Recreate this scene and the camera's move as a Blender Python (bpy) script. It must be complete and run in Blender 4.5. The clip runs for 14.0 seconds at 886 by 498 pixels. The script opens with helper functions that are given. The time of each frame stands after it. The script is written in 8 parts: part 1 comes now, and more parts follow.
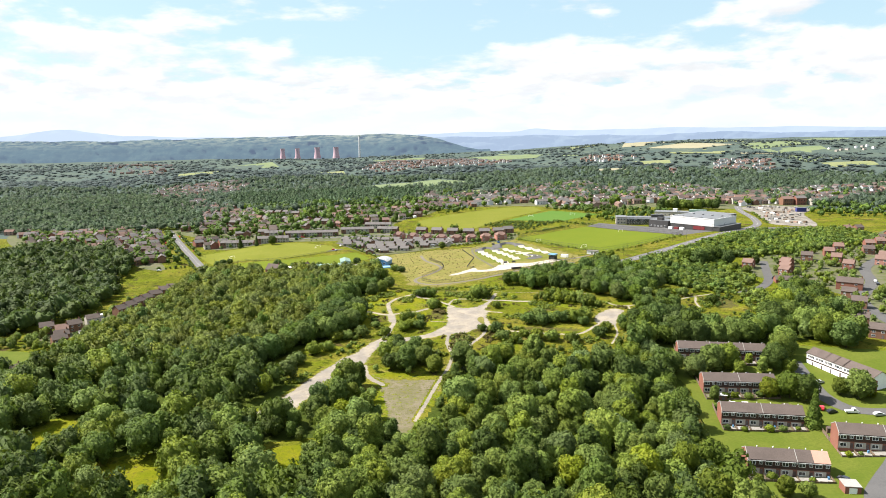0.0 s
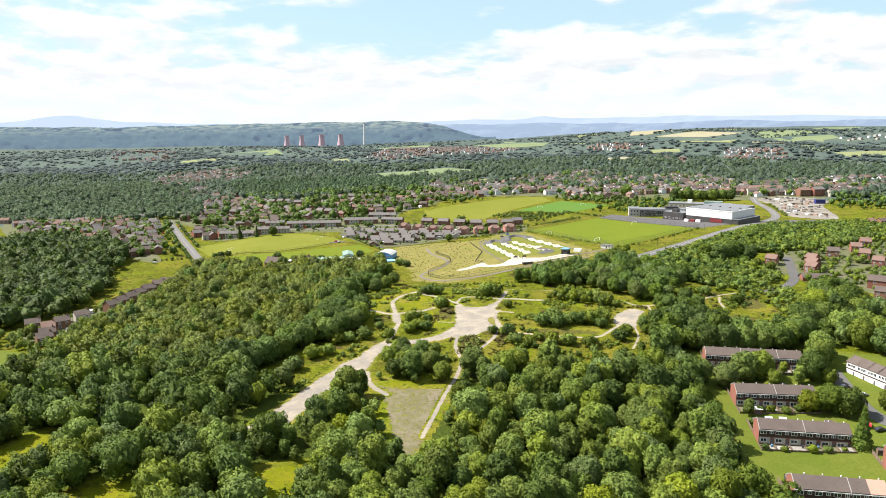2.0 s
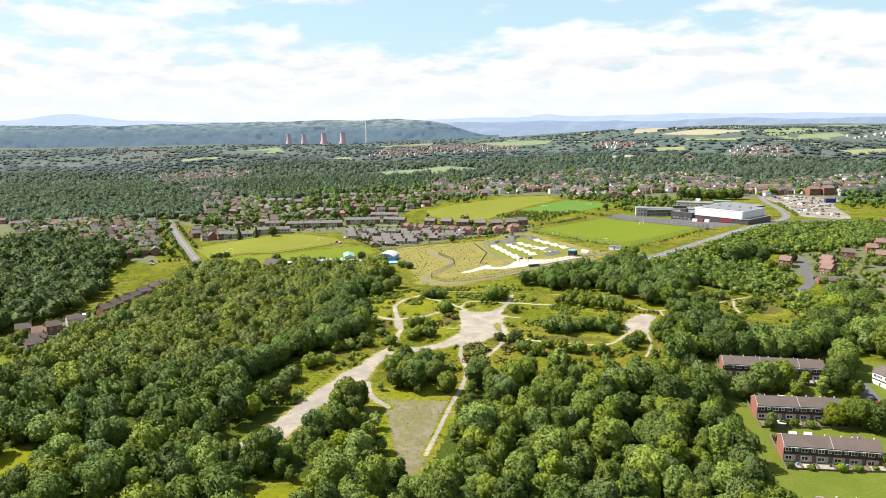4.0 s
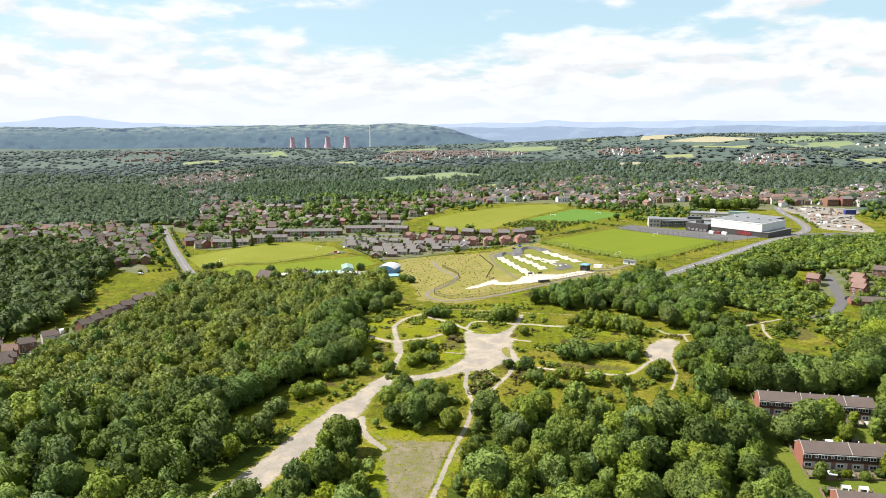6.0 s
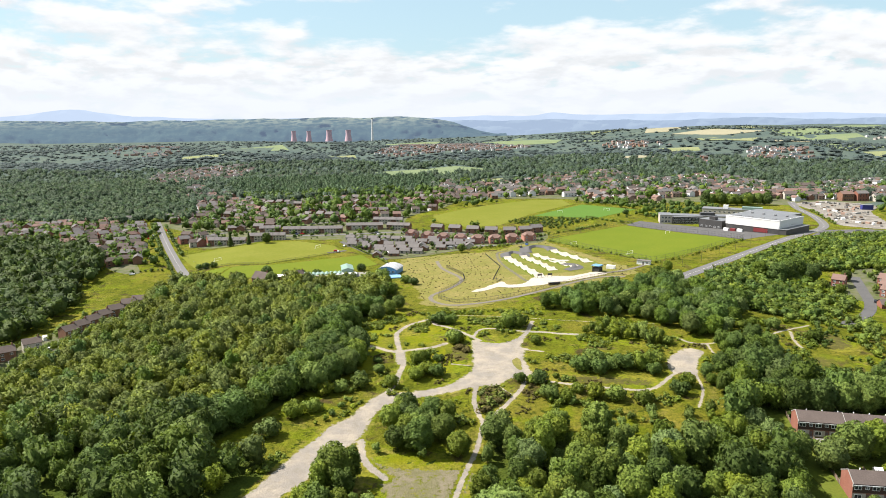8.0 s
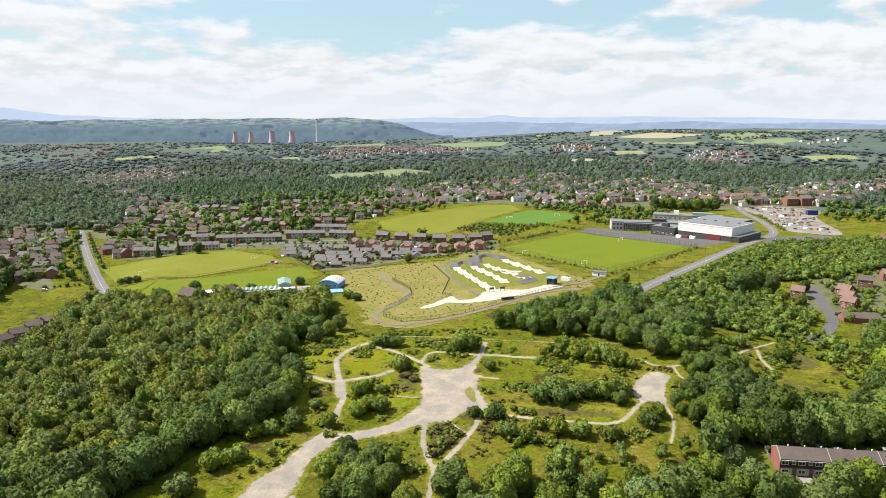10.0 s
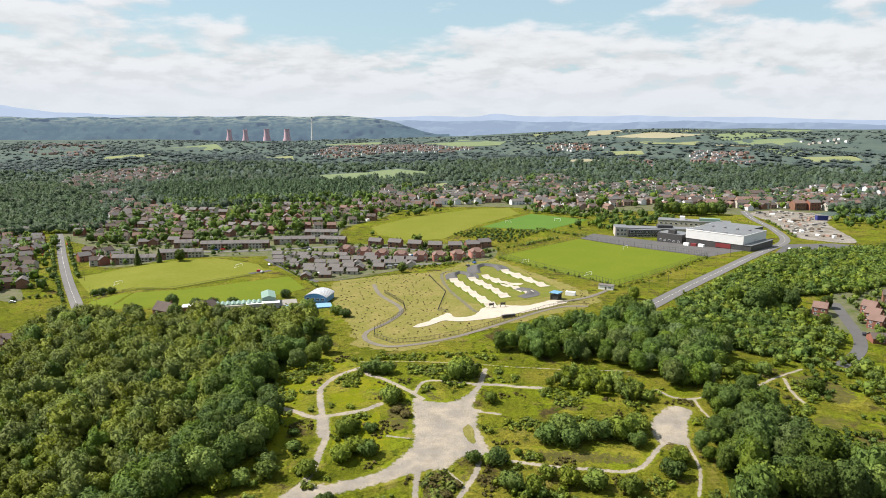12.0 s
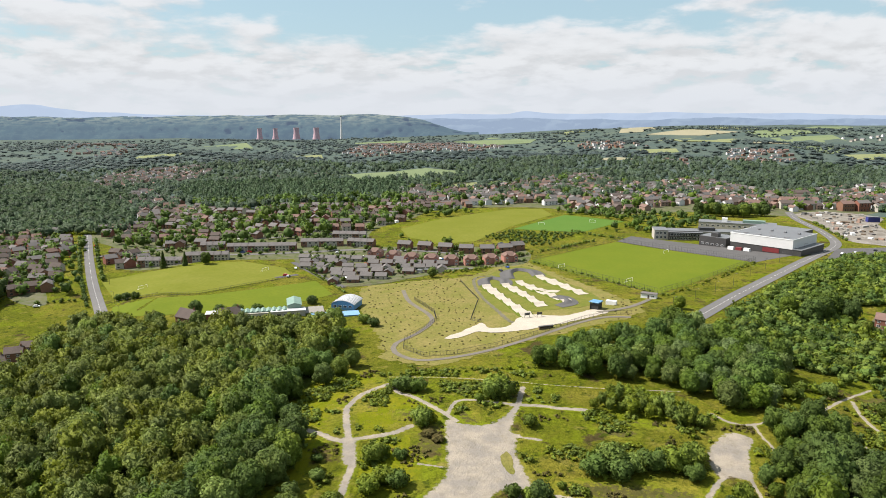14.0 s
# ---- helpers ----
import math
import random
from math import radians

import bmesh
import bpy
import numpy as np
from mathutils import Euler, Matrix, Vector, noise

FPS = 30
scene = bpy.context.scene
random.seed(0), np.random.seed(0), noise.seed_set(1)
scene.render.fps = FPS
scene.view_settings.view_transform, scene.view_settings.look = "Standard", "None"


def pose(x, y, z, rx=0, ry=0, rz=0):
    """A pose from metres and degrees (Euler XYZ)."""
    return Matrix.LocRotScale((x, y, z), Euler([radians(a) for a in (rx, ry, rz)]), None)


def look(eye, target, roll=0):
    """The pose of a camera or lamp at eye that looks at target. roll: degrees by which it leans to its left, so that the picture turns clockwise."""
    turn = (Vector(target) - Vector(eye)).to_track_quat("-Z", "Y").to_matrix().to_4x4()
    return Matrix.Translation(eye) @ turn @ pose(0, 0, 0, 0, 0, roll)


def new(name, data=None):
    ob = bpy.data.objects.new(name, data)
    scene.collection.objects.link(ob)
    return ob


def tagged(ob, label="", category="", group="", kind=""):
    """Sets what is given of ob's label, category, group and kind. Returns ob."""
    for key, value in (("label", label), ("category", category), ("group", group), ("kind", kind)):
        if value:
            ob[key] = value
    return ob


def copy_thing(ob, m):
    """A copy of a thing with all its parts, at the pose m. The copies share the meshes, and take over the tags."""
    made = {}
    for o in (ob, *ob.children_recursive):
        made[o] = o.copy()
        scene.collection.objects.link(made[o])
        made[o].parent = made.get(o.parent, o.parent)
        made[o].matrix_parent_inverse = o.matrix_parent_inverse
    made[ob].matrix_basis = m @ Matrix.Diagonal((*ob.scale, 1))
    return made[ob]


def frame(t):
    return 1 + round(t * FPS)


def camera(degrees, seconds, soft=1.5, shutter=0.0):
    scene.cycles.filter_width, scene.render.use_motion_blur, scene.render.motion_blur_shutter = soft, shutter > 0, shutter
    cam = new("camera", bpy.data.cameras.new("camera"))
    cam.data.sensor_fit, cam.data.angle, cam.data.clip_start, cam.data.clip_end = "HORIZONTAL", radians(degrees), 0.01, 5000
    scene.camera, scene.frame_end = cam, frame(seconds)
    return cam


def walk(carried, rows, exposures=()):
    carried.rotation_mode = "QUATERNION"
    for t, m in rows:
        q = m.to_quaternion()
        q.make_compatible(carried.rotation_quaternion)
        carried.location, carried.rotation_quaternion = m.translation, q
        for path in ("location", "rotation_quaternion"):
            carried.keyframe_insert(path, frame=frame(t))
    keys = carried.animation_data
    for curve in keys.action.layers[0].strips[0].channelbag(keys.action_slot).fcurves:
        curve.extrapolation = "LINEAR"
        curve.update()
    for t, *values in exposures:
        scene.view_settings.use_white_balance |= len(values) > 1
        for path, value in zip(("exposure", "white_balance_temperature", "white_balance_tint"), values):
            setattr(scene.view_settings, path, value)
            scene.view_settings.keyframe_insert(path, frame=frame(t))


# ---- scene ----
cam = camera(65.5, 14.0, 0.9)
METRES, EYE, TILT, LEAN, TURN = 185.9, 100.0, -0.85, -1.55, 0.0
ROWS = [
    (0.0, 0.0, 0.0, 0.0, -0.37, -8.5, 2.45),
    (0.5, -0.0024, 0.0464, 0.0015, -0.17, -8.99, 2.21),
    (1.0, -0.0043, 0.0823, 0.0023, -0.07, -9.32, 2.13),
    (1.5, -0.0069, 0.1149, 0.0026, -0.0, -9.45, 2.14),
    (2.0, -0.0104, 0.1434, 0.003, 0.05, -9.5, 2.21),
    (2.5, -0.0144, 0.1634, 0.0035, 0.09, -9.64, 2.35),
    (5.0, -0.015, 0.2947, 0.0055, 0.5, -9.65, 2.06),
    (5.5, -0.015, 0.3443, 0.007, 0.57, -9.47, 1.84),
    (6.0, -0.0181, 0.3966, 0.008, 0.62, -9.25, 1.78),
    (6.5, -0.0213, 0.4491, 0.0094, 0.69, -9.24, 1.74),
    (7.0, -0.0238, 0.4988, 0.0111, 0.75, -9.39, 1.67),
    (7.5, -0.0262, 0.5243, 0.0121, 0.82, -9.74, 1.61),
    (8.0, -0.0281, 0.5321, 0.0122, 0.78, -9.81, 1.93),
    (8.5, -0.0288, 0.5675, 0.0134, 0.0, -9.59, 1.97),
    (9.0, -0.0277, 0.6135, 0.0146, -2.42, -9.7, 1.87),
    (11.5, -0.0153, 0.8421, 0.0300, -3.96, -9.93, 1.39),
    (12.0, -0.0119, 0.8825, 0.0340, -3.91, -9.96, 1.3),
    (12.5, -0.0112, 0.9212, 0.0370, -3.9, -9.96, 1.31),
    (13.0, -0.0127, 0.9576, 0.039, -3.88, -10.0, 1.33),
    (13.5, -0.0163, 0.9816, 0.0396, -3.85, -10.03, 1.5),
    (14.0, -0.0186, 0.9954, 0.0401, -1.56, -10.08, 1.55),
]
EXPOSURE = 1.3
walk(cam, [(t, pose(0, 0, EYE, TILT, LEAN, TURN) @ pose(METRES * x, METRES * y, METRES * z, 90 + pitch, roll, yaw)) for t, x, y, z, yaw, pitch, roll in ROWS], exposures=[(0.0, EXPOSURE + 0.13), (5.0, EXPOSURE + 0.08), (9.0, EXPOSURE - 0.03), (11.5, EXPOSURE - 0.20), (14.0, EXPOSURE - 0.28)])

# ---- sky and sun ----
CLOUDS = (3.3, 1.7, 0.4)
SUN_AZ, SUN_EL = -76.0, 50.0      # degrees from the heading (left is negative), degrees above the horizon


def sky_world():
    world = bpy.data.worlds.new("sky")
    scene.world = world
    world.use_nodes = True
    nt = world.node_tree
    nt.nodes.clear()

    def node(kind, **kw):
        n = nt.nodes.new(kind)
        for k, v in kw.items():
            if k == "operation":
                n.operation = v
        return n

    def put(sock, v):
        if isinstance(v, (int, float)):
            sock.default_value = v
        else:
            nt.links.new(v, sock)

    def calc(op, a, b=0.0, c=0.0):
        n = node("ShaderNodeMath", operation=op)
        for s, v in zip(n.inputs, (a, b, c)):
            put(s, v)
        return n.outputs[0]

    def span(v, a, b, lo=0.0, hi=1.0):
        n = node("ShaderNodeMapRange")
        n.interpolation_type = "SMOOTHSTEP"
        put(n.inputs[0], v)
        for s, w in zip(list(n.inputs)[1:5], (a, b, lo, hi)):
            s.default_value = w
        return n.outputs[0]
    sky = node("ShaderNodeTexSky")
    sky.sky_type, sky.sun_disc = "NISHITA", False
    sky.sun_elevation, sky.sun_rotation = radians(SUN_EL), radians(SUN_AZ)
    sky.air_density, sky.dust_density, sky.ozone_density = 1.0, 1.0, 1.4
    tc = node("ShaderNodeTexCoord")
    sep = node("ShaderNodeSeparateXYZ")
    nt.links.new(tc.outputs["Generated"], sep.inputs[0])
    x, y, z = sep.outputs
    # clouds by bearing and height over the horizon, wider than high
    ahead = calc("DIVIDE", x, calc("MAXIMUM", calc("ABSOLUTE", y), 0.25))
    com = node("ShaderNodeCombineXYZ")
    put(com.inputs[0], calc("MULTIPLY", ahead, 5.0))
    put(com.inputs[1], calc("MULTIPLY", z, 17.0))
    put(com.inputs[2], calc("MULTIPLY", span(y, -0.1, 0.1), 5.0))

    def fbm(scale, detail, rough, shift):
        add = node("ShaderNodeVectorMath", operation="ADD")
        nt.links.new(com.outputs[0], add.inputs[0])
        add.inputs[1].default_value = shift
        n = node("ShaderNodeTexNoise")
        n.inputs["Scale"].default_value, n.inputs["Detail"].default_value, n.inputs["Roughness"].default_value = scale, detail, rough
        nt.links.new(add.outputs[0], n.inputs["Vector"])
        return n.outputs[0]
    def puff(dx, dz):
        near = fbm(1.15, 7, 0.55, (CLOUDS[0] + dx, CLOUDS[1] + dz, CLOUDS[2]))
        far = fbm(2.6, 6, 0.55, (CLOUDS[0] + 4 + dx, CLOUDS[1] + dz, CLOUDS[2]))
        k = span(z, 0.05, 0.13)
        return calc("ADD", calc("MULTIPLY", near, k), calc("MULTIPLY", far, calc("SUBTRACT", 1.0, k)))
    puffs, above = puff(0.0, 0.0), puff(-0.05, 0.22)
    gap = calc("MULTIPLY", calc("EXPONENT", calc("MULTIPLY", calc("POWER", calc("DIVIDE", calc("ADD", ahead, 0.08), 0.22), 2.0), -1.0)), span(z, 0.07, 0.14, 0.0, 0.09))
    wide = span(z, 0.05, 0.13, 0.16, 0.04)
    mask = span(calc("SUBTRACT", calc("ADD", puffs, wide), gap), 0.48, 0.62)
    # the under side is greyer
    shade = span(calc("SUBTRACT", above, puffs), -0.10, 0.14, 1.0, 0.82)
    haze = span(z, 0.015, 0.085, 1.0, 0.0)
    grey = node("ShaderNodeCombineXYZ")
    for s, w in zip(grey.inputs, (6.9, 7.0, 7.2)):
        put(s, calc("MULTIPLY", shade, w))
    mix = node("ShaderNodeMix")
    mix.data_type = "RGBA"
    put(mix.inputs[0], calc("MULTIPLY", mask, 0.95))
    tint = node("ShaderNodeMix")
    tint.data_type = "RGBA"
    tint.inputs[0].default_value = 0.62
    nt.links.new(sky.outputs[0], tint.inputs[6])
    tint.inputs[7].default_value = (4.3, 6.0, 6.7, 1)
    nt.links.new(tint.outputs[2], mix.inputs[6])
    nt.links.new(grey.outputs[0], mix.inputs[7])
    veil = node("ShaderNodeMix")
    veil.data_type = "RGBA"
    put(veil.inputs[0], calc("MULTIPLY", haze, 0.8))
    nt.links.new(mix.outputs[2], veil.inputs[6])
    veil.inputs[7].default_value = (6.1, 6.4, 6.9, 1)
    back = node("ShaderNodeBackground")
    back.inputs["Strength"].default_value = 0.06
    nt.links.new(veil.outputs[2], back.inputs[0])
    out = node("ShaderNodeOutputWorld")
    nt.links.new(back.outputs[0], out.inputs[0])


sky_world()
sun = new("sun", bpy.data.lights.new("sun", "SUN"))
sun.data.energy, sun.data.angle, sun.data.color = 5.0, radians(0.6), (1.0, 0.93, 0.86)
az, el = radians(SUN_AZ), radians(SUN_EL)
sun.matrix_world = look((300 * math.sin(az), 300 * math.cos(az), 400), (300 * math.sin(az) - math.sin(az) * math.cos(el), 300 * math.cos(az) - math.cos(az) * math.cos(el), 400 - math.sin(el)))

def smooth(v, a, b):
    v = np.clip((v - a) / (b - a), 0, 1)
    return v * v * (3 - 2 * v)


def ground_z(x, y):
    """Height of the land: a gentle plateau, a valley to the far left, a rising ridge to the far right."""
    x, y = np.asarray(x, float), np.asarray(y, float)

    def hump(cx, cy, r):
        return np.exp(-((x - cx) ** 2 + (y - cy) ** 2) / (2 * r * r))
    d = np.hypot(x, y)
    side = x / np.maximum(y, 50)
    z = -7 + 0.025 * np.clip(x, -500, 0)
    z = z + 7 * hump(115, 540, 70) - 11 * hump(115, 255, 65) - 4 * hump(-20, 270, 80) - 5 * hump(230, 490, 60)
    z = z - 12.5 * smooth(-x, 178, 242) * (1 - 0.6 * smooth(y, 580, 710)) * (1 - smooth(d, 950, 1500))
    z = z + 6 * hump(275, 660, 80) - 5 * hump(-40, 700, 120)
    z = z + 58 * smooth(d, 1500, 3700) * smooth(side, 0.0, 0.4)
    z = z + (11 * np.sin(x / 240 + 1.3) * np.sin(y / 205 + 0.4) + 7 * np.sin(x / 130 + y / 170)) * smooth(d, 1350, 2300) * (1 - 0.6 * smooth(d, 3300, 4000))
    return z
# ---- materials ----


def material(name, build):
    """A node material; build(nt, bsdf) shapes it."""
    m = bpy.data.materials.new(name)
    m.use_nodes = True
    nt = m.node_tree
    bsdf = nt.nodes["Principled BSDF"]
    bsdf.inputs["Specular IOR Level"].default_value = 0.25
    build(nt, bsdf)
    return m


def coords(nt, scale=(1, 1, 1)):
    g = nt.nodes.new("ShaderNodeNewGeometry")
    mp = nt.nodes.new("ShaderNodeMapping")
    mp.inputs["Scale"].default_value = scale
    nt.links.new(g.outputs["Position"], mp.inputs["Vector"])
    return mp.outputs[0]


def noise_fac(nt, vec, scale, detail=4, rough=0.55, lo=0.35, hi=0.65):
    n = nt.nodes.new("ShaderNodeTexNoise")
    n.inputs["Scale"].default_value, n.inputs["Detail"].default_value, n.inputs["Roughness"].default_value = scale, detail, rough
    nt.links.new(vec, n.inputs["Vector"])
    r = nt.nodes.new("ShaderNodeMapRange")
    r.inputs[1].default_value, r.inputs[2].default_value = lo, hi
    nt.links.new(n.outputs[0], r.inputs[0])
    return r.outputs[0]


def blend(nt, fac, a, b, mode="MIX"):
    n = nt.nodes.new("ShaderNodeMix")
    n.data_type, n.blend_type = "RGBA", mode
    for sock, v in ((n.inputs[0], fac), (n.inputs[6], a), (n.inputs[7], b)):
        if isinstance(v, (int, float)):
            sock.default_value = v
        elif isinstance(v, tuple):
            sock.default_value = (*v, 1)
        else:
            nt.links.new(v, sock)
    return n.outputs[2]


def bump(nt, bsdf, height, strength, distance):
    b = nt.nodes.new("ShaderNodeBump")
    b.inputs["Strength"].default_value, b.inputs["Distance"].default_value = strength, distance
    nt.links.new(height, b.inputs["Height"])
    nt.links.new(b.outputs[0], bsdf.inputs["Normal"])


def mottled(name, a, b, c, big, small, rough=0.9, relief=0.3, depth=0.1, patch=0.6):
    """Two colours in patches of big metres, a third in grain of small metres."""
    def build(nt, bsdf):
        v = coords(nt)
        f1 = noise_fac(nt, v, 1 / big, 5)
        f2 = noise_fac(nt, v, 1 / small, 4, 0.65)
        col = blend(nt, f1, a, b)
        mul = nt.nodes.new("ShaderNodeMath")
        mul.operation = "MULTIPLY"
        nt.links.new(f2, mul.inputs[0])
        mul.inputs[1].default_value = patch
        col = blend(nt, mul.outputs[0], col, c)
        nt.links.new(col, bsdf.inputs["Base Color"])
        bsdf.inputs["Roughness"].default_value = rough
        bsdf.inputs["Specular IOR Level"].default_value = 0.06 if rough > 0.8 else 0.3
        bump(nt, bsdf, f2, relief, depth)
    return material(name, build)


def meadow_colour(nt, v):
    """Rough grassland: fresh yellow-green, dry straw and brown heather in drifting patches, with tussock grain."""
    col = blend(nt, noise_fac(nt, v, 1 / 34, 5, 0.6, 0.42, 0.60), (0.102, 0.114, 0.009), (0.172, 0.156, 0.021))
    col = blend(nt, noise_fac(nt, v, 1 / 21, 6, 0.65, 0.50, 0.60), col, (0.134, 0.156, 0.009))
    col = blend(nt, noise_fac(nt, v, 1 / 14, 6, 0.65, 0.57, 0.64), col, (0.076, 0.058, 0.022))
    col = blend(nt, noise_fac(nt, v, 1 / 8, 5, 0.6, 0.57, 0.70), col, (0.186, 0.162, 0.036))
    col = blend(nt, noise_fac(nt, v, 1 / 4.5, 5, 0.7, 0.55, 0.64), col, (0.046, 0.060, 0.006))
    grain = noise_fac(nt, v, 0.7, 6, 0.75, 0.40, 0.64)
    return blend(nt, grain, col, blend(nt, 1.0, col, (0.54, 0.60, 0.52), "MULTIPLY")), grain


def meadow():
    def build(nt, bsdf):
        col, grain = meadow_colour(nt, coords(nt))
        nt.links.new(col, bsdf.inputs["Base Color"])
        bsdf.inputs["Roughness"].default_value = 0.95
        bsdf.inputs["Specular IOR Level"].default_value = 0.04
        bump(nt, bsdf, grain, 0.8, 0.6)
    return material("meadow", build)


def worn(name, a, b, c, big, small, ragged=1.7):
    """Bare or different ground that frays into the meadow towards the sheet's edge."""
    def build(nt, bsdf):
        v = coords(nt)
        grass, grain = meadow_colour(nt, v)
        col = blend(nt, noise_fac(nt, v, 1 / big, 5, 0.6, 0.40, 0.60), a, b)
        col = blend(nt, noise_fac(nt, v, 1 / small, 5, 0.7, 0.48, 0.95), col, c)
        col = blend(nt, noise_fac(nt, v, 3.0, 3, 0.6, 0.40, 0.75), col, blend(nt, 1.0, col, (0.86, 0.85, 0.84), "MULTIPLY"))
        at_edge = nt.nodes.new("ShaderNodeAttribute")
        at_edge.attribute_name = "edge"
        n = noise_fac(nt, v, 0.55, 6, 0.65, 0.2, 0.8)
        m = nt.nodes.new("ShaderNodeMath")
        m.operation = "MULTIPLY_ADD"
        nt.links.new(n, m.inputs[0])
        m.inputs[1].default_value = ragged
        nt.links.new(at_edge.outputs["Fac"], m.inputs[2])
        r = nt.nodes.new("ShaderNodeMapRange")
        r.inputs[1].default_value, r.inputs[2].default_value = ragged / 2 + 0.62, ragged / 2 + 0.92
        nt.links.new(m.outputs[0], r.inputs[0])
        nt.links.new(blend(nt, r.outputs[0], grass, col), bsdf.inputs["Base Color"])
        bsdf.inputs["Roughness"].default_value = 0.95
        bsdf.inputs["Specular IOR Level"].default_value = 0.04
        bump(nt, bsdf, grain, 0.6, 0.3)
    return material(name, build)


def foliage(name, a, b, c, big=9.0, leaf=0.42, thin=0.30):
    """Leaves: hue drifts from plant to plant and from spray to spray, fine relief breaks every spray up, and light comes through."""
    def build(nt, bsdf):
        v = coords(nt)
        g = nt.nodes.new("ShaderNodeNewGeometry")
        oi = nt.nodes.new("ShaderNodeObjectInfo")
        at_hue = nt.nodes.new("ShaderNodeAttribute")
        at_hue.attribute_name = "hue"
        add = nt.nodes.new("ShaderNodeMath")
        add.operation = "ADD"
        nt.links.new(oi.outputs["Random"], add.inputs[0])
        nt.links.new(at_hue.outputs["Fac"], add.inputs[1])
        own = nt.nodes.new("ShaderNodeMath")
        own.operation = "FRACT"
        nt.links.new(add.outputs[0], own.inputs[0])
        twice = nt.nodes.new("ShaderNodeMath")
        twice.operation = "MULTIPLY"
        nt.links.new(own.outputs[0], twice.inputs[0])
        twice.inputs[1].default_value = 7.0
        other = nt.nodes.new("ShaderNodeMath")
        other.operation = "FRACT"
        nt.links.new(twice.outputs[0], other.inputs[0])
        f1 = noise_fac(nt, v, 1 / big, 3, 0.5, 0.38, 0.62)
        col = blend(nt, f1, a, b)
        col = blend(nt, g.outputs["Random Per Island"], col, c)
        fine = noise_fac(nt, v, 1 / leaf, 3, 0.7, 0.34, 0.66)
        col = blend(nt, fine, blend(nt, 1.0, col, (0.66, 0.70, 0.66), "MULTIPLY"), blend(nt, 1.0, col, (1.45, 1.42, 1.36), "MULTIPLY"))
        hsv = nt.nodes.new("ShaderNodeHueSaturation")
        for src, lo, hi, sock in ((own, 0.66, 1.22, "Value"), (other, 0.492, 0.514, "Hue"), (other, 1.12, 0.94, "Saturation")):
            r = nt.nodes.new("ShaderNodeMapRange")
            r.inputs[3].default_value, r.inputs[4].default_value = lo, hi
            nt.links.new(src.outputs[0], r.inputs[0])
            nt.links.new(r.outputs[0], hsv.inputs[sock])
        nt.links.new(col, hsv.inputs["Color"])
        nt.links.new(hsv.outputs[0], bsdf.inputs["Base Color"])
        bsdf.inputs["Roughness"].default_value = 0.7
        bsdf.inputs["Specular IOR Level"].default_value = 0.22
        bump(nt, bsdf, fine, 0.55, leaf * 0.6)
        tr = nt.nodes.new("ShaderNodeBsdfTranslucent")
        nt.links.new(hsv.outputs[0], tr.inputs[0])
        mix = nt.nodes.new("ShaderNodeMixShader")
        mix.inputs[0].default_value = thin
        nt.links.new(bsdf.outputs[0], mix.inputs[1])
        nt.links.new(tr.outputs[0], mix.inputs[2])
        nt.links.new(mix.outputs[0], nt.nodes["Material Output"].inputs[0])
    return material(name, build)


def glassy(name, colour):
    def build(nt, bsdf):
        bsdf.inputs["Base Color"].default_value = (*colour, 1)
        bsdf.inputs["Roughness"].default_value = 0.12
        bsdf.inputs["Specular IOR Level"].default_value = 0.6
    return material(name, build)


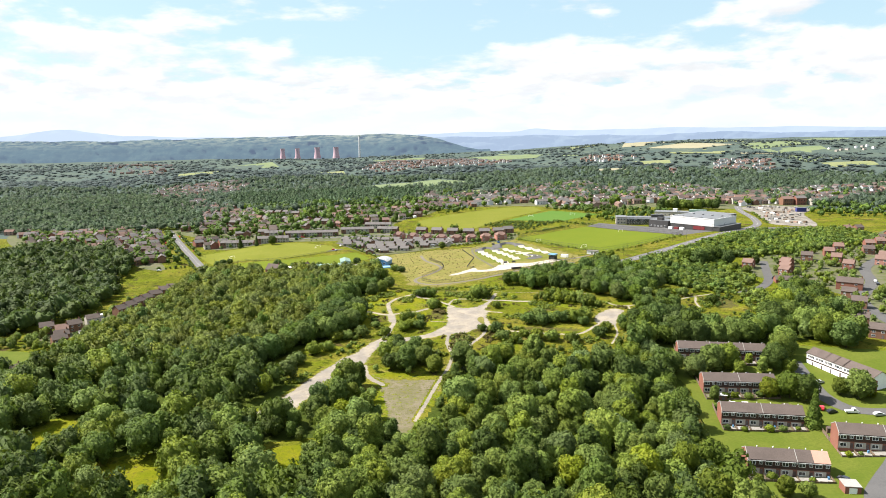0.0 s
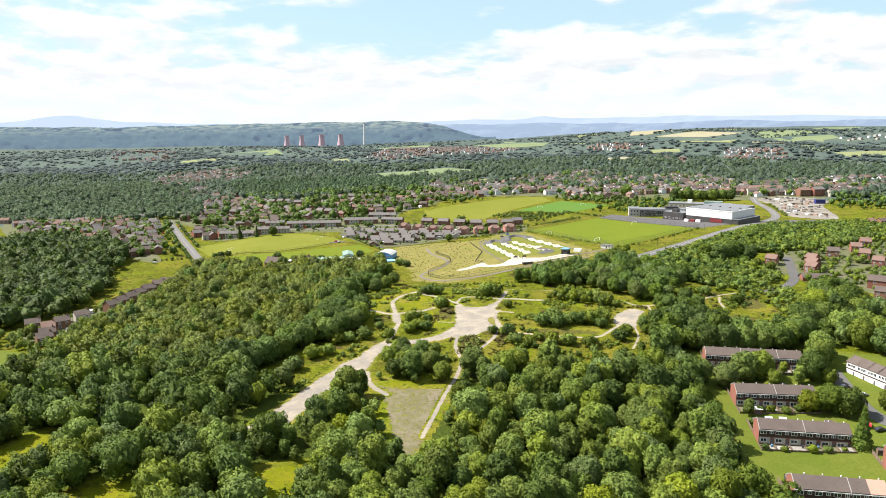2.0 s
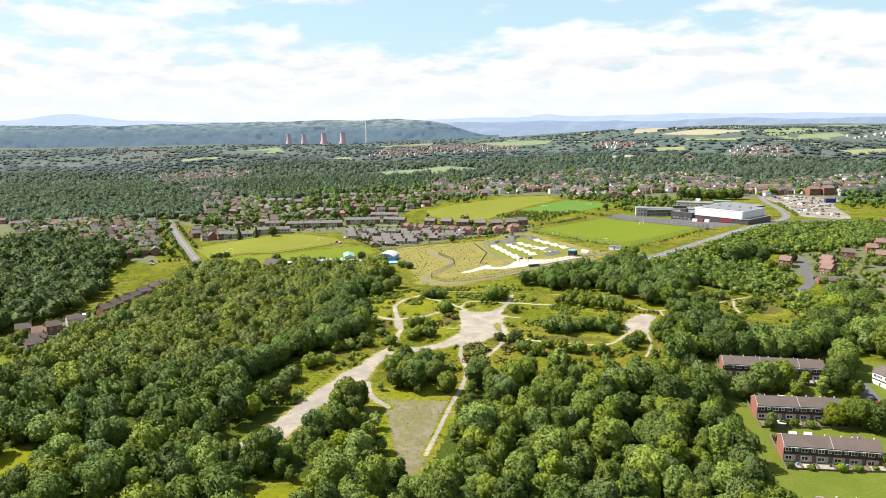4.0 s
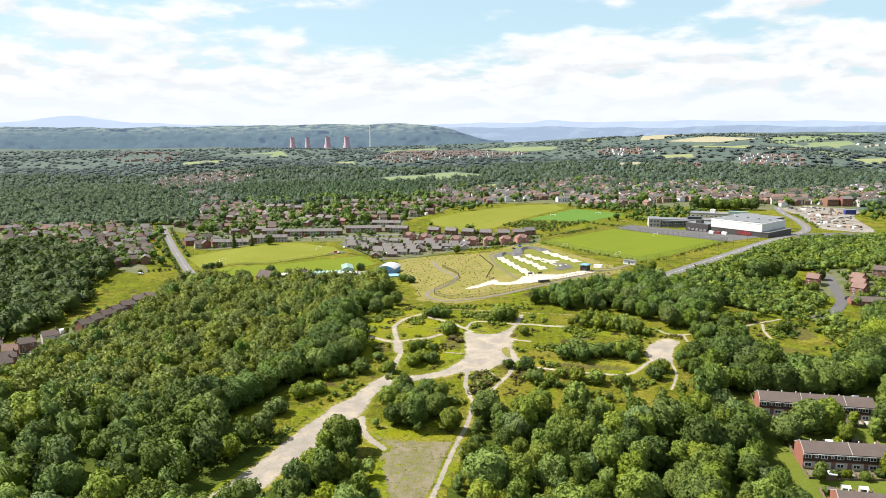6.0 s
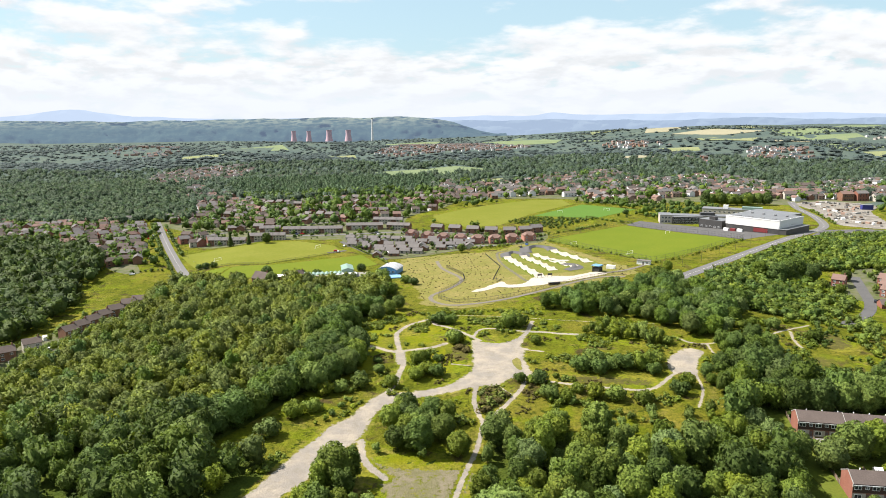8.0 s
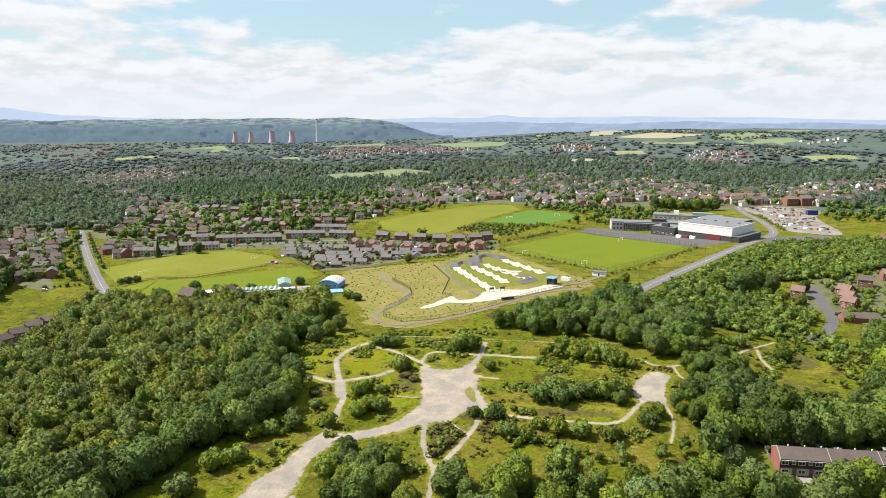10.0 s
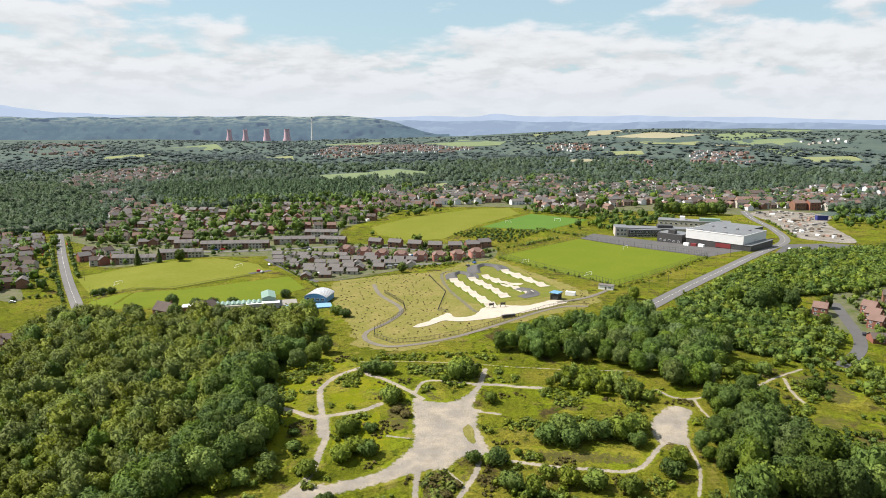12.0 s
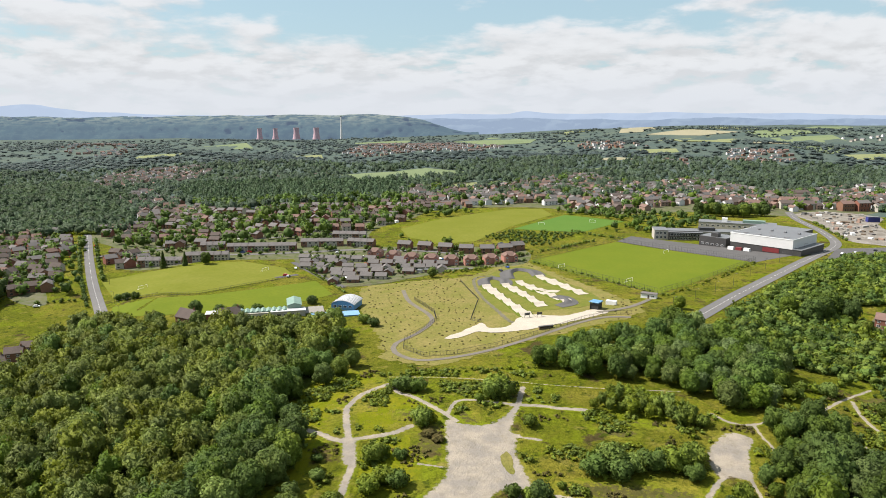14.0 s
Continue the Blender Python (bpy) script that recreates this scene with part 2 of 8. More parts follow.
M = {
    "ground": meadow(),
    "grass": mottled("mown_grass", (0.070, 0.095, 0.011), (0.096, 0.111, 0.018), (0.053, 0.073, 0.010), 14, 1.0),
    "rough": mottled("rough_grass", (0.190, 0.160, 0.056), (0.136, 0.134, 0.030), (0.098, 0.092, 0.026), 12, 1.5, relief=0.6, depth=0.4),
    "turf": mottled("sports_turf", (0.086, 0.114, 0.008), (0.102, 0.124, 0.010), (0.074, 0.100, 0.007), 25, 2.0),
    "turf_dry": mottled("playing_field_grass", (0.112, 0.122, 0.014), (0.132, 0.136, 0.022), (0.092, 0.106, 0.010), 30, 2.5),
    "astro": mottled("artificial_turf", (0.064, 0.125, 0.020), (0.074, 0.132, 0.023), (0.058, 0.112, 0.018), 25, 2.0),
    # distant crops, paled and greyed: haze is put into the colour
    "hazed_crop": mottled("hazed_crop_field", (0.150, 0.170, 0.078), (0.185, 0.188, 0.100), (0.128, 0.150, 0.066), 60, 5.0),
    "bare": worn("trodden_earth", (0.288, 0.254, 0.204), (0.212, 0.192, 0.168), (0.158, 0.136, 0.102), 9, 3.2, 1.1),
    "bare_gravel": worn("weedy_gravel", (0.165, 0.142, 0.100), (0.125, 0.116, 0.062), (0.090, 0.092, 0.036), 8, 2.0),
    "lush": worn("lush_grass", (0.110, 0.128, 0.004), (0.150, 0.148, 0.008), (0.066, 0.080, 0.006), 7, 2.0),
    "heath": worn("heather_ground", (0.066, 0.060, 0.019), (0.088, 0.078, 0.024), (0.046, 0.060, 0.012), 4, 1.2),
    "gravel": mottled("grey_gravel", (0.137, 0.122, 0.092), (0.111, 0.104, 0.070), (0.085, 0.085, 0.044), 8, 1.2, relief=0.5),
    "lime": mottled("limestone_dust", (0.390, 0.352, 0.292), (0.340, 0.308, 0.256), (0.265, 0.240, 0.200), 5, 0.7),
    "tarmac": mottled("tarmac", (0.085, 0.083, 0.083), (0.070, 0.069, 0.069), (0.100, 0.098, 0.096), 9, 0.7),
    "road": mottled("road_surface", (0.122, 0.118, 0.117), (0.104, 0.101, 0.100), (0.137, 0.133, 0.130), 9, 0.7),
    "path": mottled("worn_path", (0.160, 0.142, 0.118), (0.130, 0.117, 0.098), (0.104, 0.096, 0.080), 5, 0.6),
    "heather": mottled("heather", (0.088, 0.070, 0.028), (0.112, 0.088, 0.036), (0.070, 0.078, 0.018), 4, 0.8, relief=0.8, depth=0.4),
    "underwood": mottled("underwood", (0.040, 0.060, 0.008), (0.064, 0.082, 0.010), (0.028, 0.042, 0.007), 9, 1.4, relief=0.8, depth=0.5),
    "paving": mottled("paving_slabs", (0.26, 0.245, 0.22), (0.21, 0.20, 0.18), (0.15, 0.14, 0.125), 2.0, 0.6),
    "site_ground": mottled("site_ground", (0.145, 0.128, 0.105), (0.255, 0.235, 0.205), (0.07, 0.065, 0.06), 9, 1.6),
    # bluish green: haze over the valley is painted into this ground colour
    "hazed_far_ground": mottled("hazed_valley_ground", (0.052, 0.074, 0.068), (0.084, 0.104, 0.078), (0.044, 0.064, 0.060), 90, 9.0),
    "paint": mottled("road_paint", (0.7, 0.7, 0.68), (0.6, 0.6, 0.58), (0.45, 0.45, 0.43), 2, 0.4),
    "leaf": foliage("leaves_green", (0.098, 0.138, 0.024), (0.168, 0.204, 0.036), (0.134, 0.180, 0.032)),
    "leaf_dark": foliage("leaves_dark", (0.059, 0.090, 0.017), (0.094, 0.129, 0.023), (0.076, 0.115, 0.020)),
    "leaf_pale": foliage("leaves_pale", (0.125, 0.167, 0.055), (0.152, 0.193, 0.058), (0.107, 0.150, 0.044)),
    "leaf_young": foliage("leaves_young", (0.157, 0.191, 0.021), (0.205, 0.227, 0.032), (0.135, 0.176, 0.021), 14),
    "leaf_bright": foliage("leaves_bright", (0.141, 0.178, 0.023), (0.185, 0.214, 0.034), (0.124, 0.166, 0.023), 20),
    "leaf_yellow": foliage("leaves_yellow", (0.135, 0.155, 0.013), (0.161, 0.170, 0.020), (0.102, 0.139, 0.013)),
    "leaf_olive": foliage("leaves_olive", (0.106, 0.134, 0.024), (0.158, 0.180, 0.033), (0.126, 0.152, 0.027), 16),
    "leaf_deep": foliage("leaves_deep", (0.062, 0.104, 0.020), (0.104, 0.150, 0.027), (0.080, 0.126, 0.022)),
    "leaf_sombre": foliage("leaves_sombre", (0.040, 0.064, 0.016), (0.064, 0.092, 0.020), (0.050, 0.076, 0.017)),
    "needle": foliage("needles", (0.052, 0.088, 0.046), (0.068, 0.104, 0.050), (0.058, 0.094, 0.046), 20.0, 1.6, 0.3),
    "garden": mottled("garden_ground", (0.050, 0.072, 0.014), (0.092, 0.094, 0.040), (0.120, 0.108, 0.092), 8, 5.0),
    "verge": mottled("verge_grass", (0.10, 0.115, 0.018), (0.14, 0.13, 0.03), (0.075, 0.09, 0.015), 5, 0.6),
    "sapling": mottled("sapling_leaves", (0.089, 0.074, 0.030), (0.111, 0.089, 0.037), (0.067, 0.067, 0.022), 4, 0.5),
    "bark": mottled("bark", (0.096, 0.074, 0.056), (0.067, 0.052, 0.037), (0.044, 0.037, 0.030), 0.8, 0.1),
    "brick": mottled("red_brick", (0.200, 0.085, 0.059), (0.229, 0.107, 0.078), (0.148, 0.067, 0.052), 3, 0.25, relief=0.2, depth=0.02),
    "brick_pink": mottled("pink_brick", (0.340, 0.165, 0.130), (0.375, 0.195, 0.155), (0.28, 0.135, 0.11), 3, 0.25, relief=0.2, depth=0.02),
    "brick_brown": mottled("brown_brick", (0.178, 0.096, 0.063), (0.207, 0.118, 0.081), (0.133, 0.074, 0.052), 3, 0.25, relief=0.2, depth=0.02),
    "brick_dull": mottled("dull_brick", (0.247, 0.166, 0.130), (0.289, 0.202, 0.159), (0.195, 0.135, 0.107), 3, 0.25, relief=0.2, depth=0.02),
    "hung": mottled("hung_tiles", (0.058, 0.038, 0.031), (0.071, 0.048, 0.038), (0.046, 0.030, 0.026), 2, 0.3),
    "render": mottled("cream_render", (0.385, 0.355, 0.311), (0.340, 0.318, 0.274), (0.296, 0.274, 0.237), 3, 0.4, patch=0.4),
    "white": mottled("white_boarding", (0.78, 0.78, 0.77), (0.72, 0.72, 0.71), (0.62, 0.62, 0.6), 4, 0.5, patch=0.4, rough=0.5),
    "pale_clad": mottled("pale_cladding", (0.56, 0.56, 0.56), (0.52, 0.52, 0.52), (0.46, 0.46, 0.46), 6, 0.5, patch=0.4, rough=0.5),
    "tile": mottled("concrete_tiles", (0.092, 0.074, 0.066), (0.112, 0.090, 0.080), (0.066, 0.054, 0.049), 4, 0.35, relief=0.4, depth=0.05),
    "tile_grey": mottled("grey_tiles", (0.125, 0.115, 0.112), (0.148, 0.136, 0.130), (0.094, 0.088, 0.085), 4, 0.35, relief=0.4, depth=0.05),
    "tile_red": mottled("red_tiles", (0.152, 0.099, 0.082), (0.182, 0.120, 0.101), (0.116, 0.079, 0.067), 4, 0.35, relief=0.4, depth=0.05),
    "tile_pink": mottled("new_pink_tiles", (0.370, 0.215, 0.163), (0.400, 0.237, 0.185), (0.326, 0.192, 0.148), 4, 0.35),
    "pane": glassy("window_glass", (0.02, 0.025, 0.03)),
    "frame": mottled("white_frames", (0.8, 0.8, 0.8), (0.76, 0.76, 0.76), (0.7, 0.7, 0.7), 3, 0.3, rough=0.4),
    "door": mottled("painted_door", (0.059, 0.044, 0.037), (0.148, 0.148, 0.155), (0.074, 0.022, 0.022), 7, 0.5, rough=0.4),
    "metal": mottled("grey_metal_roof", (0.120, 0.124, 0.132), (0.145, 0.149, 0.156), (0.104, 0.108, 0.112), 15, 1.5, rough=0.5, relief=0.1),
    "sheet_roof": mottled("pale_sheet_roof", (0.40, 0.41, 0.42), (0.46, 0.46, 0.47), (0.33, 0.34, 0.35), 3, 0.5, rough=0.5, relief=0.1),
    "dark_clad": mottled("dark_cladding", (0.044, 0.043, 0.044), (0.063, 0.059, 0.059), (0.037, 0.037, 0.037), 6, 0.6, rough=0.5),
    "blue": mottled("blue_paint", (0.096, 0.229, 0.385), (0.118, 0.259, 0.414), (0.081, 0.192, 0.326), 6, 0.6, rough=0.5),
    "navy": mottled("deep_blue_paint", (0.03, 0.035, 0.16), (0.04, 0.045, 0.19), (0.025, 0.03, 0.13), 6, 0.6, rough=0.5),
    "sky_blue": mottled("court_blue", (0.144, 0.274, 0.413), (0.166, 0.295, 0.435), (0.130, 0.245, 0.375), 6, 0.6, rough=0.7),
    "mint": mottled("mint_roofing", (0.150, 0.230, 0.189), (0.177, 0.250, 0.208), (0.129, 0.198, 0.163), 6, 0.6, rough=0.5),
    "maroon": mottled("maroon_panel", (0.148, 0.022, 0.026), (0.178, 0.030, 0.033), (0.111, 0.022, 0.022), 4, 0.4, rough=0.5),
    "steel": mottled("dark_steel", (0.030, 0.033, 0.033), (0.041, 0.041, 0.041), (0.026, 0.026, 0.026), 3, 0.2, rough=0.5),
    "wood": mottled("weathered_wood", (0.163, 0.118, 0.081), (0.126, 0.092, 0.067), (0.096, 0.074, 0.052), 2, 0.15),
    "concrete": mottled("concrete", (0.311, 0.296, 0.274), (0.266, 0.255, 0.237), (0.222, 0.215, 0.200), 12, 1.0),
    # pink concrete, its mauve cast being distance haze painted in
    "tower": mottled("hazed_pink_concrete", (0.40, 0.28, 0.32), (0.44, 0.32, 0.36), (0.36, 0.25, 0.28), 40, 4.0),
    "rubber": mottled("black_rubber", (0.015, 0.015, 0.015), (0.018, 0.018, 0.018), (0.011, 0.011, 0.011), 1, 0.1),
    # next three: far leaves tinted bluish, distance haze painted into the colour
    "hazed_far_wood": foliage("hazed_far_woodland", (0.080, 0.108, 0.116), (0.106, 0.136, 0.126), (0.090, 0.118, 0.118), 70.0, 3.5, 0.5),
    "hazed_mid_wood": foliage("hazed_valley_woodland", (0.072, 0.104, 0.082), (0.106, 0.142, 0.090), (0.084, 0.118, 0.082), 50.0, 2.5, 0.45),
    "hazed_leaf_far": foliage("hazed_valley_leaves", (0.054, 0.086, 0.050), (0.086, 0.122, 0.058), (0.064, 0.096, 0.052), 30.0, 2.5, 0.4),
    "far_pasture": mottled("hill_pasture", (0.118, 0.150, 0.078), (0.146, 0.172, 0.090), (0.100, 0.132, 0.070), 60, 5.0),
    "stubble": mottled("stubble_field", (0.215, 0.200, 0.135), (0.240, 0.218, 0.150), (0.185, 0.178, 0.115), 60, 5.0),
}


def car_paint(name, colour):
    def build(nt, bsdf):
        bsdf.inputs["Base Color"].default_value = (*colour, 1)
        bsdf.inputs["Roughness"].default_value = 0.25
        bsdf.inputs["Coat Weight"].default_value = 0.6
    return material(name, build)


CAR = {"white": car_paint("car_white", (0.75, 0.75, 0.75)), "red": car_paint("car_red", (0.5, 0.02, 0.03)), "dark": car_paint("car_dark", (0.02, 0.022, 0.03)),
       "silver": car_paint("car_silver", (0.42, 0.43, 0.45)), "blue": car_paint("car_blue", (0.04, 0.10, 0.28))}

# ---- mesh helpers ----


def mesh_of(name, verts, faces, mats, index=None):
    me = bpy.data.meshes.new(name)
    me.from_pydata([tuple(v) for v in verts], [], [tuple(f) for f in faces])
    for m in mats:
        me.materials.append(m)
    if index is not None:
        me.polygons.foreach_set("material_index", np.asarray(index, dtype=np.int32))
    me.update()
    return me


def quads_mesh(name, verts, quads, mat):
    """A large mesh of quads alone, from arrays."""
    me = bpy.data.meshes.new(name)
    me.vertices.add(len(verts))
    me.vertices.foreach_set("co", np.asarray(verts, dtype=np.float32).ravel())
    me.loops.add(len(quads) * 4)
    me.loops.foreach_set("vertex_index", np.asarray(quads, dtype=np.int32).ravel())
    me.polygons.add(len(quads))
    me.polygons.foreach_set("loop_start", np.arange(0, len(quads) * 4, 4, dtype=np.int32))
    me.polygons.foreach_set("loop_total", np.full(len(quads), 4, dtype=np.int32))
    me.materials.append(mat)
    me.update(calc_edges=True)
    return me


def flat_mesh(name, verts, tris, mat, normals=None, hue=None):
    """A large mesh of triangles alone, from arrays; soft normals for foliage, and a hue for each plant."""
    me = bpy.data.meshes.new(name)
    me.vertices.add(len(verts))
    me.vertices.foreach_set("co", np.asarray(verts, dtype=np.float32).ravel())
    me.loops.add(len(tris) * 3)
    me.loops.foreach_set("vertex_index", np.asarray(tris, dtype=np.int32).ravel())
    me.polygons.add(len(tris))
    me.polygons.foreach_set("loop_start", np.arange(0, len(tris) * 3, 3, dtype=np.int32))
    me.polygons.foreach_set("loop_total", np.full(len(tris), 3, dtype=np.int32))
    me.materials.append(mat)
    me.polygons.foreach_set("use_smooth", np.ones(len(tris), bool))
    me.update(calc_edges=True)
    if normals is not None:
        me.normals_split_custom_set_from_vertices(np.asarray(normals, dtype=np.float32))
    if hue is not None:
        me.attributes.new("hue", "FLOAT", "POINT").data.foreach_set("value", np.asarray(hue, dtype=np.float32))
    return me


def part(name, bm, mat, parent, label=""):
    me = bpy.data.meshes.new(name)
    bm.to_mesh(me)
    bm.free()
    me.materials.append(mat)
    ob = new(name, me)
    ob.parent = parent
    if label:
        ob["label"] = label
    return ob


def box(bm, x0, x1, y0, y1, z0, z1, bevel=0.0):
    vs = [bm.verts.new(p) for p in ((x0, y0, z0), (x1, y0, z0), (x1, y1, z0), (x0, y1, z0), (x0, y0, z1), (x1, y0, z1), (x1, y1, z1), (x0, y1, z1))]
    fs = [bm.faces.new([vs[i] for i in f]) for f in ((3, 2, 1, 0), (4, 5, 6, 7), (0, 1, 5, 4), (1, 2, 6, 5), (2, 3, 7, 6), (3, 0, 4, 7))]
    if bevel:
        es = list({e for f in fs for e in f.edges})
        bmesh.ops.bevel(bm, geom=es, offset=bevel, segments=1, affect="EDGES")
    return bm


def boxes(*specs):
    bm = bmesh.new()
    for s in specs:
        box(bm, *s)
    return bm


def prism(bm, outline, y0, y1):
    """An outline of (x, z) pushed from y0 to y1."""
    a = [bm.verts.new((x, y0, z)) for x, z in outline]
    b = [bm.verts.new((x, y1, z)) for x, z in outline]
    n = len(outline)
    bm.faces.new(a)
    bm.faces.new(b[::-1])
    for i in range(n):
        bm.faces.new((a[i], b[i], b[(i + 1) % n], a[(i + 1) % n]))
    return bm


def tube(bm, p, q, r0, r1, n=7):
    p, q = Vector(p), Vector(q)
    m = (q - p).to_track_quat("Z", "Y").to_matrix()
    rings = []
    for c, r in ((p, r0), (q, r1)):
        rings.append([bm.verts.new(c + m @ Vector((r * math.cos(a), r * math.sin(a), 0))) for a in (i * 2 * math.pi / n for i in range(n))])
    for i in range(n):
        bm.faces.new((rings[0][i], rings[0][(i + 1) % n], rings[1][(i + 1) % n], rings[1][i]))
    bm.faces.new(rings[1])
    return bm


def thing(name, m, label, category, group="", kind=""):
    ob = new(name)
    ob.matrix_basis = m
    return tagged(ob, label, category, group, kind)


def inside(poly, x, y):
    """Which of the places lie in the polygon."""
    x, y = np.asarray(x, float), np.asarray(y, float)
    hit = np.zeros(x.shape, bool)
    n = len(poly)
    for i in range(n):
        (x0, y0), (x1, y1) = poly[i], poly[(i + 1) % n]
        if y0 == y1:
            continue
        hit ^= ((y0 > y) != (y1 > y)) & (x < (x1 - x0) * (y - y0) / (y1 - y0) + x0)
    return hit


def near_line(pts, x, y):
    """Distance of the places from a polyline."""
    x, y = np.asarray(x, float), np.asarray(y, float)
    best = np.full(x.shape, 1e9)
    for (x0, y0), (x1, y1) in zip(pts, pts[1:]):
        dx, dy = x1 - x0, y1 - y0
        t = np.clip(((x - x0) * dx + (y - y0) * dy) / (dx * dx + dy * dy + 1e-9), 0, 1)
        best = np.minimum(best, np.hypot(x - x0 - t * dx, y - y0 - t * dy))
    return best


def curve_through(pts, step, closed=False):
    """A Catmull-Rom line through the points, in steps of about step metres."""
    p = [np.array(q, float) for q in pts]
    n = len(p)
    out = []
    for i in range(n if closed else n - 1):
        if closed:
            a, b, c, d = p[i - 1], p[i], p[(i + 1) % n], p[(i + 2) % n]
        else:
            a, b, c, d = p[max(i - 1, 0)], p[i], p[i + 1], p[min(i + 2, n - 1)]
        k = max(1, int(np.linalg.norm(c - b) / step))
        for j in range(k):
            t = j / k
            out.append(0.5 * (2 * b + (c - a) * t + (2 * a - 5 * b + 4 * c - d) * t * t + (3 * b - a - 3 * c + d) * t ** 3))
    if not closed:
        out.append(p[-1])
    return out


def at(x, y, turn=0.0, sink=0.0):
    """A pose on the ground, turned about the vertical."""
    return pose(x, y, float(ground_z(x, y)) - sink, 0, 0, turn)


def patch_sheet(name, pts, mat, lift, cell=8.0, ragged=0.0, closed_curve=True, label="", category="ground"):
    """A flat area draped over the land, with a slightly ragged edge."""
    line = curve_through(pts, 1.0 if ragged else 8.0, True) if closed_curve else [np.array(p, float) for p in pts]
    if ragged:
        line = [p + ragged * np.array((noise.fractal((p[0] * 0.22, p[1] * 0.22, 1.7), 1.0, 2.0, 3), noise.fractal((p[0] * 0.22, p[1] * 0.22, 9.2), 1.0, 2.0, 3))) * 1.6 for p in line]
    bm = bmesh.new()
    f = bm.faces.new([bm.verts.new((p[0], p[1], 0)) for p in line])
    f.normal_update()
    if f.normal.z < 0:
        f.normal_flip()
    bmesh.ops.triangulate(bm, faces=bm.faces[:], ngon_method="EAR_CLIP")
    xs, ys = [p[0] for p in line], [p[1] for p in line]
    for k, (lo, hi) in enumerate(((min(xs), max(xs)), (min(ys), max(ys)))):
        v = lo + cell
        while v < hi:
            no = (1, 0, 0) if k == 0 else (0, 1, 0)
            bmesh.ops.bisect_plane(bm, geom=bm.verts[:] + bm.edges[:] + bm.faces[:], plane_co=(v, v, 0), plane_no=no)
            v += cell
    for v in bm.verts:
        v.co.z = float(ground_z(v.co.x, v.co.y)) + lift
    me = bpy.data.meshes.new(name)
    bm.to_mesh(me)
    bm.free()
    me.materials.append(mat)
    ob = new(name, me)
    return tagged(ob, label, category, "", "structure")


def ribbon(name, pts, width, mat, lift, ragged=0.0, label="", category="path", ends=1.0):
    """A path or road draped over the land along a smooth line."""
    line = curve_through(pts, 0.8 if ragged else 5.0)
    verts, faces = [], []
    n = len(line)
    for i, p in enumerate(line):
        d = line[min(i + 1, n - 1)] - line[max(i - 1, 0)]
        d = d / (np.linalg.norm(d) + 1e-9)
        side = np.array((d[1], -d[0]))
        w = width / 2 * (ends if i in (0, n - 1) else 1)
        for k in (-1, -0.33, 0.33, 1):
            q = p + side * w * k
            if ragged and abs(k) == 1:
                q = q + side * k * ragged * noise.fractal((q[0] * 0.3, q[1] * 0.3, 4.0 + k), 1.0, 2.0, 3) * 1.2
            verts.append((q[0], q[1], float(ground_z(q[0], q[1])) + lift))
    for i in range(n - 1):
        for k in range(3):
            faces.append((4 * i + k, 4 * i + 4 + k, 4 * i + 5 + k, 4 * i + 1 + k))
    faces = [f[::-1] for f in faces]
    ob = new(name, mesh_of(name, verts, faces, [mat]))
    return tagged(ob, label, category, "", "structure")


def with_edge(me, edge):
    a = me.attributes.new("edge", "FLOAT", "POINT")
    a.data.foreach_set("value", np.asarray(edge, dtype=np.float32))
    return me


def soft_sheet(name, pts, mat, lift, fade=1.2, cell=1.2, label="", category="ground", closed_curve=True):
    """An area draped over the land whose rim frays out over the given width."""
    line = [tuple(p) for p in (curve_through(pts, 2.0, True) if closed_curve else pts)]
    xs, ys = [p[0] for p in line], [p[1] for p in line]
    gx, gy = np.meshgrid(np.arange(min(xs) - fade - cell, max(xs) + fade + cell, cell), np.arange(min(ys) - fade - cell, max(ys) + fade + cell, cell))
    x, y = gx.ravel(), gy.ravel()
    d = near_line(line + [line[0]], x, y) * np.where(inside(line, x, y), 1, -1)
    edge = np.clip((d + fade) / (2 * fade), 0, 1)
    m, n = gx.shape
    i = (np.arange(m - 1)[:, None] * n + np.arange(n - 1)[None, :]).ravel()
    q = np.stack([i, i + 1, i + n + 1, i + n], 1)
    q = q[edge[q].max(1) > 0]
    used, inv = np.unique(q, return_inverse=True)
    me = quads_mesh(name, np.stack([x, y, ground_z(x, y) + lift], 1)[used], inv.reshape(-1, 4), mat)
    return tagged(new(name, with_edge(me, edge[used])), label, category, "", "structure")


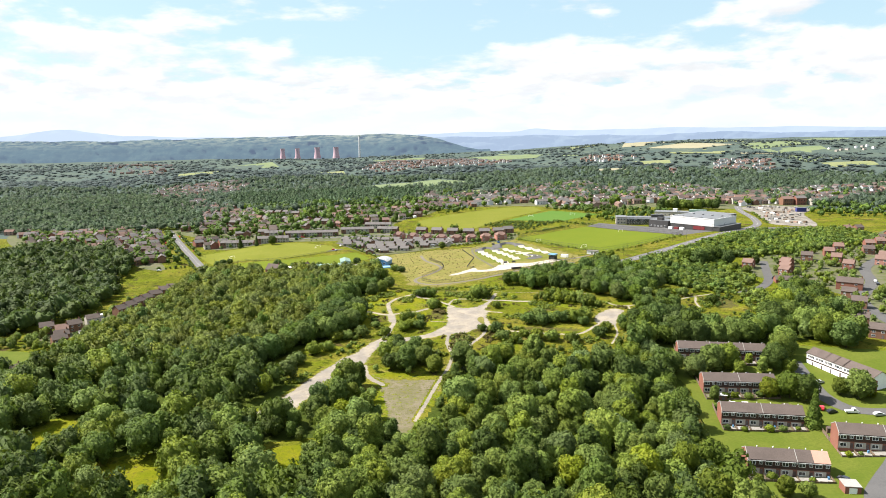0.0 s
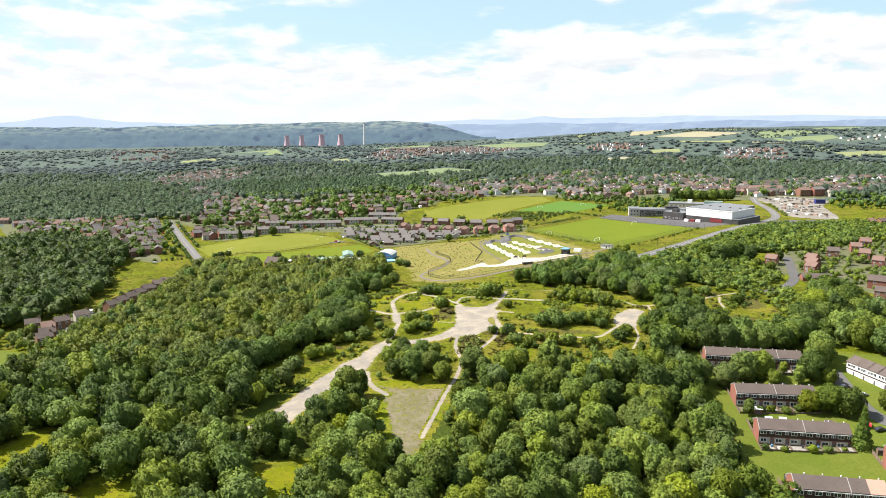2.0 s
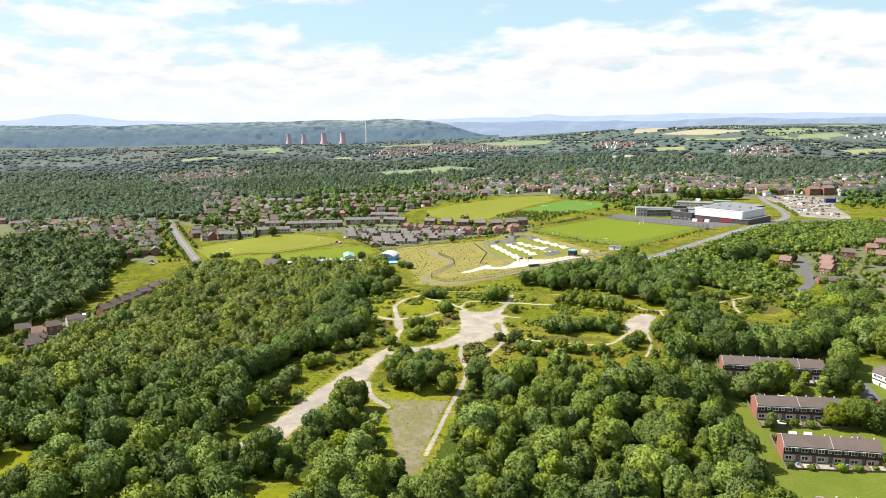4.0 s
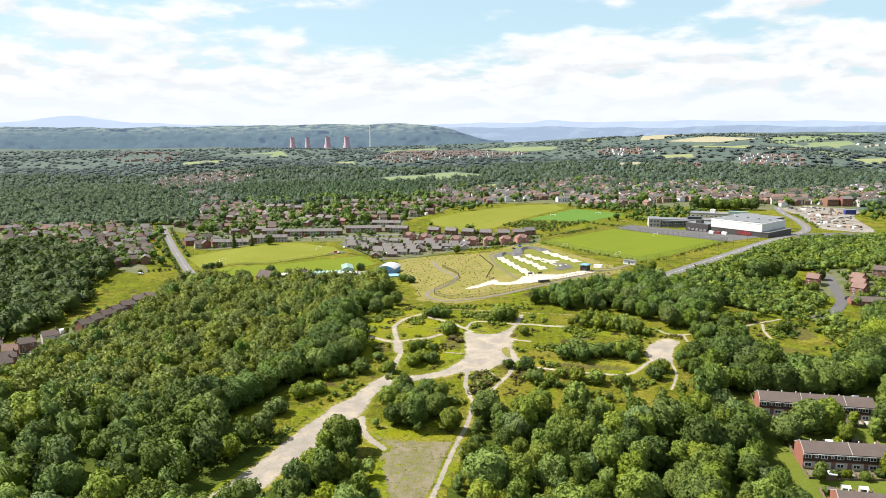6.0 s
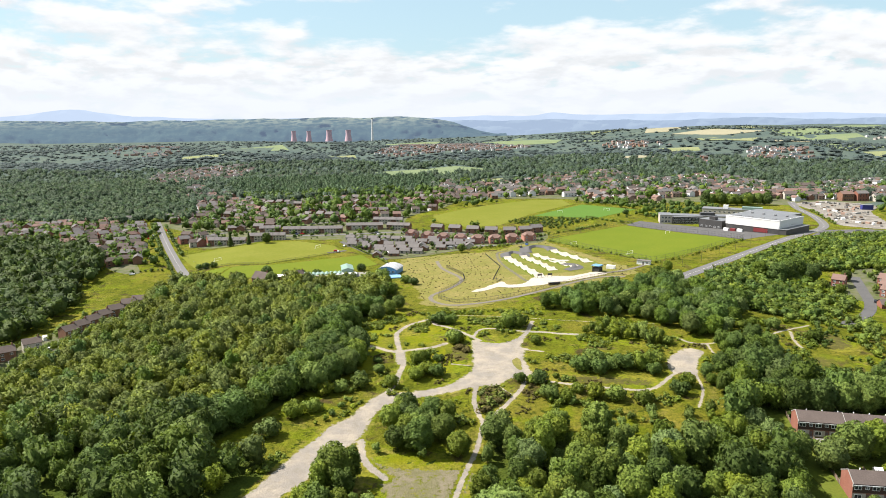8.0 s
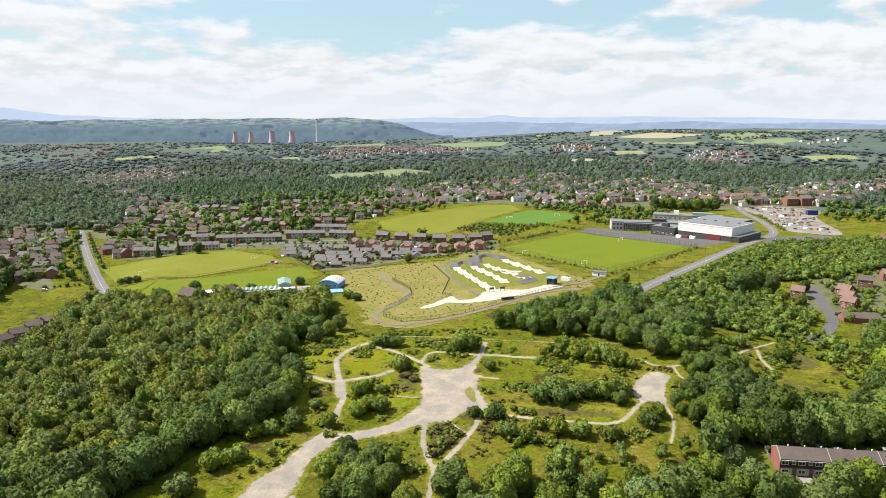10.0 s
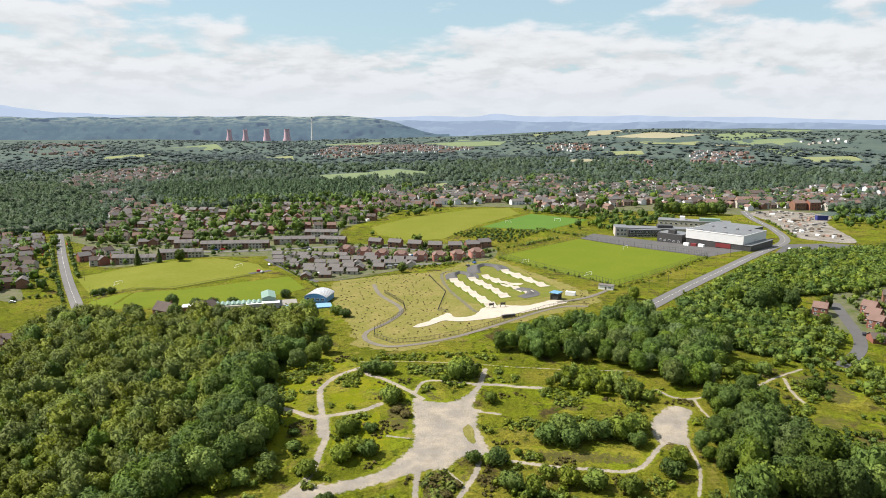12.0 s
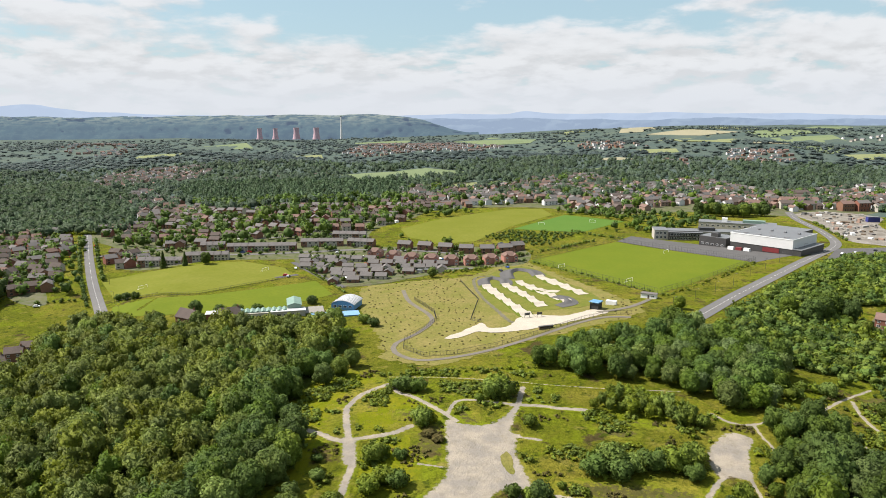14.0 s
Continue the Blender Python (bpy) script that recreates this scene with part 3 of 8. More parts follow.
def trodden_ground(name, areas, lines, mat, lift, cell):
    """All bare areas and the paths that run into them as one sheet draped over the land, frayed along its rim."""
    shapes = [([tuple(p) for p in curve_through(pts, 1.5, True)], None, fade) for pts, fade in areas]
    shapes += [([tuple(p) for p in curve_through(pts, 1.5)], wide * 0.42, 0.16 + 0.10 * wide) for pts, wide in lines]
    every = np.array([p for line, half, fade in shapes for p in line])
    lo, hi = every.min(0) - 4, every.max(0) + 4
    gx, gy = np.meshgrid(np.arange(lo[0], hi[0], cell), np.arange(lo[1], hi[1], cell))
    x, y = gx.ravel(), gy.ravel()
    edge = np.zeros(x.shape)
    for line, half, fade in shapes:
        c = np.array(line)
        sel = np.nonzero((x > c[:, 0].min() - 5) & (x < c[:, 0].max() + 5) & (y > c[:, 1].min() - 5) & (y < c[:, 1].max() + 5))[0]
        px, py = x[sel], y[sel]
        if half is None:
            d = near_line(line + [line[0]], px, py) * np.where(inside(line, px, py), 1, -1)
        else:
            d = half - near_line(line, px, py)
        edge[sel] = np.maximum(edge[sel], np.clip(0.77 + 0.3 * d / fade, 0, 1.3))
    m, n = gx.shape
    i = (np.arange(m - 1)[:, None] * n + np.arange(n - 1)[None, :]).ravel()
    q = np.stack([i, i + 1, i + n + 1, i + n], 1)
    q = q[edge[q].max(1) > 0.22]
    used, inv = np.unique(q, return_inverse=True)
    me = quads_mesh(name, np.stack([x, y, ground_z(x, y) + lift], 1)[used], inv.reshape(-1, 4), mat)
    return tagged(new(name, with_edge(me, edge[used])), "bare pale earth track, trampled junction and footpaths", "track", "", "structure")


# ---- the land ----


def ground_sheet():
    def line(lo, near_lo, near_hi, hi, step):
        v = list(np.arange(near_lo, near_hi + 0.1, step))
        s = step
        while v[-1] < hi:
            s *= 1.09
            v.append(min(v[-1] + s, hi))
        s = step
        while v[0] > lo:
            s *= 1.09
            v.insert(0, max(v[0] - s, lo))
        return np.array(v)
    xs, ys = line(-4300, -300, 360, 4300, 7.0), line(-900, 60, 860, 4800, 7.0)
    gx, gy = np.meshgrid(xs, ys)
    gz = ground_z(gx, gy)
    n, m = len(xs), len(ys)
    i = (np.arange(m - 1)[:, None] * n + np.arange(n - 1)[None, :]).ravel()
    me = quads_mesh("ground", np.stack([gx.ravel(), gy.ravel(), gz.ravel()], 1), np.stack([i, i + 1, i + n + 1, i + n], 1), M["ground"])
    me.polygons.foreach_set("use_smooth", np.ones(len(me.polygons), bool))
    # land past 1060 m takes the colour with haze painted in
    me.materials.append(M["hazed_far_ground"])
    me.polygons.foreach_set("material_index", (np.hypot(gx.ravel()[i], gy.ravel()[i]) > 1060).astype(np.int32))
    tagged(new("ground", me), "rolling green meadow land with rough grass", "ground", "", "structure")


ground_sheet()

# Outlines of the open places, in metres.
TRACK = [(-78, 268), (-69, 290), (-62, 310), (-58, 320), (-54, 328), (-51, 337), (-45, 344), (-41, 354), (-37, 362), (-33, 367), (-25, 366), (-15, 369), (-6, 374), (2, 386), (4, 396), (4, 408), (4, 420), (5, 427), (11, 423), (16, 422), (21, 423), (27, 429), (31, 434),
         (29, 423), (27, 417), (30, 414), (28, 409), (27, 402), (28, 394), (29, 387), (29, 381), (25, 380), (19, 379), (14, 373), (9, 372), (4, 371), (-4, 367), (-11, 364), (-20, 361), (-28, 358), (-33, 352), (-36, 345), (-37, 337), (-39, 328), (-43, 319), (-48, 306), (-57, 292), (-64, 272)]
CLEAR = [(-36, 318), (-27, 309), (-11, 307), (1, 306), (-3, 288), (-8, 269), (-13, 249), (-19, 251), (-23, 269), (-29, 299)]
EAST_PATCH = [(93, 400), (99, 407), (105, 412), (110, 411), (112, 407), (108, 402), (105, 396), (102, 388), (100, 383), (94, 385), (91, 384), (90, 389)]
PATHS = {
    "loop_west": ([(-33, 365), (-30, 375), (-29, 387), (-28, 397), (-30, 411), (-32, 421), (-34, 435), (-34, 443), (-30, 453), (-24, 460), (-17, 465)], 3.0),
    "loop_fork": ([(-29, 399), (-30, 407), (-31, 415)], 5.0),
    "loop_top": ([(-17, 465), (-15, 455), (-9, 450), (-3, 442), (3, 434), (8, 426)], 2.4),
    "loop_middle": ([(-31, 414), (-23, 416), (-16, 418), (-9, 423)], 3.2),
    "stub": ([(-50, 425), (-42, 420), (-36, 415), (-30, 413)], 3.0),
    "loop_north": ([(5, 432), (9, 443), (16, 444), (24, 441), (31, 439)], 1.9),
    "north_east": ([(31, 438), (40, 437), (49, 434), (58, 432)], 2.6),
    "north_spur": ([(27, 426), (32, 436), (34, 443), (37, 454)], 2.6),
    "mid_trace": ([(-6, 396), (0, 394), (6, 393)], 1.0),
    "east_stub": ([(25, 414), (31, 412), (37, 410)], 1.6),
    "east": ([(25, 382), (31, 378), (39, 375), (46, 373), (53, 371), (62, 370), (71, 368), (78, 370), (84, 376), (88, 381), (93, 386)], 2.0),
    "east_low": ([(100, 384), (99, 378), (98, 370), (95, 362), (91, 354)], 1.2),
    "east_beyond": ([(105, 427), (109, 420), (116, 418), (124, 421), (133, 427), (142, 428), (151, 431), (162, 439), (183, 452)], 1.5),
    "east_turn": ([(117, 418), (116, 410), (116, 402), (114, 396)], 1.2),
    "far_bend": ([(167, 439), (163, 428), (161, 418), (161, 414)], 1.7),
    "far_bend_low": ([(147, 408), (149, 400), (153, 392)], 1.3),
    "ring_west": ([(5, 376), (3, 359), (4, 348), (6, 339)], 2.2),
    "ring_east": ([(6, 339), (13, 350), (19, 361), (24, 372), (25, 384)], 2.2),
    "ring_tie": ([(11, 376), (18, 364)], 1.0),
    "south": ([(6, 341), (4, 327), (2, 317), (-2, 303), (-6, 285), (-11, 262)], 2.0),
    "clearing_link": ([(-38, 326), (-35, 312), (-27, 301)], 3.0),
    "bank_upper": ([(-19, 472), (10, 467), (36, 460), (48, 456), (72, 450), (100, 446)], 0.7),
}
BMX_FIELD = [(-47, 649), (-18, 665), (31, 680), (64, 722), (79, 720), (108, 612), (114, 582), (120, 557), (100, 535), (50, 511), (26, 496), (7, 486), (-8, 486), (-24, 500), (-28, 537), (-40, 574)]
PERIMETER = [(-18, 639), (-13, 605), (-1, 569), (0, 551), (-8, 532), (-18, 518), (-18, 504), (-7, 491), (9, 492), (29, 500), (53, 515), (79, 533), (95, 540), (107, 538)]
BMX_BASE = [(6, 521), (16, 531), (27, 544), (31, 534), (41, 535), (48, 549), (56, 553), (74, 547), (91, 556), (98, 550), (90, 543), (70, 533), (49, 526), (31, 525), (24, 529), (14, 521)]
PITCH = [(81, 726), (171, 796), (240, 681), (140, 593)]
YARD = [(172, 798), (193, 825), (288, 707), (242, 679)]
UPPER_FIELD = [(-28, 887), (22, 954), (100, 1021), (141, 1025), (145, 971), (84, 887), (44, 815), (12, 805), (-19, 841)]
ASTRO = [(87, 876), (159, 970), (214, 920), (152, 851)]
SCRUB = [(53, 834), (84, 864), (151, 845), (104, 782), (76, 799)]
FIELD_A = [(-252, 707), (-223, 734), (-154, 750), (-115, 725), (-103, 697), (-158, 644), (-215, 648)]
FIELD_B = [(-208, 627), (-149, 640), (-83, 678), (-65, 635), (-99, 600), (-192, 585)]
ROAD_L = [(-385, 965), (-351, 896), (-300, 790), (-256, 702), (-225, 644), (-178, 554), (-160, 520)]
ROAD_R = [(125, 520), (144, 540), (192, 594), (257, 657), (310, 713), (359, 772), (388, 844), (408, 927), (430, 987)]
MEADOW_L = [(-296, 616), (-266, 639), (-237, 649), (-216, 612), (-218, 590), (-226, 555), (-245, 545), (-270, 575)]
MEADOW_LL = [(-290, 410), (-246, 402), (-215, 385), (-203, 350), (-246, 350), (-290, 370)]
GLADE_D = [(-172, 214), (-164, 240), (-160, 255), (-153, 268), (-143, 260), (-137, 242), (-148, 234), (-147, 214), (-150, 196), (-160, 196)]
GLADE_B = [(-118, 227), (-97, 229), (-90, 212), (-90, 198), (-106, 200), (-113, 214)]
GLADE_C = [(-66, 236), (-49, 242), (-47, 227), (-52, 210), (-62, 222)]
TERRACE_LAND = [(97, 150), (99, 213), (106, 262), (113, 300), (112, 345), (165, 345), (215, 330), (260, 300), (260, 150)]
HEATH_OPEN = [(144, 424), (152, 440), (171, 450), (186, 457), (195, 440), (189, 413), (182, 394), (164, 377), (149, 368), (147, 388), (145, 405)]
WOOD_FRONT = [(-10, 120), (-130, 120), (-200, 180), (-270, 260), (-275, 345), (-205, 335), (-150, 330), (-100, 330), (-72, 312), (-48, 318), (-36, 318), (8, 316), (10, 328), (30, 336), (60, 327), (75, 322), (88, 328), (98, 345), (105, 360),
              (112, 385), (125, 400), (140, 375), (150, 362), (168, 372), (188, 390), (210, 415), (226, 455), (238, 462), (250, 440), (246, 410), (232, 370), (215, 352), (165, 347), (112, 345), (112, 300), (104, 260), (97, 215), (90, 120)]
WOOD_LEFT = [(-50, 474), (-62, 440), (-58, 405), (-66, 370), (-82, 340), (-92, 318), (-200, 318), (-190, 385), (-186, 440), (-190, 500), (-206, 548), (-196, 572), (-172, 556), (-120, 553), (-62, 549), (-40, 518)]
WOOD_RIGHT = [(45, 478), (60, 492), (85, 502), (110, 514), (128, 527), (140, 505), (160, 482), (152, 460), (143, 447), (137, 436), (128, 430), (118, 426), (111, 428), (110, 436), (103, 442), (88, 455), (72, 461), (55, 466)]
PLANTATION = [(150, 528), (200, 588), (265, 650), (330, 695), (430, 730), (430, 640), (300, 578), (236, 566), (228, 540), (212, 500), (192, 460), (165, 470), (150, 500)]
CAR_PARK = [(284, 665), (344, 746), (394, 757), (440, 730), (348, 680)]

soft_sheet("clearing", CLEAR, M["bare_gravel"], 0.055, 1.2, 1.3, label="grey gravel clearing among the trees", category="clearing")
trodden_ground("track", [(TRACK, 0.9), (EAST_PATCH, 0.7)], PATHS.values(), M["bare"], 0.10, 0.65)
patch_sheet("track_meadow", BMX_FIELD, M["rough"], 0.06, 8, 2.0, label="dry rough grass round the cycle track", category="meadow")
patch_sheet("pitch", PITCH, M["turf"], 0.10, 10, 0, False, label="bright mown football pitch", category="pitch")
patch_sheet("school_yard", YARD, M["tarmac"], 0.10, 10, 0, False, label="grey tarmac school yard", category="yard")
patch_sheet("upper_field", UPPER_FIELD, M["turf_dry"], 0.10, 12, 0, False, label="bright mown playing field", category="field")
patch_sheet("artificial_pitch", ASTRO, M["astro"], 0.12, 12, 0, False, label="green artificial grass pitch", category="pitch")
patch_sheet("left_field", FIELD_A, M["turf_dry"], 0.10, 10, 0, False, label="bright mown playing field beside houses", category="field")
patch_sheet("left_field_lower", FIELD_B, M["turf"], 0.11, 10, 0, False, label="mown grass field behind a fence", category="field")
patch_sheet("road_meadow", MEADOW_L, M["ground"], 0.10, 10, 1.0, label="rough green meadow beside the road", category="meadow")
patch_sheet("lower_meadow", MEADOW_LL, M["grass"], 0.10, 10, 1.0, label="green paddock among trees", category="meadow")
for G in (GLADE_B, GLADE_C, GLADE_D):
    soft_sheet("glade", G, M["lush"], 0.10, 3.0, 1.5, label="sunny grass glade in the wood", category="glade")
patch_sheet("estate_lawn", TERRACE_LAND, M["grass"], 0.06, 8, 0.5, True, label="mown lawns round the terraces", category="lawn")
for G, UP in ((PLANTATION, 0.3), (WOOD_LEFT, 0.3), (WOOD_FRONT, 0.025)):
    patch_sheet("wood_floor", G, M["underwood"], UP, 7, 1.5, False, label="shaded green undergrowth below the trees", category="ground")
patch_sheet("car_park", CAR_PARK, M["tarmac"], 0.12, 10, 0, False, label="grey tarmac car park", category="car park")
for G in ([(-47, 372), (-56, 400), (-60, 438), (-52, 470), (-38, 482), (-24, 470), (-36, 455), (-40, 430), (-36, 415), (-46, 425), (-40, 405)], [(-30, 425), (-28, 444), (-17, 456), (-4, 442), (4, 428), (-8, 428), (-20, 420)], [(-24, 385), (-26, 402), (-8, 418), (2, 410), (-3, 392), (-12, 380)], [(-30, 310), (-26, 318), (-2, 313), (2, 308), (-12, 309)], [(-33, 318), (-30, 305), (-24, 270), (-27, 268), (-33, 295)]):
    soft_sheet("sunny_grass", G, M["lush"], 0.03, 3.0, 2.0, label="fresh lime-green grass beside the paths", category="grass")
for G in ([(156, 401), (163, 404), (167, 400), (163, 395), (156, 396)], [(168, 436), (184, 445), (190, 425), (178, 412), (170, 420)], [(150, 372), (160, 384), (176, 392), (172, 380), (160, 374)], [(39, 381), (50, 383), (68, 380), (79, 377), (77, 372), (57, 374), (39, 376)], [(60, 424), (80, 418), (90, 414), (70, 424)], [(-14, 435), (-7, 436), (-8, 432), (-13, 431)], [(-27, 443), (-24, 444), (-25, 439)],
          [(-6, 420), (1, 423), (5, 416), (3, 406), (-2, 402), (-6, 407)], [(8, 437), (12, 436), (16, 424), (12, 423), (9, 430)], [(156, 400), (170, 400), (163, 390), (155, 392)], [(6, 345), (8, 358), (14, 366), (22, 369), (17, 358), (10, 350)]):
    soft_sheet("heath", G, M["heath"], 0.045, 2.2, 1.2, label="brown heather and bare wet ground", category="heath")
patch_sheet("island", [(22.5, 401), (24.5, 402.5), (25.8, 395), (25.8, 389), (24, 388), (22, 393), (21.5, 398)], M["rough"], 0.16, 1.5, 0.5, label="small grass island on the trampled junction", category="grass")
soft_sheet("wet_ground", [(58, 416), (67, 417), (73, 413), (67, 410)], M["heath"], 0.06, 1.2, 1.0, label="dark wet mud beside the meadow", category="ground")
ribbon("road", ROAD_L, 7.6, M["road"], 0.2, label="grey tarmac road with dashed centre line", category="road")
ribbon("road_right", ROAD_R, 9.0, M["road"], 0.2, label="grey tarmac access road past the school", category="road")
ribbon("perimeter_path", PERIMETER, 2.7, M["path"], 0.22, label="grey path winding round the cycle track", category="path")
# cycle track
patch_sheet("track_infield", [(33, 600), (35, 650), (43, 678), (62, 704), (77, 700), (87, 668), (101, 596), (93, 566), (60, 560), (44, 562)], M["verge"], 0.13, 7, 1.0, label="short green grass between the track straights", category="grass")
ribbon("service_track", [(46, 676), (33, 669), (31, 634), (34, 597), (38, 571), (42, 546), (47, 537)], 2.2, M["gravel"], 0.2, 0.4, label="worn service track round the cycle track", category="path")
patch_sheet("track_base", BMX_BASE, M["lime"], 0.24, 6, 0.6, label="pale limestone surface of the cycle track", category="track")
def humps(pts, width, count, high):
    """A straight of rollers and jumps: the surface rises and falls along it."""
    line = curve_through(pts, 1.2)
    n = len(line)
    verts, faces = [], []
    for i, p in enumerate(line):
        d = line[min(i + 1, n - 1)] - line[max(i - 1, 0)]
        d = d / np.linalg.norm(d)
        side = np.array((d[1], -d[0]))
        t = i / (n - 1)
        rise = high * max(0.0, math.sin(math.pi * 2 * count * t)) ** 1.5 if 0 < i < n - 1 else 0
        for k in (-0.72, -0.5, -0.17, 0.17, 0.5, 0.72):
            q = p + side * width * k * (1 + 0.13 * math.sin(9 * t + count))
            verts.append((q[0], q[1], float(ground_z(q[0], q[1])) + (0.3 + rise if abs(k) <= 0.5 else 0.0)))
    for i in range(n - 1):
        for k in range(5):
            faces.append((6 * i + k, 6 * i + 1 + k, 6 * i + 7 + k, 6 * i + 6 + k))
    ob = new("track_straight", mesh_of("track_straight", verts, faces, [M["lime"], M["grass"]], [1 if k in (0, 4) else 0 for i in range(n - 1) for k in range(5)]))
    return tagged(ob, "pale limestone straight with rollers on the cycle track", "track", "", "structure")


def berm(pts, width, high):
    """A banked bend: the outer edge stands higher."""
    line = curve_through(pts, 2.5)
    verts, faces = [], []
    n = len(line)
    for i, p in enumerate(line):
        d = line[min(i + 1, n - 1)] - line[max(i - 1, 0)]
        d = d / np.linalg.norm(d)
        side = np.array((-d[1], d[0]))
        rise = high * math.sin(math.pi * i / (n - 1)) ** 0.5 if 0 < i < n - 1 else 0
        for k, zz in ((-0.5, 0.0), (0, 0.3), (0.35, 1.0), (0.5, 1.0), (0.75, 0.0)):
            q = p + side * width * k
            verts.append((q[0], q[1], float(ground_z(q[0], q[1])) + 0.3 + zz * rise))
    for i in range(n - 1):
        for k in range(4):
            faces.append((5 * i + k, 5 * i + 1 + k, 5 * i + 6 + k, 5 * i + 5 + k))
    ob = new("banked_bend", mesh_of("banked_bend", verts, faces, [M["tarmac"]]))
    tagged(ob, "grey tarmac banked bend of the cycle track", "track", "", "structure")


for PTS, WIDE, N in (([(38, 643), (46, 592), (54, 548)], 6.0, 6), ([(51, 644), (60, 601), (65, 570)], 6.0, 5), ([(61, 651), (66, 632), (72, 608), (83, 570)], 6.0, 5), ([(78, 668), (87, 632), (95, 596)], 7.0, 4), ([(67, 618), (82, 609)], 7, 1)):
    humps(PTS, WIDE, N, 1.1)
berm([(53, 641), (54, 657), (46, 668), (38, 661), (37, 643)], 7.0, 1.6)
berm([(80, 666), (78, 685), (67, 694), (57, 685), (55, 662)], 8.0, 1.8)
berm([(74, 567), (83, 573), (82, 589), (77, 596)], 7.0, 1.6)

# ---- trees ----
rng = np.random.default_rng(7)


def leaf_cloud(r, height, count, leaf, lobes, seed, base=0.04, slim=1.0, jitter=0.32, core=(12, 7)):
    """A crown as triangles: leaf sprays on the outer skin of many lobes, over one bumpy inner body. Origin at the foot. Gives places, triangles and normals."""
    g = np.random.default_rng(seed)
    cz = height * (base + (1 - base) * 0.5)
    hz = height * (1 - base) / 2
    k = (np.arange(lobes) + 0.5) / lobes
    up = -0.78 + 1.62 * k + g.uniform(-0.12, 0.12, lobes)
    up = np.clip(up, -0.8, 0.86)
    ang = np.arange(lobes) * 2.39996 + g.uniform(-0.5, 0.5, lobes) + seed
    ring = np.sqrt(1 - up * up) * g.uniform(0.50, 0.72, lobes) * (1 + 0.10 * np.sin(ang * 2 + seed))
    rad = r * g.uniform(0.27, 0.44, lobes) * slim * (1.25 if lobes < 6 else 1.08 if lobes < 12 else 1.0)
    cen = np.stack([ring * np.cos(ang) * r, ring * np.sin(ang) * r, cz + up * np.maximum(hz - rad * 0.75, hz * 0.3)], 1)
    mid = np.array((0, 0, cz - 0.1 * hz))
    cen = np.concatenate([cen, mid[None, :]])
    rad = np.append(rad, min(r * 0.62, hz * 0.8) * slim)
    # leaves: only those outside the other lobes
    many = count * 4
    p = rad ** 2
    p[-1] *= 0.3
    which = g.choice(lobes + 1, many, p=p / p.sum())
    d = g.normal(size=(many, 3))
    d[:, 2] += 0.25
    d /= np.linalg.norm(d, axis=1)[:, None]
    pos = cen[which] + d * (rad[which] * g.uniform(0.86, 1.16, many))[:, None]
    free = np.ones(many, bool)
    for i in range(lobes + 1):
        free &= (which == i) | (np.linalg.norm(pos - cen[i], axis=1) > rad[i] * 0.96)
    free &= pos[:, 2] > 0.05 * leaf
    keep = np.where(free)[0][:count]
    pos, d = pos[keep], d[keep]
    count = len(keep)
    nrm = d + g.normal(size=(count, 3)) * jitter
    nrm /= np.linalg.norm(nrm, axis=1)[:, None]
    u = np.cross(nrm, g.normal(size=(count, 3)))
    u /= np.linalg.norm(u, axis=1)[:, None]
    v = np.cross(nrm, u)
    s = leaf * g.uniform(0.6, 1.35, count)
    verts = np.empty((count, 3, 3))
    for k, (a, b, c) in enumerate(((-0.62, -0.3, -0.12), (0.6, -0.35, -0.12), (0.05, 0.7, 0.1))):
        verts[:, k] = pos + (u * a + v * b + nrm * c) * (s * g.uniform(0.75, 1.3, count))[:, None]
    out = pos - mid
    out /= np.linalg.norm(out, axis=1)[:, None]
    soft = d * 0.75 + out * 0.30 + g.normal(size=(count, 3)) * 0.30
    norms = np.repeat(soft[:, None, :], 3, 1).reshape(-1, 3)
    verts = verts.reshape(-1, 3)
    tris = np.arange(count * 3).reshape(-1, 3)
    # the inner body follows the lobes as seen from the middle
    seg, rows = core
    ph = np.arange(seg) * 2 * math.pi / seg + 0.2 * seed
    th = math.pi * (0.02 + 0.93 * np.arange(rows + 1) / rows)
    unit = np.stack([np.outer(np.sin(th), np.cos(ph)).ravel(), np.outer(np.sin(th), np.sin(ph)).ravel(), np.outer(np.cos(th), np.ones(seg)).ravel()], 1)
    far = np.full(len(unit), 0.3 * r)
    inner = np.tile(unit, (1, 1)).copy()
    for c, q in zip(cen, rad):
        b = unit @ (c - mid)
        disc = b * b - (np.dot(c - mid, c - mid) - q * q)
        hit = b + np.sqrt(np.maximum(disc, 0))
        better = (disc > 0) & (hit > far)
        far[better] = hit[better]
        inner[better] = ((mid + unit * hit[:, None]) - c)[better] / q
    body = mid + unit * (far * 0.88)[:, None]
    body[:, 2] = np.maximum(body[:, 2], 0.02)
    q = np.array([(j * seg + i, (j + 1) * seg + i, (j + 1) * seg + (i + 1) % seg, j * seg + (i + 1) % seg) for j in range(rows) for i in range(seg)]) + len(verts)
    norms = np.concatenate([norms, inner * 0.8 + unit * 0.3])
    norms /= np.linalg.norm(norms, axis=1)[:, None] + 1e-9
    return np.concatenate([verts, body]), np.concatenate([tris, q[:, [0, 1, 2]], q[:, [0, 2, 3]]]), norms


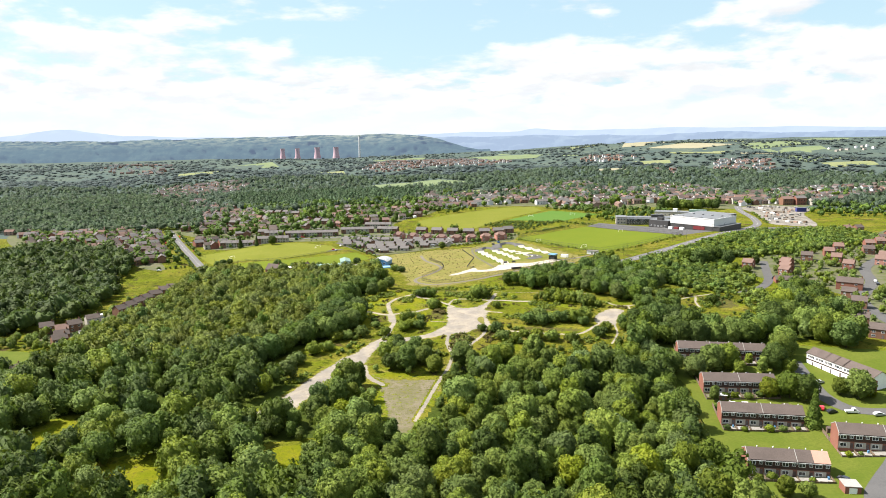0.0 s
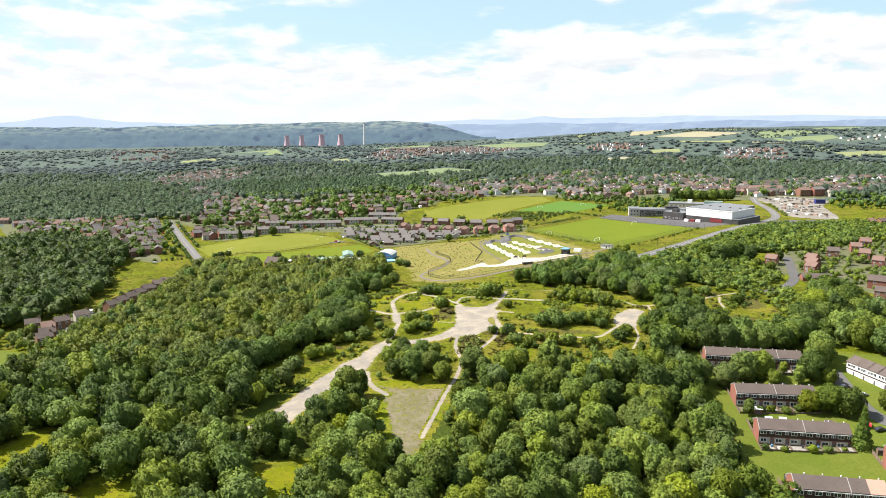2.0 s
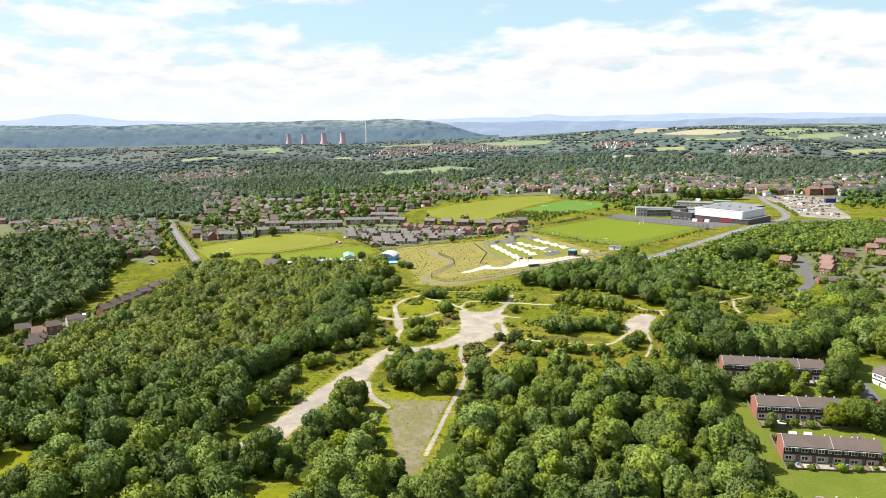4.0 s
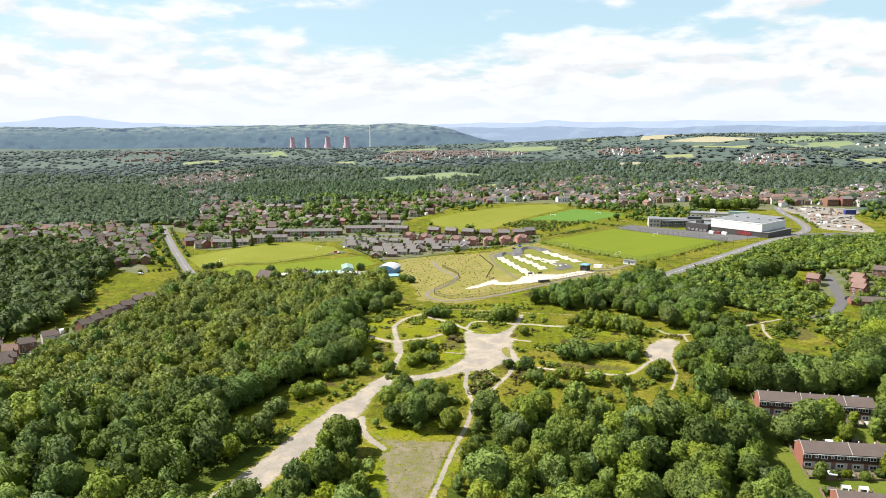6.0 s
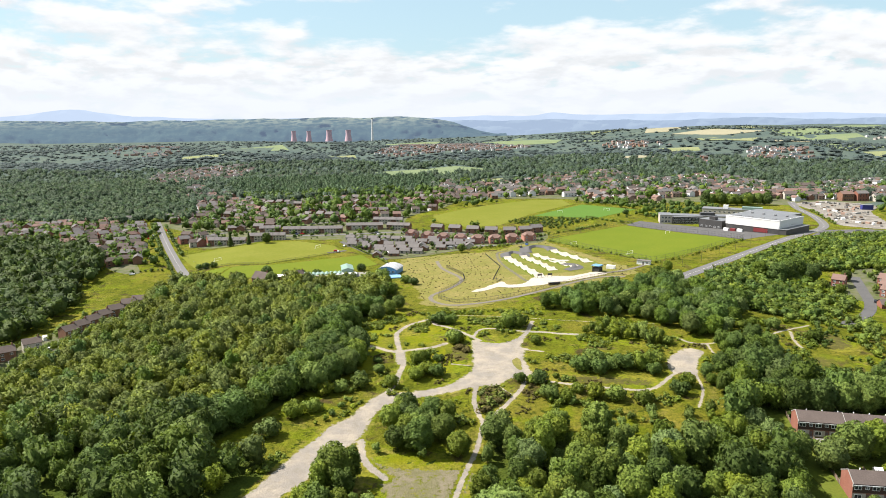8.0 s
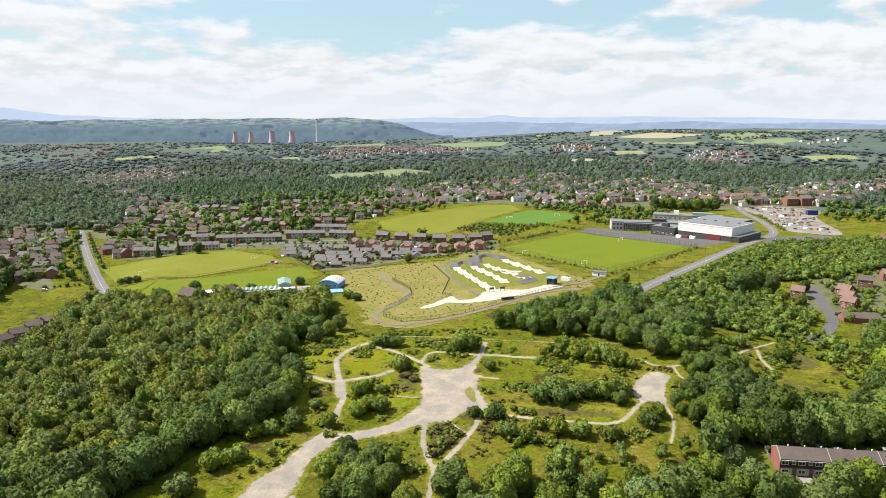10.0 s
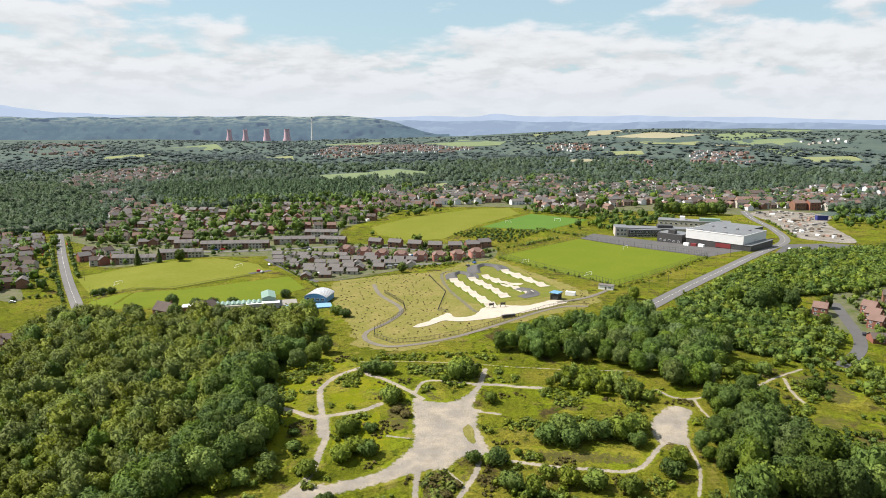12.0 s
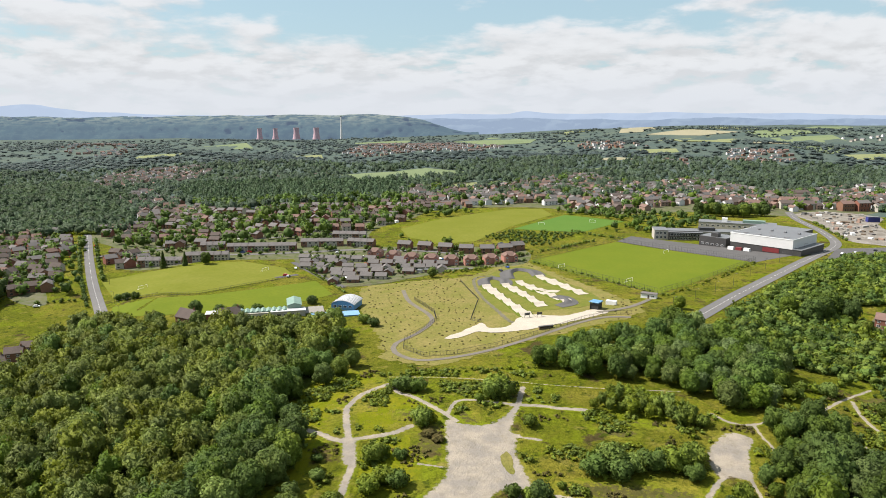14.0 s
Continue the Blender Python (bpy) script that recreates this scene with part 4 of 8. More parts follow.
def spire(r, height, count, leaf, seed, base=0.06, point=1.0):
    """A conifer or cypress crown: clumps on a tapering body."""
    g = np.random.default_rng(seed)
    t = g.uniform(0, 1, count) ** 0.8
    ang = g.uniform(0, 2 * math.pi, count)
    wide = r * (1 - t ** (1.6 / point)) * (0.85 + 0.15 * np.sin(t * 40)) + 0.15
    wide = wide * np.minimum(1, 0.55 + 4 * t)
    pos = np.stack([wide * np.cos(ang), wide * np.sin(ang), height * (base + (1 - base) * t)], 1)
    nrm = np.stack([np.cos(ang), np.sin(ang), np.full(count, 0.45)], 1) + g.normal(size=(count, 3)) * 0.4
    nrm /= np.linalg.norm(nrm, axis=1)[:, None]
    u = np.cross(nrm, g.normal(size=(count, 3)))
    u /= np.linalg.norm(u, axis=1)[:, None]
    v = np.cross(nrm, u)
    s = leaf * g.uniform(0.6, 1.3, count)
    verts = np.empty((count, 3, 3))
    for k, (a, b, c) in enumerate(((-0.62, -0.3, -0.1), (0.6, -0.35, -0.1), (0.05, 0.7, 0.1))):
        verts[:, k] = pos + (u * a + v * b + nrm * c) * s[:, None]
    verts = verts.reshape(-1, 3)
    tris = np.arange(count * 3).reshape(-1, 3)
    seg, rows = 6, 3
    body = []
    for j in range(rows + 1):
        tt = j / rows
        w = (r * (1 - tt ** (1.6 / point)) * min(1, 0.5 + 4 * tt) + 0.05) * 0.8
        for i in range(seg):
            body.append((w * math.cos(2 * math.pi * i / seg), w * math.sin(2 * math.pi * i / seg), height * (base + (0.96 - base) * tt)))
    bq = np.array([(j * seg + i, j * seg + (i + 1) % seg, (j + 1) * seg + (i + 1) % seg, (j + 1) * seg + i) for j in range(rows) for i in range(seg)]) + len(verts)
    body = np.array(body)
    side = body * np.array((1, 1, 0)) + np.array((0, 0, 0.3))
    norms = np.concatenate([np.repeat(nrm[:, None, :], 3, 1).reshape(-1, 3), side])
    norms /= np.linalg.norm(norms, axis=1)[:, None] + 1e-9
    return np.concatenate([verts, body]), np.concatenate([tris, bq[:, [0, 1, 2]], bq[:, [0, 2, 3]]]), norms


def trunk_mesh(height, r, seed):
    """A tapered trunk with three limbs."""
    g = random.Random(seed)
    bm = bmesh.new()
    tube(bm, (0, 0, -0.4), (0.1, 0.05, height * 0.45), r, r * 0.6)
    for i in range(3):
        a = i * 2.1 + g.uniform(0, 1)
        tube(bm, (0.05, 0.03, height * (0.25 + 0.07 * i)), (math.cos(a) * height * 0.22, math.sin(a) * height * 0.22, height * (0.55 + 0.08 * i)), r * 0.5, r * 0.18, 5)
    tube(bm, (0.1, 0.05, height * 0.45), (0, 0, height * 0.8), r * 0.6, r * 0.15, 6)
    me = bpy.data.meshes.new("trunk")
    bm.to_mesh(me)
    bm.free()
    me.materials.append(M["bark"])
    return me


def scatter(poly, gap, seed, keep=1.0, avoid=()):
    """Jittered places in a polygon, clear of lines and areas in avoid."""
    g = np.random.default_rng(seed)
    xs, ys = [p[0] for p in poly], [p[1] for p in poly]
    gx, gy = np.meshgrid(np.arange(min(xs), max(xs) + gap, gap), np.arange(min(ys), max(ys) + gap, gap * 0.87))
    gx = gx + (np.arange(gx.shape[0]) % 2)[:, None] * gap / 2
    x = (gx + g.uniform(-0.38, 0.38, gx.shape) * gap).ravel()
    y = (gy + g.uniform(-0.38, 0.38, gx.shape) * gap).ravel()
    ok = inside(poly, x, y) & (g.uniform(size=x.shape) < keep)
    for a, margin in avoid:
        ok &= near_line(list(a) + ([a[0]] if margin < 0 else []), x, y) > abs(margin)
        if margin < 0:
            ok &= ~inside(a, x, y)
    return x[ok], y[ok]


def grove(name, kinds, x, y, size, spread, mat, seed, label, sink=0.0, category="trees", soft=0.0):
    """Many crowns in one mesh, for woods that nobody could count."""
    g = np.random.default_rng(seed)
    z = ground_z(x, y)
    vs, qs, ns, hs, n = [], [], [], [], 0
    pick = g.integers(0, len(kinds), len(x))
    for i in range(len(x)):
        v, q, nv = kinds[pick[i]]
        s = size * g.uniform(1 - spread, 1 + spread)
        a = g.uniform(0, 2 * math.pi)
        ca, sa = math.cos(a), math.sin(a)
        w, m = np.empty_like(v), np.empty_like(v)
        w[:, 0] = (v[:, 0] * ca - v[:, 1] * sa) * s + x[i]
        w[:, 1] = (v[:, 0] * sa + v[:, 1] * ca) * s + y[i]
        w[:, 2] = v[:, 2] * s * g.uniform(0.85, 1.15) + z[i] - sink
        m[:, 0] = nv[:, 0] * ca - nv[:, 1] * sa
        m[:, 1] = nv[:, 0] * sa + nv[:, 1] * ca
        m[:, 2] = nv[:, 2]
        # tilts normals upward, evening out the crowns' shading as haze would
        if soft:
            m = m * (1 - soft) + np.array((0, 0, soft))
            m /= np.linalg.norm(m, axis=1)[:, None] + 1e-9
        vs.append(w)
        ns.append(m)
        qs.append(q + n)
        hs.append(np.full(len(v), g.uniform()))
        n += len(v)
    if not vs:
        return None
    ob = new(name, flat_mesh(name, np.concatenate(vs), np.concatenate(qs), mat, np.concatenate(ns), np.concatenate(hs)))
    return tagged(ob, label, category, "", "stuff")


# crowns are made at 1 unit = 1 metre for a tree of the height given
BROAD = [leaf_cloud(4.9, 11.2, 1600, 0.58, 30, 20 + i, core=(18, 10)) for i in range(8)]
TALL = [leaf_cloud(3.6, 12.4, 1300, 0.60, 26, 40 + i, core=(14, 11)) for i in range(5)]
LIGHT = [leaf_cloud(4.8, 10.4, 720, 0.66, 22, 60 + i, core=(12, 7)) for i in range(6)]
LIGHT_TALL = [leaf_cloud(3.3, 9.2, 320, 0.60, 12, 80 + i, core=(8, 6)) for i in range(6)]
MID = [leaf_cloud(4.7, 10.0, 60, 1.5, 10, 90 + i, core=(8, 5)) for i in range(5)]
SHRUB = [leaf_cloud(1.5, 2.4, 44, 0.52, 5, 100 + i, base=0.0, core=(5, 3)) for i in range(6)]
BUSH = [leaf_cloud(2.8, 3.9, 520, 0.45, 12, 120 + i, base=0.0, core=(10, 5)) for i in range(4)]
FAR = [leaf_cloud(5.0, 9.5, 22, 1.9, 6, 140 + i, base=0.02, core=(6, 3), slim=1.1) for i in range(6)]
CLUMP = [leaf_cloud(16.0, 8.5, 8, 3.4, 7, 160 + i, base=0.0, core=(8, 2), slim=0.8) for i in range(6)]
PINE = [leaf_cloud(3.9, 13.5, 20, 1.8, 5, 180 + i, base=0.02, core=(6, 4), slim=1.1) for i in range(4)]
CYPRESS = [spire(2.75, 9.2, 1100, 0.55, 200 + i, 0.02, 2.6) for i in range(2)]

MADE = {}


def tree(x, y, crown, mat, size, label, category="tree", group="", turn=0.0, tall=9.0):
    """A single tree: trunk and crown."""
    key = (id(crown), mat)
    if key not in MADE:
        MADE[key] = (flat_mesh("crown", crown[0], crown[1], M[mat], crown[2]), trunk_mesh(tall, 0.045 * tall / 2, len(MADE)))
    ob = thing("bush" if category == "bush" else "tree", at(x, y, turn) @ Matrix.Diagonal((size, size, size * (0.92 + 0.16 * ((x * 7.3 + y * 3.1) % 1)) * (0.55 if mat == "heather" else 1.0), 1)), label, category, group)
    for nm, me in zip(("crown", "trunk"), MADE[key]):
        o = new(nm, me)
        o.parent = ob
    return ob


OPEN = [(TRACK, -6.5), (CLEAR, -5.5), (EAST_PATCH, -3)] + [(p, 2.6 + w / 2) for p, w in PATHS.values()] + [(GLADE_B, -1.5), (GLADE_C, -1.5), (GLADE_D, -1.5), (TERRACE_LAND, -5.0), (PERIMETER, 5), (HEATH_OPEN, -2)]
ROADS = [(ROAD_L, 8), (ROAD_R, 12), (MEADOW_L, -3), (MEADOW_LL, -3)]

ISLAND = [(-30, 322), (-31, 343), (-26, 350), (-13, 347), (-5, 338), (-2, 316), (-12, 313)]
SCRUB_RIGHT = [(120, 425), (150, 455), (190, 460), (205, 500), (225, 450), (230, 410), (190, 395), (160, 385), (125, 405)]
WOOD_NEAR_LEFT = [(-480, 720), (-440, 770), (-350, 742), (-300, 660), (-285, 620), (-268, 560), (-260, 535), (-258, 515), (-260, 490), (-266, 470), (-276, 450), (-288, 428), (-420, 420), (-560, 640)]
WOOD_FAR_LEFT = [(-860, 1346), (-760, 1000), (-548, 915), (-320, 930), (-440, 1230), (-624, 1459)]
CONIFERS = [(-350, 1200), (-420, 1360), (-400, 1440), (-200, 1420), (-40, 1400), (-20, 1130), (-150, 1140), (-300, 1150)]
# farm fields and settlements of the far country
FAR_FIELDS = [[(-460, 2480), (-340, 2480), (-310, 2310)], [(-170, 1560), (-70, 1600), (0, 1690), (90, 1580), (50, 1490), (-20, 1460), (-120, 1420)], [(80, 3140), (340, 3750), (530, 3240), (390, 2750), (230, 2760)], [(40, 1330), (130, 1400), (150, 1350), (50, 1250)], [(920, 3060), (1130, 3110), (1220, 2840), (1070, 2860)], [(900, 2860), (1080, 2800), (1140, 2600), (900, 2200), (790, 2330)],
              [(1160, 2620), (1410, 2560), (1380, 2420), (1150, 2450)], [(1890, 3640), (2340, 4150), (2130, 3600), (1730, 3000)], [(620, 2220), (720, 2160), (700, 2080), (620, 2090)], [(1220, 4300), (1240, 3760), (930, 3140), (840, 3180)], [(-820, 2200), (-700, 2230), (-690, 2120), (-800, 2100)], [(-1000, 3200), (-780, 3260), (-700, 3050), (-980, 3040)], [(-330, 3500), (-60, 3560), (-80, 3350), (-320, 3330)], [(1500, 3300), (1700, 3350), (1720, 3150), (1500, 3100)], [(420, 1900), (500, 1960), (520, 1880), (440, 1840)], [(1050, 1900), (1180, 1880), (1150, 1800), (1040, 1820)], [(330, 1640), (400, 1690), (420, 1630), (350, 1590)]]
TOWN_RIGHT = [(-70, 1100), (-20, 1280), (30, 1250), (120, 1290), (190, 1420), (320, 1510), (330, 1300), (460, 1390), (490, 1360), (500, 1180), (640, 1180), (700, 1130), (560, 1000), (430, 990), (330, 1030), (210, 990), (150, 1060), (70, 1040), (-10, 1000)]
VILLAGES = {
    "valley_town": [(-610, 1450), (-710, 1760), (-660, 1840), (-530, 1880), (-480, 1790), (-450, 1570), (-500, 1440), (-550, 1390)], "roadside_town": [(-480, 1250), (-470, 1330), (-400, 1280), (-340, 1160), (-280, 1100), (-240, 1010), (-260, 960), (-320, 970), (-380, 1090)],
    "valley_village": [(-1320, 2690), (-1500, 3300), (-1350, 3500), (-1050, 2750), (-900, 2260), (-1090, 2430)], "ridge_estate": [(-280, 2420), (-170, 3000), (0, 3050), (230, 2740), (290, 2660), (160, 2400), (-50, 2350), (-170, 2300)], "hill_estate": [(490, 2460), (550, 2660), (680, 2530), (600, 2240)],
    "ridge_village": [(750, 1920), (840, 2070), (970, 2000), (940, 1900), (870, 1810), (770, 1840)], "ridge_farms": [(630, 2430), (700, 2400), (760, 2190), (620, 2250)], "hilltop_sheds": [(1380, 2500), (1560, 2480), (1530, 2390), (1370, 2400)], "hamlet": [(560, 1820), (650, 1900), (580, 1680)], "far_right_town": [(580, 1230), (800, 1300), (900, 1350), (760, 1150), (690, 1080), (590, 1060), (530, 1090)]}


EDGE_TREES = [(-50, 405, 1.15), (-49, 396, 1.1), (-52, 387, 1.15), (-57, 378, 1.1), (-63, 368, 1.1), (-50, 412, 1.1), (-54, 400, 1.15), (-53, 424, 0.9), (-58, 392, 1.1), (-63, 382, 1.15), (-68, 372, 1.1), (-61, 410, 1.15), (-66, 396, 1.1), (-41, 476, 0.85), (-47, 466, 0.9), (-37, 487, 0.8), (-74, 360, 1.1), (-60, 432, 1.0), (-82, 346, 1.1), (-57, 452, 0.95)]


def plant():
    # the wood in front: counted trees where the camera passes nearest, the rest as woodland
    x, y = scatter(WOOD_FRONT, 8.6, 11, 0.95, OPEN)
    near = (x > -62) & (x < 96) & (y > 170) & (y < 352)
    order = np.argsort(np.abs(x[near] - 15) + 0.4 * np.abs(y[near] - 260))
    idx = np.where(near)[0][order][:250]
    g = random.Random(5)
    for i in idx:
        k = g.random()
        crown, mat, lab = (g.choice(BROAD), "leaf", "leafy green broadleaf tree in the wood") if k < 0.38 else (g.choice(TALL), "leaf", "slender green ash tree in the wood") if k < 0.62 else (g.choice(TALL), "leaf_dark", "dark green ash tree in the wood") if k < 0.86 else (g.choice(BROAD), "leaf_pale", "pale grey-green willow in the wood") if k < 0.92 else (g.choice(BROAD), "leaf_young", "bright green young tree in the wood")
        tree(float(x[i]), float(y[i]), crown, mat, g.choice((0.62, 0.8, 0.95, 1.1, 1.3)) * g.uniform(0.9, 1.15), lab, "tree", "trees of the front wood", g.uniform(0, 360))
    rest = np.ones(len(x), bool)
    rest[idx] = False
    rest &= (y > 168) & (np.abs(x) < 0.74 * y + 8)
    x, y = x[rest], y[rest]
    k = np.random.default_rng(3).uniform(size=len(x))
    grove("woodland", LIGHT, x[k < 0.3], y[k < 0.3], 1.05, 0.36, M["leaf"], 1, "dense green broadleaf woodland", category="wood")
    grove("woodland_oaks", LIGHT, x[(k >= 0.3) & (k < 0.55)], y[(k >= 0.3) & (k < 0.55)], 1.05, 0.36, M["leaf_dark"], 71, "dense deep green oak woodland", category="wood")
    grove("woodland_dark", LIGHT_TALL, x[(k >= 0.55) & (k < 0.9)], y[(k >= 0.55) & (k < 0.9)], 1.4, 0.35, M["leaf_dark"], 2, "darker trees in the woodland", category="wood")
    grove("woodland_pale", LIGHT, x[k >= 0.9], y[k >= 0.9], 0.95, 0.2, M["leaf_pale"], 3, "pale willows in the woodland", category="wood")
    ux, uy = scatter([(-62, 168), (-62, 300), (-40, 325), (8, 318), (60, 345), (100, 350), (104, 260), (92, 168)], 9.0, 72, 0.9, [(a, -2.5 if b < 0 else 2.5) for a, b in OPEN])
    grove("undergrowth", LIGHT_TALL, ux, uy, 0.62, 0.35, M["leaf"], 73, "green saplings and undergrowth between the trees", category="wood")
    # the planted wood on the left: small even crowns
    x, y = scatter(WOOD_LEFT, 6.9, 12, 0.97, OPEN)
    edge = near_line(WOOD_LEFT[:6], x, y) < 14
    grove("plantation_edge", LIGHT, x[edge], y[edge], 1.05, 0.25, M["leaf_deep"], 4, "tall dark edge trees of the plantation", category="wood")
    k = np.random.default_rng(6).uniform(size=len(x))
    grove("plantation", LIGHT_TALL, x[~edge & (k < 0.55)], y[~edge & (k < 0.55)], 1.2, 0.3, M["leaf_olive"], 5, "young plantation, yellow-green crowns", category="wood")
    grove("plantation_oaks", LIGHT, x[~edge & (k > 0.72)], y[~edge & (k > 0.72)], 0.98, 0.25, M["leaf_olive"], 55, "larger broad green crowns in the plantation", category="wood")
    k = (k >= 0.55) & (k <= 0.72)
    grove("plantation_dark", LIGHT_TALL, x[~edge & k], y[~edge & k], 1.15, 0.3, M["leaf_deep"], 56, "darker trees in the plantation", category="wood")
    for bx, by, sz in ((-60, 546, 1.0), (-75, 548, 0.9), (-92, 546, 1.0), (-110, 550, 0.9), (-128, 552, 1.0), (-150, 550, 1.1), (-168, 552, 1.0), (-182, 540, 1.1), (-190, 520, 1.0), (-52, 545, 1.1), (-50, 520, 1.0), (-54, 500, 1.1), (-60, 480, 1.2), (-66, 462, 1.2), (-68, 446, 1.25), (-72, 430, 1.2), (-68, 415, 1.1), (-190, 500, 1.0), (-160, 540, 1.2)):
        tree(bx, by, g.choice(BROAD), "leaf_dark" if g.random() < 0.7 else "leaf", sz * g.uniform(0.85, 1.1), "large dark green tree at the plantation's edge", "tree", "edge trees of the plantation", g.uniform(0, 360))
    for bx, by, sz in EDGE_TREES:
        tree(bx, by, g.choice(BROAD), "leaf_dark" if g.random() < 0.6 else "leaf", sz, "large dark green tree at the plantation's edge", "tree", "edge trees of the plantation", g.uniform(0, 360))
    # the island of trees by the clearing
    x, y = scatter(ISLAND, 7.5, 13, 1.0)
    for a, b in zip(x, y):
        tree(float(a), float(b), g.choice(BROAD), "leaf" if g.random() < 0.7 else "leaf_dark", g.uniform(0.65, 0.95), "leafy green tree in the clump by the clearing", "tree", "trees of the clump", g.uniform(0, 360))
    x, y = scatter(WOOD_RIGHT, 7.4, 14, 0.97, OPEN)
    k = np.random.default_rng(4).uniform(size=len(x))
    grove("copse", LIGHT, x[k < 0.75], y[k < 0.75], 0.92, 0.25, M["leaf_deep"], 6, "green copse beside the meadow", category="wood")
    grove("copse_pale", LIGHT, x[k >= 0.75], y[k >= 0.75], 0.86, 0.25, M["leaf_pale"], 7, "pale willows of the copse", category="wood")
    x, y = scatter(PLANTATION, 3.7, 15, 0.98, OPEN + ROADS)
    k = np.random.default_rng(81).uniform(size=len(x))
    grove("young_plantation", SHRUB, x[k < 0.5], y[k < 0.5], 1.9, 0.5, M["leaf"], 8, "dense low young trees by the road", category="shrubs")
    grove("young_plantation_dark", SHRUB, x[k >= 0.5], y[k >= 0.5], 1.8, 0.5, M["leaf_deep"], 82, "deep green young trees in the plantation by the road", category="shrubs")
    x, y = scatter(SCRUB_RIGHT, 5.0, 16, 0.62, OPEN)
    grove("scrub", SHRUB, x, y, 1.55, 0.5, M["leaf"], 9, "scattered scrub on rough grass", category="shrubs")
    x, y = scatter(WOOD_NEAR_LEFT, 8.8, 17, 0.95, ROADS)
    grove("left_wood", MID, x, y, 1.25, 0.3, M["leaf_sombre"], 10, "dark mature wood beyond the houses", category="wood")
    x, y = scatter(WOOD_FAR_LEFT, 10.5, 18, 0.97)
    grove("far_left_wood", FAR, x, y, 1.15, 0.3, M["hazed_leaf_far"], 11, "dark green mature wood on the valley side", category="wood", soft=0.3)
    x, y = scatter(CONIFERS, 8.8, 19, 0.97)
    grove("conifer_wood", PINE, x, y, 0.85, 0.3, M["needle"], 12, "dark conifer wood behind the estate", category="wood", soft=0.2)
    # far country: clumps by a broad pattern
    gg = np.random.default_rng(21)
    d = 1120 * (4100 / 1120) ** gg.uniform(0, 1, 30000)
    a = gg.uniform(-0.66, 0.66, 30000)
    x, y = d * np.sin(a), d * np.cos(a)
    dens = np.array([noise.fractal((p / 260, q / 420, 0.3), 1.0, 2.0, 3) for p, q in zip(x, y)])
    want = 0.74 + 0.8 * dens - 0.18 * smooth(d, 2200, 3400) * smooth(x / y, 0.15, 0.45)
    want[(d > 2250) & (x / y > 0.08)] *= 0.62
    for poly in [CONIFERS, WOOD_FAR_LEFT, UPPER_FIELD] + FAR_FIELDS:
        want[inside(poly, x, y)] = 0.0
    for poly in list(VILLAGES.values()) + [TOWN_RIGHT]:
        want[inside(poly, x, y)] *= 0.34
    want[inside([(-330, 900), (-330, 1090), (-20, 1080), (-10, 1120), (420, 1120), (540, 980), (500, 850)], x, y)] = 0
    ok = gg.uniform(size=len(x)) < want
    big = d > 2000
    x1, y1 = x[ok & ~big], y[ok & ~big]
    k = gg.uniform(size=len(x1)) < 0.6
    grove("valley_trees", FAR, x1[k], y1[k], 1.05, 0.4, M["hazed_mid_wood"], 22, "scattered trees and woods of the valley", category="trees", soft=0.42)
    grove("valley_woods", FAR, x1[~k], y1[~k], 1.0, 0.4, M["hazed_leaf_far"], 24, "darker woods of the valley", category="trees", soft=0.42)
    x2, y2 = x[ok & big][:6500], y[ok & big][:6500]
    grove("far_woods", CLUMP, x2, y2, 0.62, 0.55, M["hazed_far_wood"], 23, "distant woods and hedgerows", category="trees", soft=0.42)
    # broadleaf edge of the conifer wood
    x, y = scatter([(-345, 1185), (-300, 1120), (-150, 1100), (-15, 1105), (-15, 1140), (-150, 1150), (-300, 1165)], 11, 25, 0.9)
    grove("conifer_wood_edge", FAR, x, y, 1.05, 0.45, M["leaf_deep"], 26, "green broadleaf trees along the conifer wood", category="trees")
    x, y = scatter([(-285, 415), (-262, 450), (-246, 490), (-244, 530), (-216, 545), (-212, 500), (-208, 440), (-208, 395)], 5.5, 61, 0.85, [([(-240, 418), (-246, 450)], 9), ([(-240, 464), (-227, 484), (-221, 512), (-217, 538)], 9), ([(-232, 470), (-232, 540)], 5)] + ROADS)
    grove("garden_wood", LIGHT_TALL, x, y, 0.62, 0.35, M["leaf"], 62, "green trees round the houses by the wood", category="trees")
    x, y = scatter([(262, 350), (232, 372), (250, 410), (266, 446), (258, 480), (240, 500), (262, 560), (330, 600), (420, 640), (470, 640), (380, 520), (330, 470)], 9.0, 63, 0.42, [([(205, 458), (228, 478), (244, 500), (255, 527), (266, 556)], 6), ([(262, 350), (275, 400), (300, 440), (318, 490), (345, 535), (400, 580)], 7)])
    grove("right_garden_trees", LIGHT_TALL, x, y, 0.6, 0.4, M["leaf"], 64, "green garden trees between the houses", category="trees")
    # the row of young trees above the wet ground, and the lump of wood east of the bare patch
    x, y = scatter([(59, 431), (70, 430), (81, 423), (92, 416), (98, 422), (88, 436), (73, 442)], 3.4, 65, 0.95, OPEN[:3])
    grove("hedgerow", LIGHT_TALL, x, y, 0.68, 0.3, M["leaf_bright"], 66, "dense row of green young trees", category="shrubs")
    x, y = scatter([(122, 419), (133, 423), (148, 408), (150, 383), (137, 361), (98, 363), (104, 384), (118, 395)], 6.0, 67, 0.9, OPEN)
    grove("willow_clump", LIGHT, x, y, 0.72, 0.35, M["leaf_dark"], 68, "lump of green trees beside the bare patch", category="wood")
